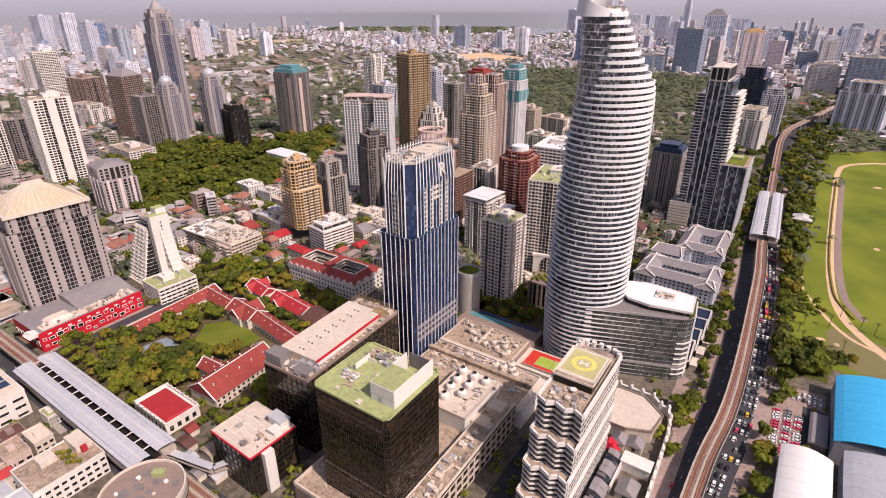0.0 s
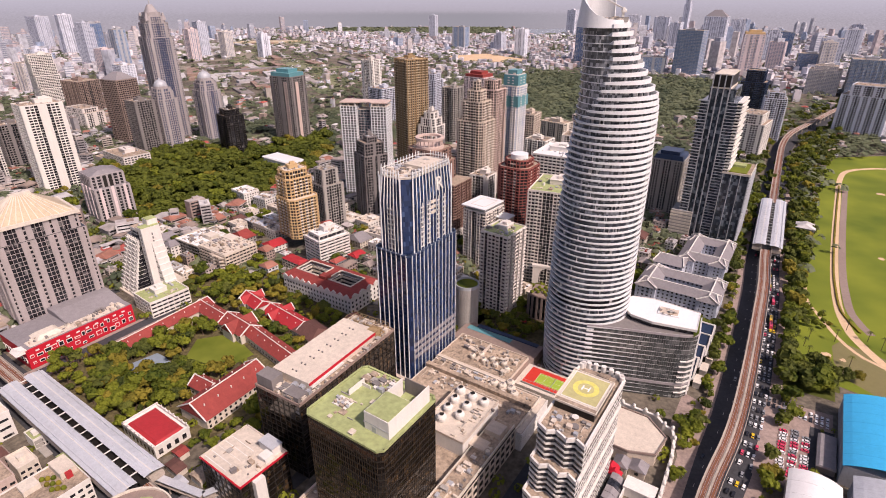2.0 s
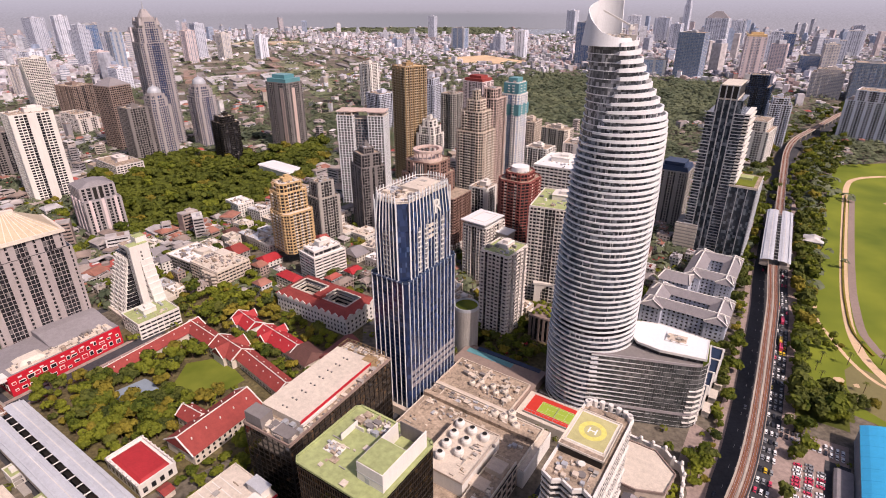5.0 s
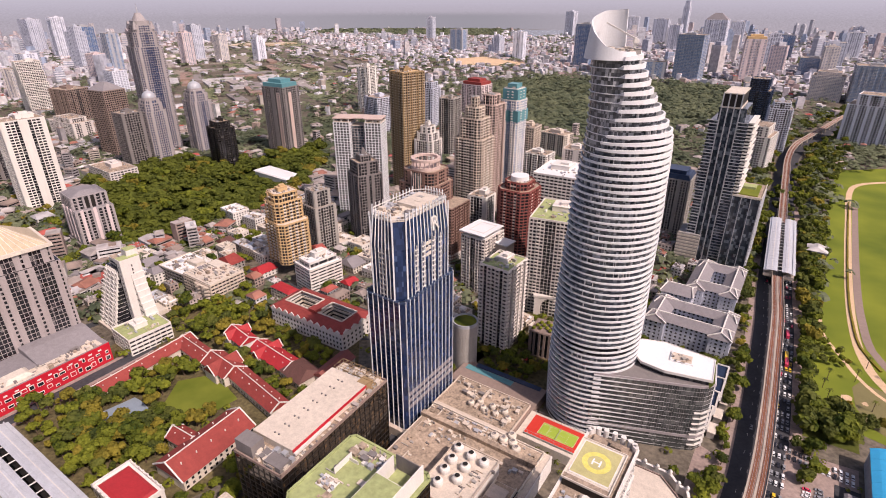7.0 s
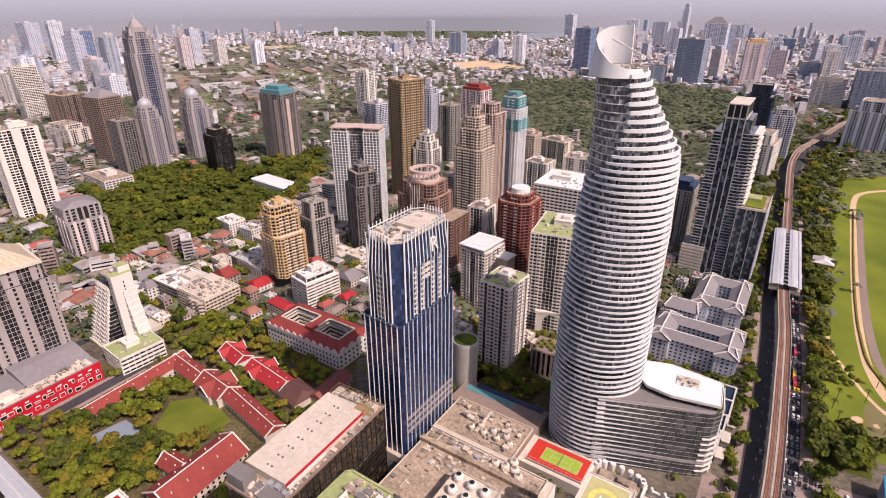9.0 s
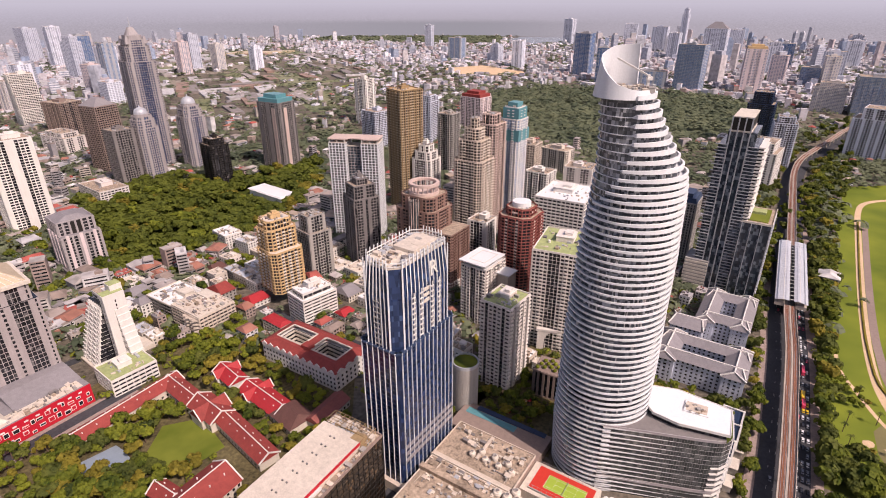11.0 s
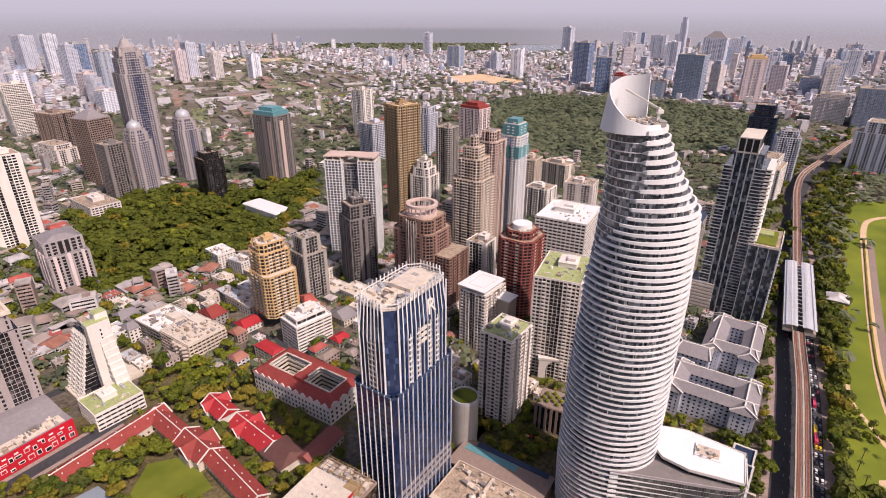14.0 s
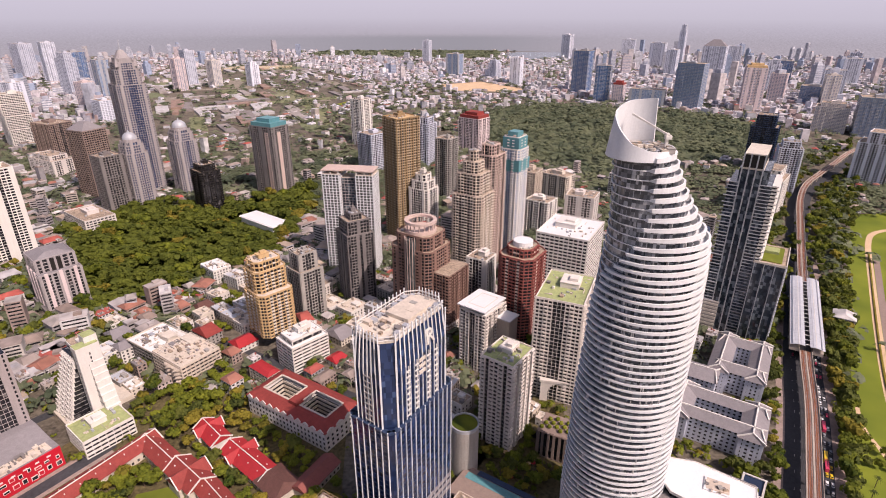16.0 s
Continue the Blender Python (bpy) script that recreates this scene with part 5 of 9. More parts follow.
def stepped_hotel():
    t = thing("hotel_building", "white hotel with a tall fin and rows of stepped balconies", "building", pose(-249, 463, 0, 0, 0, -38))
    part("fin", Geo().box(-2, -20, 0, 7, -4, 66), "white", t, "tall white fin wall")
    part("fin_slot", Geo().box(-1.2, -20.25, 6, 0.6, -19.9, 62), "g_dark", t)
    for s in range(15):
        part("window", Geo().box(6.9, -12, 8 + s * 3.6, 7.06, -11, 10 + s * 3.6), "g_dark", t)
        part("window", Geo().box(3, -20.06, 8 + s * 3.6, 4, -19.9, 9.6 + s * 3.6), "g_dark", t)
    part("fin_roof", Geo().box(-1.6, -19.6, 66, 6.6, -4.4, 66.4), "roofgreen", t)
    part("fin_top", Geo().box(-6, -12, 60, 3, -3, 71), "white", t)
    part("fin_top_roof", Geo().box(-5.7, -11.7, 71, 2.7, -3.3, 71.3), "roofgreen", t)
    n = 14
    for s in range(n):
        z, y = 4 + s * 3.6, -20 - (n - s) * 0.95
        x0 = -33 + s * 0.55
        part("terrace_glass", Geo().box(x0, y + 1.6, z, -2, -4, z + 3.6), "g_dark", t)
        part("terrace_slab", Geo().box(x0 - 0.5, y - 0.2, z - 0.35, -2, -3.8, z + 0.2), "white", t)
        m = 7
        w = (-2 - x0) / m
        for k in range(m):
            x = x0 + k * w
            part("balcony", Geo().box(x + w * 0.08, y - 0.5 - 0.5 * (k % 2), z - 0.3, x + w * 0.72, y + 0.2, z + 1.6), "white", t)
            part("divider", Geo().box(x + w * 0.8, y + 0.2, z + 0.2, x + w * 0.95, y + 2, z + 3.3), "white", t)
    for s in range(10):
        part("side_step", Geo().box(7, -14, s * 5.2, 7.6 + 13 * (1 - s / 9.5) ** 1.3, -4, s * 5.2 + 5.2), "white", t)
        part("side_window", Geo().box(7.2, -14.08, s * 5.2 + 1.5, 7.2 + 11 * (1 - s / 9.5) ** 1.3, -13.9, s * 5.2 + 3.0), "g_dark", t)
    part("base", Geo().box(-36, -36, 0, -2, 12, 4), "cream", t)
    part("upper_block", Geo().box(-25, -16, 54, -2, -4, 60), "white", t)
    part("upper_glass", Geo().box(-24, -16.1, 55.5, -3, -15.9, 57.5), "g_dark", t)
    part("upper_roof", Geo().box(-24.6, -15.6, 60, -2, -4.4, 60.4), "roofdirt", t)
    part("upper_house", Geo().box(-16, -12, 60, -8, -5, 63), "white", t)
    return t


stepped_hotel()
tower("low_block", "white four storey annexe with a green flat roof", -243, 429, -38, [(29, 34, 0, 14, 0)], "white", roof="roofgreen", category="building", seed=4, units=10, fh=3.4, bay=5, band=1.9, pier=0.5)


def gabled_wing(name, label, x, y, yaw, w, d, h, rise, roof="redtile", wall="cream", hip=0.0, trim=True, cross=()):
    """A long pitched-roof building, ridge along its depth, with windows down the sides and white verges."""
    t = thing(name, label, "building", pose(x, y, 0, 0, 0, yaw))
    part("wall", Geo().box(-w / 2, -d / 2, 0, w / 2, d / 2, h), wall, t)
    part("roof", Geo().gable(-w / 2, -d / 2, w / 2, d / 2, h, h + rise, hip, 0.9), roof, t)
    if trim:
        g = Geo()
        for s in (-1, 1):
            yy = s * (d / 2 + 0.9)
            if not hip:
                for q in (-1, 1):
                    g.bar((q * (w / 2 + 0.9), yy, h + 0.15), (0, yy, h + rise + 0.25), 0.38)
        g.bar((0, -d / 2 - 0.9 + hip, h + rise + 0.1), (0, d / 2 + 0.9 - hip, h + rise + 0.1), 0.28)
        part("verge", g, "white", t, "white verge and ridge trim")
    n = max(2, int(d / 4))
    for s in (-1, 1):
        for z in ([1.2, 4.8] if h > 7 else [1.2]):
            for k in range(n):
                yy = -d / 2 + (k + 0.5) * d / n
                xx = s * w / 2
                part("window", Geo().box(xx - 0.08, yy - 0.8, z, xx + 0.08, yy + 0.8, z + 1.9), "g_dark", t)
    for k in range(max(1, int(d / 9)) if trim else 0):
        yy = -d / 2 + (k + 0.5) * d / max(1, int(d / 9))
        for s in (-1, 1):
            part("dormer", Geo().prism([(s * w * 0.22 - 0.3, yy - 0.3), (s * w * 0.22 + 0.3, yy - 0.3), (s * w * 0.22 + 0.3, yy + 0.3), (s * w * 0.22 - 0.3, yy + 0.3)], h + rise * 0.4, h + rise * 0.75), "white" if trim else wall, t)
    for cy, cw in cross:
        part("cross_roof", Geo().prism([(-w / 2 - 3, cy - cw / 2), (w / 2 + 3, cy - cw / 2), (w / 2 + 3, cy + cw / 2), (-w / 2 - 3, cy + cw / 2)], h, h + rise * 1.05, [(-w / 2 - 3, cy - 0.1), (w / 2 + 3, cy - 0.1), (w / 2 + 3, cy + 0.1), (-w / 2 - 3, cy + 0.1)]), roof, t)
        part("cross_wall", Geo().box(-w / 2 - 2.4, cy - cw / 2 + 0.8, 0, w / 2 + 2.4, cy + cw / 2 - 0.8, h), wall, t)
        for s in (-1, 1):
            for q in (-1, 1):
                part("verge", Geo().bar((s * (w / 2 + 3), cy + q * cw / 2, h + 0.1), (s * (w / 2 + 3), cy, h + rise * 1.07), 0.35), "white", t)
    return t


SCHOOL = "long school wing with a red tiled roof and cream walls"
gabled_wing("school_building", SCHOOL, -222, 390, -31, 15, 78, 7, 4.5)
gabled_wing("school_building", SCHOOL, -190, 406, 51, 14, 40, 7, 4.5)
gabled_wing("school_building", "school pavilion with crossing red gables and white verges", -161, 385, 51, 18, 30, 8, 6, cross=((0, 16),))
gabled_wing("school_building", SCHOOL, -128, 359, 47, 14, 58, 7, 4.5)
gabled_wing("school_hall", "school hall with a steep red tiled roof and white gables", -143, 305, -31, 26, 52, 8, 8.5)
gabled_wing("school_hall", "small red gabled annexe of the school hall", -160, 312, 59, 12, 18, 7, 5)
for x, y, yaw, w, d in ((-162, 427, 47, 15, 26), (-127, 400, 50, 17, 44)):
    gabled_wing("red_roof_hall", "low hall with a bright scarlet sheet roof", x, y, yaw, w, d, 5.5, 5, roof="scarlet", wall="white", trim=True, cross=((d * 0.22, 9),))
gabled_wing("wooden_house", "house with a dark brown tiled roof", -102, 380, 48, 20, 24, 6, 5, roof="brownroof", wall="cream", trim=False, hip=5)
gabled_wing("wooden_house", "house with a dark maroon tiled roof", -78, 386, -30, 14, 32, 6, 4.5, roof="maroon", wall="cream", trim=False)


def red_flat_house():
    t = thing("market_building", "white building with a flat bright red roof", "building", pose(-175, 272, 0, 0, 0, -35))
    part("wall", Geo().box(-18, -11, 0, 18, 11, 7.5), "white", t)
    part("roof", Geo().prism(rect(32, 18), 7.5, 8.6, rect(28, 14)), "scarlet", t, "faded red coated roof")
    g = Geo()
    for k in range(4):
        p, q = rect(36, 22)[k], rect(36, 22)[(k + 1) % 4]
        g.slab(p, q, -0.5, 0.3, 7, 9.2, 0.2, 0.2)
    for k in range(8):
        g.cyl(-16 + k * 4.6, -10.8, 9, 10.6, 0.5, 6).cyl(-16 + k * 4.6, 10.8, 9, 10.6, 0.5, 6)
    part("parapet", g, "white", t)
    for k in range(8):
        part("window", Geo().box(-16 + k * 4.3, -11.1, 2, -14 + k * 4.3, -10.9, 5.5), "g_dark", t)
    for k in range(4):
        part("window", Geo().box(17.9, -9 + k * 5, 2, 18.1, -6.5 + k * 5, 5.5), "g_dark", t)
    return t


red_flat_house()


def courtyard_block():
    """White arcaded block with a red roof round two courts."""
    t = thing("college_building", "white arcaded college block with a red roof round two courtyards", "building", pose(-99.4, 449.5, 0, 0, 0, -33))
    w, d, h = 81, 38, 17
    holes = [(-32, -5), (5, 32)]
    g = Geo().box(-w / 2, -d / 2, 0, w / 2, -9, h).box(-w / 2, 9, 0, w / 2, d / 2, h)
    for a, b in ((-w / 2, -32), (-5, 5), (32, w / 2)):
        g.box(a, -9, 0, b, 9, h)
    part("wall", g, "white", t)
    g = Geo()

    def strip(x0, y0, x1, y1, ix0, iy0, ix1, iy1):
        k = len(g.v)
        g.v += [(x0, y0, h), (x1, y1, h), (ix1, iy1, h + 3.6), (ix0, iy0, h + 3.6)]
        g.f.append((k, k + 1, k + 2, k + 3))

    A, B = w / 2 + 1, d / 2 + 1
    o = [(-A, -B), (A, -B), (A, B), (-A, B)]
    r = [(-A + 7, -B + 7), (A - 7, -B + 7), (A - 7, B - 7), (-A + 7, B - 7)]
    for i in range(4):
        j = (i + 1) % 4
        strip(*o[i], *o[j], *r[i], *r[j])
    part("roof", g, "redtile", t, "red tiled hipped roof")
    g = Geo()
    zt = h + 3.6
    for x0, x1, y0, y1 in ((-A + 7, A - 7, -B + 7, -9), (-A + 7, A - 7, 9, B - 7), (-A + 7, -32, -9, 9), (-5, 5, -9, 9), (32, A - 7, -9, 9)):
        g.box(x0, y0, zt - 0.5, x1, y1, zt)
    part("roof_top", g, "redtile", t)
    for a, b in holes:
        q = [(a, -9), (a, 9), (b, 9), (b, -9)]
        for s in range(4):
            g = Geo()
            for i in range(4):
                g.slab(q[i], q[(i + 1) % 4], -0.6, 0.7, 2.4 + s * 4, 4.2 + s * 4)
            part("court_gallery", g, "cream", t)
        part("court_glass", Geo().slab(q[0], q[1], 0.01, 0.1, 0, h).slab(q[1], q[2], 0.01, 0.1, 0, h).slab(q[2], q[3], 0.01, 0.1, 0, h).slab(q[3], q[0], 0.01, 0.1, 0, h), "g_dark", t)
        g = Geo()
        for i in range(4):
            g.slab(q[i], q[(i + 1) % 4], -0.9, 0.3, zt - 0.4, zt + 0.5, 0.3, 0.3)
        part("court_rim", g, "cream", t)
        part("court_floor", Geo().box(a, -9, 0, b, 9, 0.3), "rooflight", t)
    for side, (p, q, m) in enumerate((((-w / 2, -d / 2), (w / 2, -d / 2), 22), ((w / 2, -d / 2), (w / 2, d / 2), 8))):
        p, q = Vector(p), Vector(q)
        for k in range(m):
            for z in (2, 6.2, 10.4):
                part("window", Geo().slab(p.lerp(q, (k + 0.3) / m), p.lerp(q, (k + 0.68) / m), 0, 0.06, z, z + 2.0), "g_dark", t)
        for k in range(m // 2):
            g = Geo()
            c0, c1, n0 = p.lerp(q, (k * 2 + 0.25) / m), p.lerp(q, (k * 2 + 1.75) / m), Vector(((q - p).y, (p - q).x)).normalized()
            mid = (c0 + c1) / 2
            j = len(g.v)
            for off in (0.95, 0.35):
                g.v += [(*(c0 + n0 * off), h - 1.5), (*(c1 + n0 * off), h - 1.5), (*(c1 + n0 * off), h + 0.4), (*(mid + n0 * off), h + 2.6), (*(c0 + n0 * off), h + 0.4)]
            g.f += [tuple(range(5)), tuple(range(9, 4, -1))] + [(e, 5 + e, 5 + (e + 1) % 5, (e + 1) % 5) for e in range(5)]
            part("roof_gable", g, "white", t)
    part("ridge_house", Geo().box(-2, -12, zt, 6, -5, zt + 3), "redtile", t)
    return t


courtyard_block()


# ---- apartment and office towers of the middle distance ----
W = dict(fh=3.2, bay=3.4, band=0.85, band_out=0.5, pier=0.5, pier_out=0.55)
tower("apartment_tower", "ochre apartment tower with stacked balconies and a crown", -152, 560, -45, [(33, 33, 14, 56, 4), (25, 30, 56, 76, 3, -4, 1), (20, 25, 76, 84, 3, -5, 1)], "gold", roof="rooflight", seed=21, units=10, rhythm="pbwb", rail="cream", **W)
OCHRE = bpy.data.objects["apartment_tower"]
shell(OCHRE, rect(36, 36), 0, 14, "pink", "g_dark", fh=3.5, bay=4, band=1.4, pier=1.4)
part("terrace_garden", Geo().box(9.5, -13, 56.2, 15.5, 14, 57.6), "leaf", OCHRE, "planted terrace")
for k in range(6):
    part("roof_beam", Geo().bar((-14, -10 + k * 4.4, 89), (4, -10 + k * 4.4, 87.5), 0.5), "gold", OCHRE)
for x in (-14, 3.5):
    for k in range(4):
        part("roof_post", Geo().box(x, -10.4 + k * 6.6, 84, x + 1, -9.4 + k * 6.6, 89), "gold", OCHRE)
tower("apartment_tower", "grey and white apartment tower with dark window bays", -129, 605, -45, [(26, 26, 0, 55, 0), (17, 20, 55, 72, 0)], "grey", seed=22, **W)
tower("office_building", "white stepped office block with long window bands", -116, 524, -45, [(26, 36, 0, 26, 0), (18, 30, 26, 31, 0)], "white", roof="whiteroof", category="building", seed=23, fh=3.4, bay=9, band=1.9, pier=0.6)


def twin_tower():
    """Two white slabs with a recessed glass link, under one thin roof."""
    t = thing("apartment_tower", "white twin slab apartment tower under one thin brown roof", "tower", pose(-95, 716, 0, 0, 0, -9))
    for sx in (-19.5, 19.5):
        shell(t, rect(20, 24, sx, 0), 0, 121, "coolwhite", "g_grey", fh=3.3, bay=4.1, band=0.75, band_out=0.35, pier=0.9, pier_out=0.5, rhythm="w")
        part("slab_roof", Geo().prism(rect(20.4, 24.4, sx, 0), 121, 121.5), "rooflight", t)
        for px in (sx - 9, sx, sx + 9):
            part("roof_post", Geo().box(px - 0.5, -11.6, 121.5, px + 0.5, -10.6, 125).box(px - 0.5, 10.6, 121.5, px + 0.5, 11.6, 125), "white", t)
        clutter(t, sx - 9, -10, sx + 9, 10, 121.5, 22, 411 + int(sx))
    shell(t, rect(19.2, 17, 0, 3.2), 0, 116, "pinkgrey", "g_slate", fh=3.3, bay=4.2, band=0.6, band_out=0.2, pier=0.4, pier_out=0.25, rhythm="w")
    part("link_roof", Geo().prism(rect(19, 17, 0, 3.2), 116, 116.5), "rooflight", t)
    part("roof_plate", Geo().prism([(-30, -13), (-10, -12), (-5, -8), (5, -8), (10, -12), (30, -13), (30, 12.5), (-30, 12.5)], 125, 126.2), "pink", t, "thin brownish roof plate")
    return t


twin_tower()
tower("apartment_tower", "dark grey apartment tower with stepped top", -83, 645, -58, [(29, 29, 0, 78, 0), (22, 24, 78, 92, 0), (12, 12, 92, 98, 0)], "dgrey", seed=27, **W)
tower("apartment_tower", "tall bronze brown apartment tower with balcony grids", -42, 815, -52, [(31, 35, 0, 166, 0)], "bronze", seed=28, roof="gold", fh=3.4, bay=3.4, band=1.0, pier=1.0, pier_out=0.8, rhythm="bwbp", rail="tan")
tower("apartment_tower", "white apartment tower with a stepped rounded top", -14, 800, -34, [(30, 30, 0, 78, 3), (24, 24, 78, 88, 3), (16, 18, 88, 96, 3)], "white", seed=29, **W)
tower("apartment_tower", "slim grey apartment tower with horizontal bands", 20, 1000, -34, [(28, 30, 0, 100, 3)], "grey", seed=30, **W)


def ring_top_tower():
    t = tower("apartment_tower", "brown stone apartment tower with a round colonnade on top", -12, 592, -34, [(46, 40, 0, 86, 5), (38, 34, 86, 99, 5)], "maroon_brown", seed=31, plant=False, units=2, **W)
    part("drum", Geo().cyl(0, 0, 99, 102, 15, 28), "pink", t)
    for k in range(18):
        a = 6.2832 * k / 18
        part("column", Geo().cyl(13.6 * math.cos(a), 13.6 * math.sin(a), 102, 108, 0.6, 8), "pink", t)
    g = Geo().lathe(0, 0, [(15.4, 108), (15.4, 110.5), (12, 110.5), (12, 108)], 28)
    g.f.pop()
    part("ring_beam", g, "pink", t)
    part("bay_drum", Geo().cyl(2, -19, 0, 97, 5.5, 16), "g_grey", t, "round glazed bay")
    for k in range(7):
        a = radians(190 + k * 26)
        part("bay_fin", Geo().cyl(2 + 5.6 * math.cos(a), -19 + 5.6 * math.sin(a), 0, 100, 0.35, 6), "pink", t)
    shell(t, rect(20, 34, 30, 4), 0, 66, "maroon_brown", "g_dark", rhythm="pw", **W)
    part("wing_roof", Geo().prism(rect(19.6, 33.6, 30, 4), 66, 66.5), "roofdirt", t)


ring_top_tower()
tower("apartment_tower", "tall beige apartment tower stepping up to a spire", 42, 672, -34, [(36, 34, 0, 112, 4), (28, 26, 112, 134, 3), (18, 18, 134, 146, 3), (8, 8, 146, 156, 2)], "beige", seed=32, plant=False, rhythm="pbwb", rail="cream", **W)
tower("apartment_tower", "tall pinkish apartment tower with a pitched cap", 66, 735, -34, [(26, 30, 0, 138, 3), (16, 18, 138, 149, 2)], "pink", seed=33, plant=False, **W)
tower("apartment_tower", "slim white tower with a teal glass top", 98, 765, -34, [(26, 28, 0, 138, 3), (20, 22, 138, 152, 2)], "white", seed=34, glass="g_far", fh=3.2, bay=3.2, band=1.1, pier=0.8, plant=False, rhythm="wbd")
part("teal_top", Geo().prism(rect(21.5, 23.5), 138, 152).prism(rect(27, 29), 112, 126).prism(rect(13, 15), 152, 158), "teal", bpy.data.objects[sorted(o.name for o in bpy.data.objects if o.name.startswith("apartment_tower"))[-1]], "teal glass top")
tower("apartment_tower", "dark red apartment tower with pale balcony corners", 82, 570, -34, [(34, 38, 0, 86, 6), (24, 26, 86, 93, 5)], "maroon", seed=35, rhythm="pbpw", rail="pink", plant=False, **W)
part("cap_drum", Geo().cyl(0, 0, 93, 98, 9, 20), "whiteroof", bpy.data.objects[sorted(o.name for o in bpy.data.objects if o.name.startswith("apartment_tower"))[-1]], "round white cap")
tower("apartment_tower", "white apartment block with a flat roof", 48, 615, -34, [(22, 22, 0, 62, 0)], "white", seed=36, **W)
tower("apartment_tower", "cream apartment tower with dark window stacks and a green roof", 105, 492, -24, [(36, 52, 0, 90, 0)], "palewarm", roof="roofgreen", seed=37, fh=3.2, bay=3.3, band=1.1, band_out=0.6, pier=0.7, pier_out=0.7, rhythm="wwbwdd", units=12, tanks=3)
tower("office_building", "broad white block with a large flat pale roof", 145, 648, -30, [(54, 62, 0, 80, 0)], "white", roof="whiteroof", category="building", seed=38, fh=3.6, bay=5, band=1.6, pier=1.0)
tower("apartment_block", "cream apartment block under a projecting flat roof", 43, 524, -38, [(26, 32, 0, 56, 0), (16, 22, 56, 60, 0)], "palewarm", roof="whiteroof", category="building", seed=39, plant=False, units=0, fh=3.1, bay=3.4, band=1.1, pier=0.6, pier_out=0.5, rhythm="bwpd")
part("roof_plate", Geo().box(-15, -18, 60, 13, 16, 61).box(13, 0, 48, 27, 16, 49), "whiteroof", bpy.data.objects["apartment_block"])
part("side_wing", Geo().box(12, 1, 0, 26, 15, 48), "beige", bpy.data.objects["apartment_block"])
tower("apartment_block", "cream apartment block with a green roof terrace", 52, 430, -37, [(25, 29, 0, 72, 0)], "palewarm", roof="roofgreen", category="building", seed=40, fh=3.2, bay=3.6, band=1.2, band_out=0.4, pier=0.5, pier_out=0.5, rhythm="pdpw", rail="white", tanks=2, units=9)
tower("apartment_tower", "grey apartment tower with a navy blue metal top", 277, 655, -34, [(34, 34, 0, 70, 0)], "grey", seed=41, plant=False, units=0, fh=3.2, bay=3.2, band=1.0, pier=1.3)

part("metal_top", Geo().prism(rect(34, 34), 70.5, 76, rect(30, 30)).prism(rect(22, 22), 76, 80), "navy", bpy.data.objects[sorted(o.name for o in bpy.data.objects if o.name.startswith("apartment_tower"))[-1]], "dark navy metal top")


def dark_tower():
    """The slim dark tower with pale vertical fins and its lower planted block."""
    t = thing("hotel_tower", "slim dark glass hotel tower with pale fins and narrow balconies", "tower", pose(299, 585, 0, 0, 0, -34))
    part("core_glass", Geo().box(-26, -24, 0, 8, 24, 150), "g_slate", t)
    part("core_glass", Geo().box(-20, -22, 150, 4, 20, 163), "g_slate", t)
    part("top_frame", Geo().box(-18, -24.5, 163, -1, 22, 164.5).box(-18, -24.5, 176, -1, 22, 177), "cream", t)
    part("top_glass", Geo().box(-17.5, -24, 164, -1.5, 21, 176), "black", t)
    for x in (-18, -12.5, -7, -1.6):
        part("fin", Geo().box(x - 0.5, -25.2, 0, x + 0.5, -24, 177), "steel", t)
    for k in range(47):
        z = 3 + k * 3.2
        x0 = -26 - (0.5 if k % 2 else 2.2)
        part("balcony", Geo().box(x0, -25.6 + (k % 3) * 0.5, z, -18, -23.9, z + 0.7), "steel", t)
        part("balcony", Geo().box(-1.6, -24.9, z, 8, -23.9, z + 0.6), "steel", t)
        if k > 23:
            part("balcony", Geo().box(8, -24.4, z, 13 + (k % 2), 20, z + 1.3), "white", t)
    part("side_glazing", Geo().box(8, -22, 78, 12, 19, 150), "g_dark", t)
    part("low_glass", Geo().box(8, -26, 0, 34, 26, 80), "g_slate", t)
    for x in (9, 17, 25.5, 33.6):
        part("fin", Geo().box(x - 0.35, -26.9, 0, x + 0.35, -26, 80.5), "steel", t)
    for k in range(24):
        z = 3 + k * 3.2
        part("balcony", Geo().box(33.9, -26, z, 35, 26, z + 0.8), "steel", t)
    part("roof", Geo().box(8, -26, 80, 34, 26, 80.8), "roofdirt", t)
    part("parapet", Geo().box(8, -26.4, 80, 34.4, -25.8, 82).box(33.8, -26.4, 80, 34.4, 26, 82), "cream", t)
    part("roof_garden", Geo().box(11, -20, 80.8, 30, 20, 81.6), "lawn", t)
    part("roof_house", Geo().box(13, 0, 80.8, 26, 12, 84), "roofgreen", t)
    part("low_annex", Geo().box(-34, -27, 0, -12, 0, 32), "grey", t)
    for k in range(8):
        part("annex_band", Geo().box(-34.3, -27.4, 3 + k * 3.6, -12, -26.9, 5 + k * 3.6), "cream", t)
    return t


dark_tower()


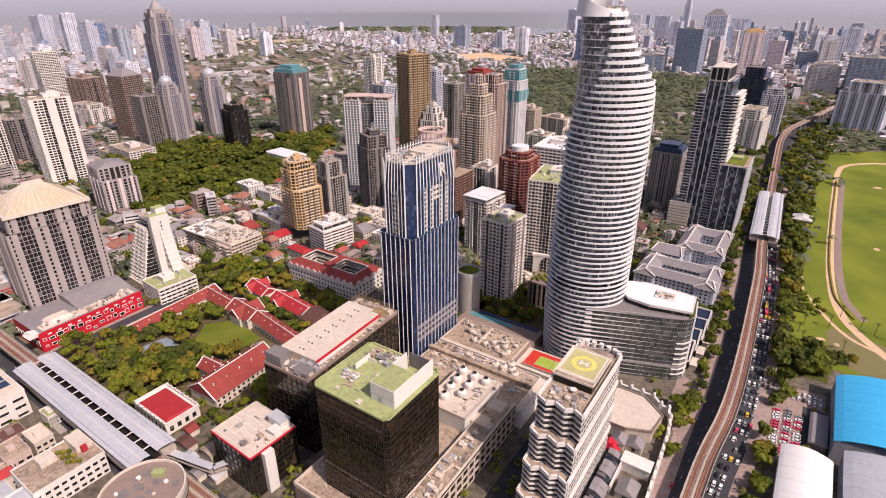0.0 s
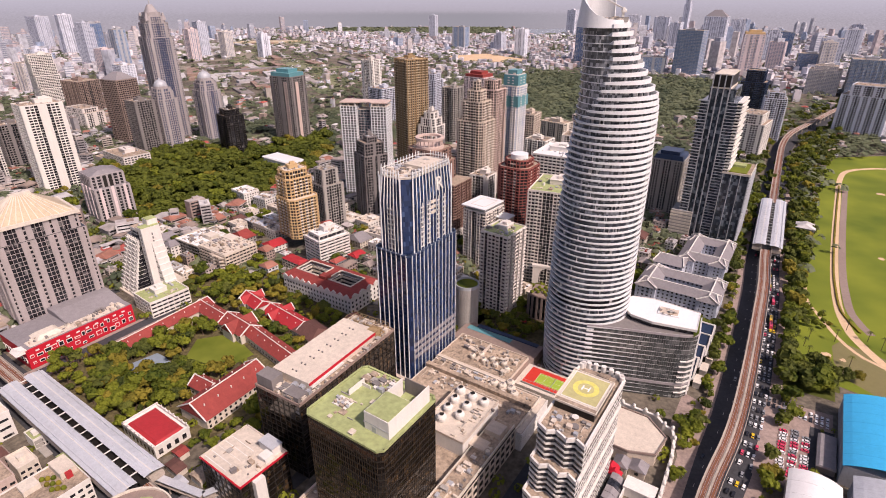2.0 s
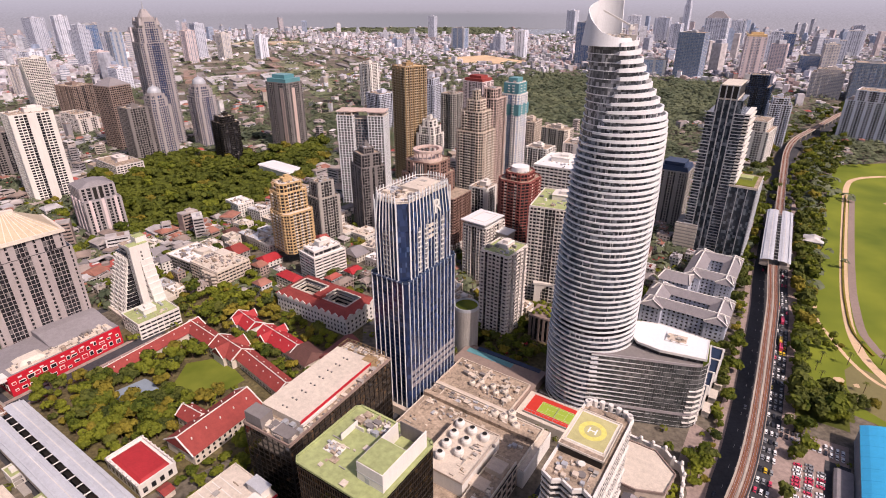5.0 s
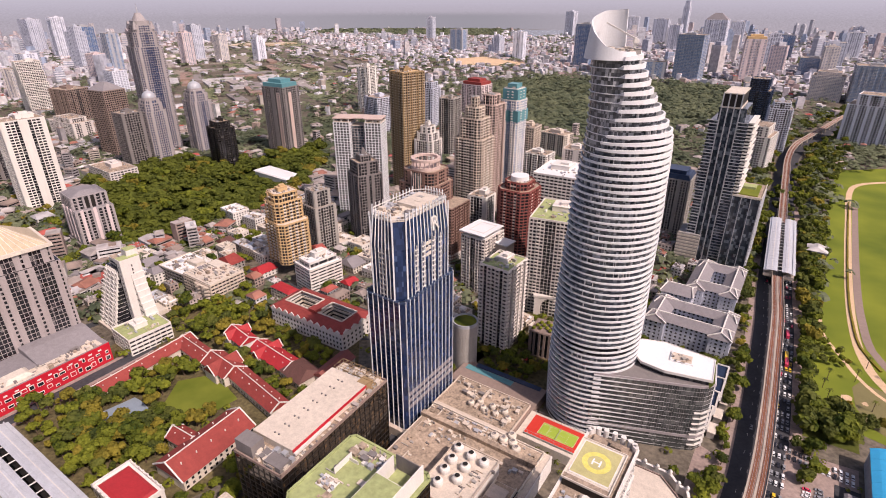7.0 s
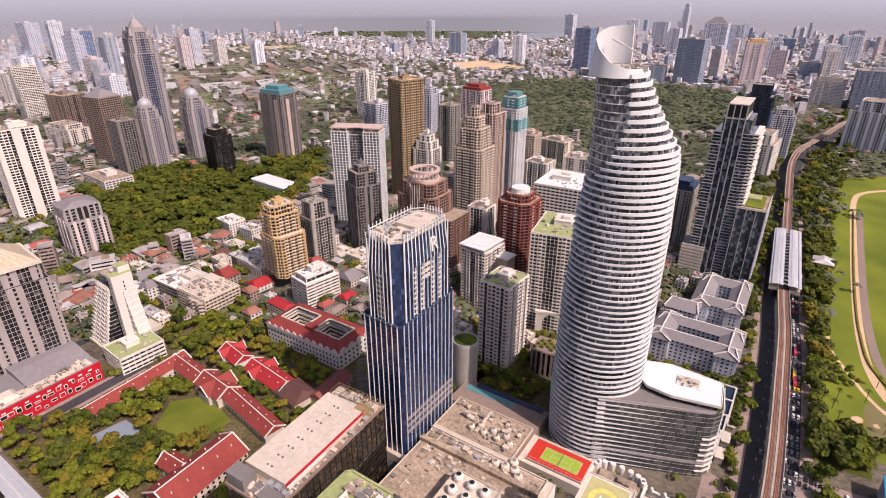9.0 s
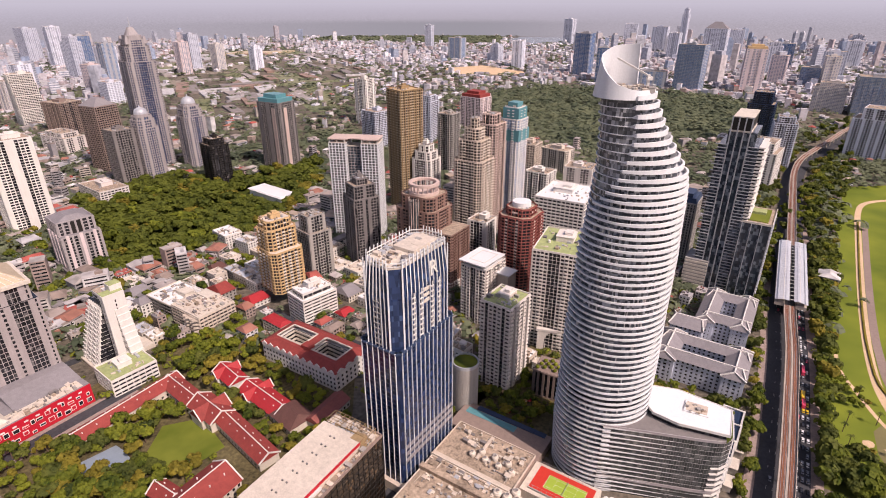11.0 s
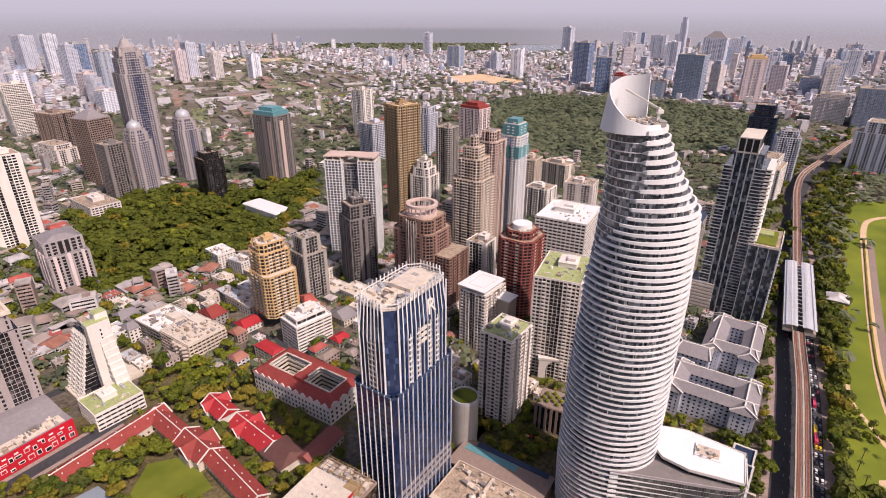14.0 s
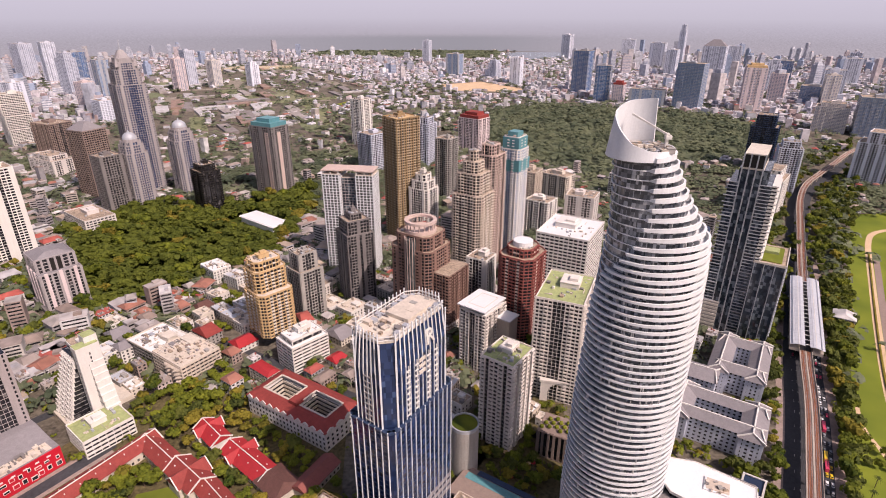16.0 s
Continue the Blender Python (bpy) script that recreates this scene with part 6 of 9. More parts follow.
def chinese_roof_hotel():
    """Grey hotel in two courts with upturned grey roofs and white ridges."""
    t = thing("hotel_building", "low grey hotel with slate roofs and white upturned ridges", "building", pose(*G(0, 0), 0, 0, 0, YAW))
    for v0, u0, v1, u1 in ((-98, 456, -36, 466), (-98, 482, -36, 491), (-100, 452, -84, 494), (-50, 452, -35, 494), (-99, 507, -74, 528), (-78, 530, -42, 541), (-80, 574, -42, 585), (-82, 526, -68, 588), (-54, 526, -41, 588)):
        shell(t, [(v0, u0), (v1, u0), (v1, u1), (v0, u1)], 0, 20, "f_grey", "g_dark", fh=3.4, bay=3.6, band=1.7, pier=2.0, pier_out=0.35)
        g = Geo()
        long_u = u1 - u0 > v1 - v0
        if long_u:
            g.gable(v0, u0, v1, u1, 20, 25, 3.5, 1.4)
            ends = [((v0 + v1) / 2, u0 + 2, 25.1), ((v0 + v1) / 2, u1 - 2, 25.1)]
        else:
            h = Geo().gable(u0, -v1, u1, -v0, 20, 25, 3.5, 1.4)
            g.v, g.f = [(-y, x, z) for x, y, z in h.v], h.f
            ends = [(v0 + 2, (u0 + u1) / 2, 25.1), (v1 - 2, (u0 + u1) / 2, 25.1)]
        part("roof", g, "greyroof", t, "slate grey pitched roof")
        r = Geo().bar(ends[0], ends[1], 0.5)
        for e in ends:
            for sv in (-1, 1):
                cv, cu = (v0 - 1.4 if sv < 0 else v1 + 1.4), None
                if long_u:
                    r.bar(e, (cv, u0 - 1.4 if e is ends[0] else u1 + 1.4, 21.2), 0.4)
                else:
                    r.bar(e, (v0 - 1.4 if e is ends[0] else v1 + 1.4, u0 - 1.4 if sv < 0 else u1 + 1.4, 21.2), 0.4)
        part("ridge", r, "white", t, "white ridge")
    return t


chinese_roof_hotel()


def blue_gables():
    t = thing("pavilion", "small pavilions with blue-grey roofs and white gable frames", "building", pose(*G(0, 0), 0, 0, 0, YAW))
    for v, u in ((-39, 366), (-38, 383), (-37, 400), (-37, 416)):
        part("wall", Geo().box(v - 5, u - 6.5, 0, v + 5, u + 6.5, 9), "g_grey", t)
        part("roof", Geo().prism([(v - 6, u - 7.5), (v + 6, u - 7.5), (v + 6, u + 7.5), (v - 6, u + 7.5)], 9, 21, [(v - 6, u), (v + 6, u), (v + 6, u + 0.1), (v - 6, u + 0.1)]), "navy", t, "dark blue pitched roof")
        for x in (v - 6.2, v + 6.2):
            part("gable_frame", Geo().bar((x, u - 8, 8.6), (x, u, 21.6), 0.6).bar((x, u + 8, 8.6), (x, u, 21.6), 0.6), "white", t)
        part("ridge_bar", Geo().bar((v - 6.2, u, 21.5), (v + 6.2, u, 21.5), 0.4), "white", t)
        part("eave_bar", Geo().bar((v - 6.2, u - 8, 8.6), (v + 6.2, u - 8, 8.6), 0.45), "white", t)
        part("porch", Geo().box(v + 6.5, u - 5, 0, v + 11, u + 5, 4.5).box(v + 6.4, u - 5.4, 4.5, v + 11.5, u + 5.4, 5.0), "cream", t)
    return t


blue_gables()


def drum_and_pool():
    t = thing("pool_podium", "low podium with a long turquoise pool and a round drum", "building", pose(*G(0, 0), 0, 0, 0, YAW))
    part("podium", Geo().box(-200, 312, 0, -134, 338, 7), "taupe", t)
    part("pool", Geo().box(-196, 328, 7, -158, 333.5, 7.2), M["teal"], t, "turquoise pool water")
    part("terrace", Geo().box(-190, 334, 7, -138, 338, 7.6), "navy", t)
    part("glass_front", Geo().box(-198, 311.6, 0.5, -136, 312, 6), "g_grey", t)
    x, u = -204.5, 341
    part("drum", Geo().cyl(x, u, 0, 38, 9.5, 32), "grey", t)
    part("drum_lawn", Geo().cyl(x, u, 38, 38.4, 8.6, 28), "leaf", t)
    g = Geo().lathe(x, u, [(9.6, 37), (9.6, 39.5), (8.8, 39.5), (8.8, 37)], 32)
    g.f.pop()
    part("drum_rim", g, "steel", t)
    return t


drum_and_pool()

# ---- right foreground: sheds, car park, plaza, walls ----
def barrel_roof(name, label, v0, u0, v1, u1, eave, ridge, roof, wall, ribs=0):
    t = thing(name, label, "shed", pose(*G(0, 0), 0, 0, 0, YAW))
    part("wall", Geo().box(v0 + 0.8, u0 + 0.8, 0, v1 - 0.8, u1 - 0.8, eave), wall, t)
    n, m = 14, max(2, int((u1 - u0) / 9))
    for c in range(m):
        a, b = u0 + (u1 - u0) * c / m, u0 + (u1 - u0) * (c + 1) / m - 0.08
        g = Geo()
        for i in range(n + 1):
            v = v0 + (v1 - v0) * i / n
            z = eave + (ridge - eave) * math.sin(math.pi * i / n) ** 0.8
            g.v += [(v, a, z), (v, b, z), (v, b, z - 0.3), (v, a, z - 0.3)]
        for i in range(n):
            k = i * 4
            g.f += [(k + s, k + (s + 1) % 4, k + 4 + (s + 1) % 4, k + 4 + s) for s in range(4)]
        part("roof_panel", g, roof, t)
    for k in range(ribs):
        z = 1.5 + k * (eave - 2) / ribs
        part("louvre", Geo().slab((v0 + 0.8, u1 - 1), (v0 + 0.8, u0 + 1), 0, 0.5, z, z + 0.5), "steel", t)
    return t


barrel_roof("sports_hall", "large hall with a bright blue curved sheet roof", 52, 318, 108, 389, 14, 21, "cyan", "steel", ribs=9)
barrel_roof("sports_hall", "hall with a pale grey curved sheet roof", 57, 225, 112, 314, 13, 19, "sheet", "steel", ribs=6)
barrel_roof("market_hall", "market hall with a white curved roof", 28, 225, 53, 303, 11, 14.5, "whiteroof", "white")
g = Geo()
solid("car_park", Geo().prism([G(12, 300), G(50, 300), G(50, 382), G(12, 378)], 0.0, 0.1), "paving", "paved car park beside the halls", "car park", kind="structure")
t = thing("store_yard", "dark fenced yard with low grey sheds", "yard", pose(*G(0, 0), 0, 0, 0, YAW))
part("yard_floor", Geo().box(38, 318, 0.1, 51, 362, 0.3), "asphalt", t)
part("low_shed", Geo().box(42, 322, 0.3, 51, 352, 4.5), "dgrey", t)
part("shed_roof", Geo().prism([(41.5, 321.5), (51.5, 321.5), (51.5, 352.5), (41.5, 352.5)], 4.5, 5.6, [(43, 322), (51, 322), (51, 352), (43, 352)]), "greyroof", t)


def car_kind(colour, bus=False):
    """One parked or queuing car: body, glass, wheels; a bus is longer."""
    L, Wd, H = (11.0, 2.5, 3.0) if bus else (4.4, 1.8, 1.45)
    b = Geo()
    if bus:
        b.prism(rect(Wd, L, 0, 0, 0.15), 0.4, H, rect(Wd - 0.2, L - 0.3, 0, 0, 0.15))
    else:
        b.prism(rect(Wd, L, 0, 0, 0.2), 0.3, 0.72).prism(rect(Wd, L, 0, 0, 0.2), 0.72, 0.9, rect(Wd - 0.15, L - 0.2, 0, 0, 0.25)).prism(rect(Wd - 0.4, 1.9, 0, -0.25), 1.36, 1.45, rect(Wd - 0.5, 1.7, 0, -0.25))
    c = Geo()
    if bus:
        c.box(-Wd / 2 - 0.02, -L / 2 + 0.4, 1.6, Wd / 2 + 0.02, L / 2 - 0.4, 2.5)
    else:
        c.prism(rect(Wd - 0.15, 2.9, 0, -0.25, 0.1), 0.9, 1.37, rect(Wd - 0.42, 1.85, 0, -0.25, 0.1))
    w = Geo()
    k = len(w.v)
    n = 10
    for x in (-0.1, 0.1):
        w.v += [(x, 0.33 * math.cos(6.2832 * i / n), 0.33 + 0.33 * math.sin(6.2832 * i / n)) for i in range(n)]
    w.f += [(i, (i + 1) % n, n + (i + 1) % n, n + i) for i in range(n)] + [tuple(range(n - 1, -1, -1)), tuple(range(n, 2 * n))]
    return b.mesh("body"), c.mesh("windows"), w.mesh("wheel"), Wd, L, colour


CARS = [car_kind(c) for c in ("carw", "carr", "cary", "carg", "cark")]
BUSES = [car_kind("carr", True), car_kind("cary", True)]
LOOKS = {"carw": "white", "carr": "pinkish red", "cary": "yellow", "carg": "grey", "cark": "black"}


def put_car(kind, x, y, yaw, what, group):
    b, c, w, Wd, L, colour = kind
    t = thing("bus" if L > 8 else "car", LOOKS[colour] + (" city bus " if L > 8 else " saloon car ") + what, "bus" if L > 8 else "car", pose(x, y, 0.1, 0, 0, yaw), group)
    part("body", b, colour, t)
    part("window_band", c, "g_dark", t)
    for sx in (-1, 1) if y < 300 else ():
        for sy in (-1, 1):
            o = part("wheel", w, "tyre", t)
            o.location = (sx * (Wd / 2 - 0.12), sy * L * 0.3, 0)


crng = random.Random(15)
for row, (v, us) in enumerate(((24.5, range(309, 350, 3)), (30.5, range(309, 352, 3)), (36.5, range(312, 350, 3)))):
    for u in us:
        if crng.random() < 0.93:
            put_car(CARS[crng.choice((0, 0, 0, 1, 1, 3, 0))], *G(v + crng.uniform(-0.3, 0.3), u), YAW + 90 + crng.uniform(-3, 3), "parked in the car park", "parked cars")
for v in range(14, 48, 3):
    for u in (368, 374):
        if crng.random() < 0.85:
            put_car(CARS[crng.choice((0, 0, 3, 0, 4))], *G(v, u - v * 0.1 + 4), YAW + crng.uniform(-3, 3), "parked in the car park", "parked cars")
for off, share in ((7.0, 0.9), (10.2, 0.9), (13.2, 0.8), (-7.0, 0.07), (-11, 0.06)):
    run = 0.0
    for a, b in zip(RAIL[4:78], RAIL[5:79]):
        d = (b - a).normalized()
        run += (b - a).length
        if run < 6.4:
            continue
        run = 0.0
        if crng.random() < share * (1.0 if a.y < 560 else 0.5):
            p = a + Vector((d.y, -d.x)) * (off + crng.uniform(-0.3, 0.3))
            k = CARS[crng.choice((0, 0, 0, 1, 3, 4, 0, 4, 3, 2, 0, 3))]
            if off == 10.2 and crng.random() < 0.09:
                k = crng.choice(BUSES)
            put_car(k, p.x, p.y, math.degrees(math.atan2(d.y, d.x)) - 90 + crng.uniform(-2, 2), "queuing on the avenue", "cars on the avenue")


def podium_garden():
    t = thing("low_podium", "low podium with a pale many-sided flat roof", "building", pose(*G(0, 0), 0, 0, 0, YAW))
    o = [(-66, 268), (-50, 268), (-36, 274), (-34, 291), (-48, 303), (-66, 303)]
    part("wall", Geo().prism(o, 0, 8), "beige", t)
    part("roof", Geo().prism(o, 8, 8.4), "rooflight", t, "pale screeded roof")
    g = Geo()
    for i in range(6):
        g.slab(o[i], o[(i + 1) % 6], -0.3, 0.4, 7.6, 9.3, 0.2, 0.2)
    part("parapet", g, "taupe", t)
    w = thing("garden_wall", "white garden wall with round dome finials", "wall", pose(*G(0, 0), 0, 0, 0, YAW))
    line = [(-66, 311), (-44, 311), (-38, 305), (-33, 304), (-30, 296), (-28, 280), (-27, 258), (-25.5, 224), (-24, 200)]
    for i in range(len(line) - 1):
        part("wall_length", Geo().slab(line[i], line[i + 1], -0.5, 0.5, 0, 5.5, 0.4, 0.4).slab(line[i], line[i + 1], -0.8, 0.8, 5.5, 6.0, 0.4, 0.4), "white", w)
        n = max(1, int((Vector(line[i + 1]) - Vector(line[i])).length / 7))
        for k in range(n):
            p = Vector(line[i]).lerp(Vector(line[i + 1]), k / n)
            part("finial", Geo().box(p.x - 1, p.y - 1, 0, p.x + 1, p.y + 1, 6.6).lathe(p.x, p.y, [(1.0, 6.6), (1.2, 7.4), (0.8, 8.3), (0.15, 8.9)], 10), "white", w)
    part("gate_house", Geo().box(-44, 244, 0, -29, 252, 6.5).box(-45, 243.5, 6.5, -28.5, 252.5, 7.2), "white", w)
    part("inner_wall", Geo().box(-44.6, 224, 0, -43.8, 244, 6), "white", w)
    for v, u, a, b, rf in ((-42, 264, 9, 8, "greyroof"), (-51, 262, 8, 8, "greyroof"), (-36, 229, 10, 11, "greyroof"), (-55, 255, 8, 6, "red"), (-52, 252, 7, 4, "red")):
        h = thing("small_house", "small house with a " + ("slate grey" if rf == "greyroof" else "dark red") + " pitched roof", "house", pose(*G(v, u), 0, 0, 0, YAW))
        part("wall", Geo().box(-a / 2, -b / 2, 0, a / 2, b / 2, 5), "cream", h)
        part("roof", Geo().gable(-a / 2, -b / 2, a / 2, b / 2, 5, 8, 1.5, 0.6), rf, h)
        part("window", Geo().box(-1, -b / 2 - 0.08, 1.5, 1, -b / 2 + 0.02, 3.6), "g_dark", h)
    r = thing("lean_to_hall", "long dark glazed lean-to roof beside the white tower", "hall", pose(*G(0, 0), 0, 0, 0, YAW))
    part("wall", Geo().box(-52.5, 180, 0, -45, 250, 4.5), "dgrey", r)
    for k in range(14):
        part("roof_bay", Geo().prism([(-52.6, 180 + k * 5), (-44.4, 180 + k * 5), (-44.4, 184.7 + k * 5), (-52.6, 184.7 + k * 5)], 4.5, 7.5, [(-52.6, 180 + k * 5), (-49, 180 + k * 5), (-49, 184.7 + k * 5), (-52.6, 184.7 + k * 5)]), "greyroof" if k % 3 else "g_dark", r)


podium_garden()
solid("plaza", Geo().prism([G(-26, 190), G(-17, 190), G(-17, 345), G(-36, 352), G(-36, 312), G(-26, 290)], 0.0, 0.12), "paving", "pink paved forecourt beside the avenue", "pavement", kind="structure")
solid("yard", Geo().prism([G(-92, 130), G(-27, 130), G(-27, 300), G(-50, 330), G(-92, 330)], 0.0, 0.04), "ground", "dusty yard between the buildings", "ground", kind="structure")


# ---- left foreground below the station ----
def windowed_block(name, label, v0, u0, v1, u1, h, wall, roof, rows, cols, side="b"):
    t = thing(name, label, "building", pose(*G(0, 0), 0, 0, 0, YAW))
    part("wall", Geo().box(v0, u0, 0, v1, u1, h), wall, t)
    part("roof", Geo().box(v0 + 0.3, u0 + 0.3, h, v1 - 0.3, u1 - 0.3, h + 0.25), roof, t)
    g = Geo()
    q = [(v0, u0), (v1, u0), (v1, u1), (v0, u1)]
    for i in range(4):
        g.slab(q[i], q[(i + 1) % 4], -0.3, 0.15, h - 0.4, h + 1.1, 0.1, 0.1)
    part("parapet", g, wall, t)
    for r in range(rows):
        z = 1.2 + r * (h - 1.2) / rows
        for c in range(cols):
            u = u0 + (c + 0.2) * (u1 - u0) / cols
            part("window", Geo().slab((v1, u), (v1, u + (u1 - u0) / cols * 0.62), -0.3, 0.04, z, z + 1.7), "g_dark", t)
            part("window_sill", Geo().slab((v1, u - 0.1), (v1, u + (u1 - u0) / cols * 0.62 + 0.1), 0.0, 0.3, z - 0.2, z - 0.02), wall, t)
    return t


t = windowed_block("office_building", "white low building with solar panels on its roof", -418, 42, -371, 80, 18, "white", "rooflight", 3, 4)
for k in range(3):
    for j in range(3):
        part("solar_panel", Geo().prism([(-408 + k * 9, 52 + j * 9), (-401 + k * 9, 52 + j * 9), (-401 + k * 9, 59 + j * 9), (-408 + k * 9, 59 + j * 9)], 18.6, 18.9), "navy", t)
t = windowed_block("apartment_block", "white apartment block with three rows of dark windows", -308, 48, -281, 83, 14, "white", "roofdirt", 3, 9)
part("roof_house", Geo().box(-306, 74, 14, -292, 82, 18.5), "rooflight", t)
part("roof_house", Geo().box(-304, 58, 14, -296, 66, 17.5), "cream", t)
part("pink_wall", Geo().box(-296, 76, 14, -290, 79, 18), "scarlet", t)
part("green_roof_strip", Geo().box(-314, 80, 12, -290, 86, 13.5), "roofgreen", t)
for k in range(9):
    part("roof_plant", Geo().lathe(-300 + k * 1.9, 68 + (k % 3) * 2, [(0.3, 14.2), (1.4, 15.0), (1.2, 16.2), (0.3, 17.0)], 7), "leaf2" if k % 2 else "leaf", t)
for v, u, a, b, h, wl, rf in ((-334, 70, 16, 10, 9, "cream", "rooflight"), (-330, 56, 18, 12, 11, "pink", "roofdirt"), (-350, 62, 12, 12, 8, "taupe", "brownroof"), (-318, 44, 16, 16, 8, "cream", "roofdirt"), (-340, 40, 22, 18, 7, "palewarm", "rooflight"), (-305, 36, 20, 18, 9, "white", "sheet"), (-362, 44, 14, 18, 9, "white", "whiteroof"), (-276, 40, 40, 22, 10, "white", "sheet"), (-352, 84, 12, 8, 7, "white", "roofgreen")):
    h0 = windowed_block("town_house", "small rendered town house with a flat roof", v - a / 2, u - b / 2, v + a / 2, u + b / 2, h, wl, rf, 2, 3)
    part("roof_house", Geo().box(v - 2, u - 2, h, v + 2, u + 1.5, h + 2.6), wl, h0)
gabled = Geo().gable(-3.5, -3.5, 3.5, 3.5, 10.2, 12.8, 1.2, 0.6)
h1 = thing("roof_pavilion", "small pavilion with a bright red hipped roof", "pavilion", pose(*G(-315, 47), 0, 0, 0, YAW))
part("roof", gabled, "scarlet", h1)
part("wall", Geo().box(-3, -3, 0, 3, 3, 10.2), "cream", h1)


def round_building():
    t = thing("round_building", "round building with a stained flat roof and a rim wall", "building", pose(-149, 195, 0))
    part("drum", Geo().cyl(0, 0, 0, 19, 20, 40), "grey", t)
    part("roof", Geo().cyl(0, 0, 19, 19.3, 19.4, 40), "taupe", t, "stained grey-brown flat roof")
    for k in range(9):
        a, r = k * 2.4, 3 + k * 1.5
        part("roof_patch", Geo().cyl(r * math.cos(a), r * math.sin(a), 19.3, 19.34 + 0.005 * k, 1.6 + (k * 7 % 5) * 0.5, 11), "dgrey", t)
    clutter(t, -11, -11, 11, 11, 19.3, 16, 381, 0.6)
    g = Geo().lathe(0, 0, [(20.1, 18), (20.1, 20.6), (19.3, 20.6), (19.3, 18)], 40)
    g.f.pop()
    part("rim", g, "cream", t)
    for x, y, s in ((-6, 8, 1.2), (9, 6, 1.1), (-12, -2, 0.9), (3, 12, 1.0)):
        part("roof_unit", Geo().lathe(x, y, [(s, 19.3), (s * 1.1, 20.2), (s * 0.5, 21)], 10), "white", t)
    part("roof_hut", Geo().box(0, 9, 19.3, 6, 13, 21.5), "roofgreen", t)
    part("glass_band", Geo().cyl(0, 0, 4, 14, 20.15, 40), "g_dark", t)
    return t


round_building()


# ---- middle distance low buildings ----
def terrace_block():
    t = thing("office_building", "long brown and cream block with wavy balcony fronts", "building", pose(-214, 512, 0, 0, 0, -35))
    shell(t, rect(42, 36), 0, 20, "beige", "g_dark", fh=3.6, bay=4, band=1.5, band_out=0.7, pier=0.8, pier_out=0.3)
    part("roof", Geo().prism(rect(42, 36), 19.6, 20.3), "rooflight", t)
    part("roof_dome", Geo().lathe(-4, 4, [(2.6, 20.3), (2.2, 21.3), (1.0, 21.8)], 14), "taupe", t)
    part("roof_step", Geo().box(-18, 6, 20.3, -2, 16, 22.6), "cream", t)
    for k in range(5):
        for j in range(4):
            x = 2 + j * 5
            part("curved_balcony", Geo().prism([(x - 3, -18), (x - 2, -20.5), (x, -21.5 - (j % 2)), (x + 2, -20.5), (x + 3, -18)], 3 + k * 3.6, 4.2 + k * 3.6), "beige", t)
    t2 = thing("office_building", "dark glazed block with a white flat roof", "building", pose(-248, 534, 0, 0, 0, -33))
    shell(t2, rect(40, 34), 0, 18, "dgrey", "g_dark", fh=3.6, bay=5, band=1.0, band_out=0.5, pier=0.6, pier_out=0.3)
    part("roof", Geo().prism(rect(41, 35), 17.6, 18.4), "whiteroof", t2)
    part("roof_house", Geo().box(2, 0, 18.4, 15, 10, 21.5).box(2, 0, 22, 15, 10, 22.4), "cream", t2)
    part("sloping_roof", Geo().prism([(-34, -10), (-20, -10), (-20, 17), (-34, 17)], 4, 12, [(-22, -10), (-20, -10), (-20, 17), (-22, 17)]), "brownroof", t2)
    clutter(t, -19, -16, 19, 16, 20.3, 90, 341)
    clutter(t2, -18, -15, 18, 15, 18.4, 80, 342)
    crn = random.Random(19)
    for k in range(24):
        tt, ww = (t, 20.3) if k % 2 else (t2, 18.4)
        x, y, a, b = crn.uniform(-17, 17), crn.uniform(-13, 14), crn.uniform(0.6, 2.6), crn.uniform(0.6, 2.2)
        part("roof_unit", Geo().box(x - a, y - b, ww, x + a, y + b, ww + crn.uniform(0.5, 2.2)), crn.choice(("cream", "steel", "roofdirt", "white", "greyroof")), tt)
    for k in range(7):
        part("pergola_beam", Geo().box(-20, -14 + k * 3, 21.2, -11, -13.5 + k * 3, 21.7), "white", t)
        part("pergola_beam", Geo().box(6 + k * 2, 8, 21.4, 6.5 + k * 2, 16, 21.9), "white", t2)
    for tt, h, q in ((t, 20.3, rect(42, 36)), (t2, 18.4, rect(41, 35))):
        g = Geo()
        for i in range(4):
            g.slab(q[i], q[(i + 1) % 4], -0.4, 0.2, h - 0.4, h + 1.1, 0.1, 0.1)
        part("parapet", g, "cream", tt)
    t3 = thing("office_building", "low white block with a flat red roof", "building", pose(-143, 496, 0, 0, 0, -38))
    shell(t3, rect(26, 12), 0, 12, "cream", "g_dark", fh=3.4, bay=4, band=1.4, pier=1.0)
    part("roof", Geo().prism(rect(27, 13), 12, 14, rect(20, 5)), "scarlet", t3)


terrace_block()
lrng = random.Random(44)


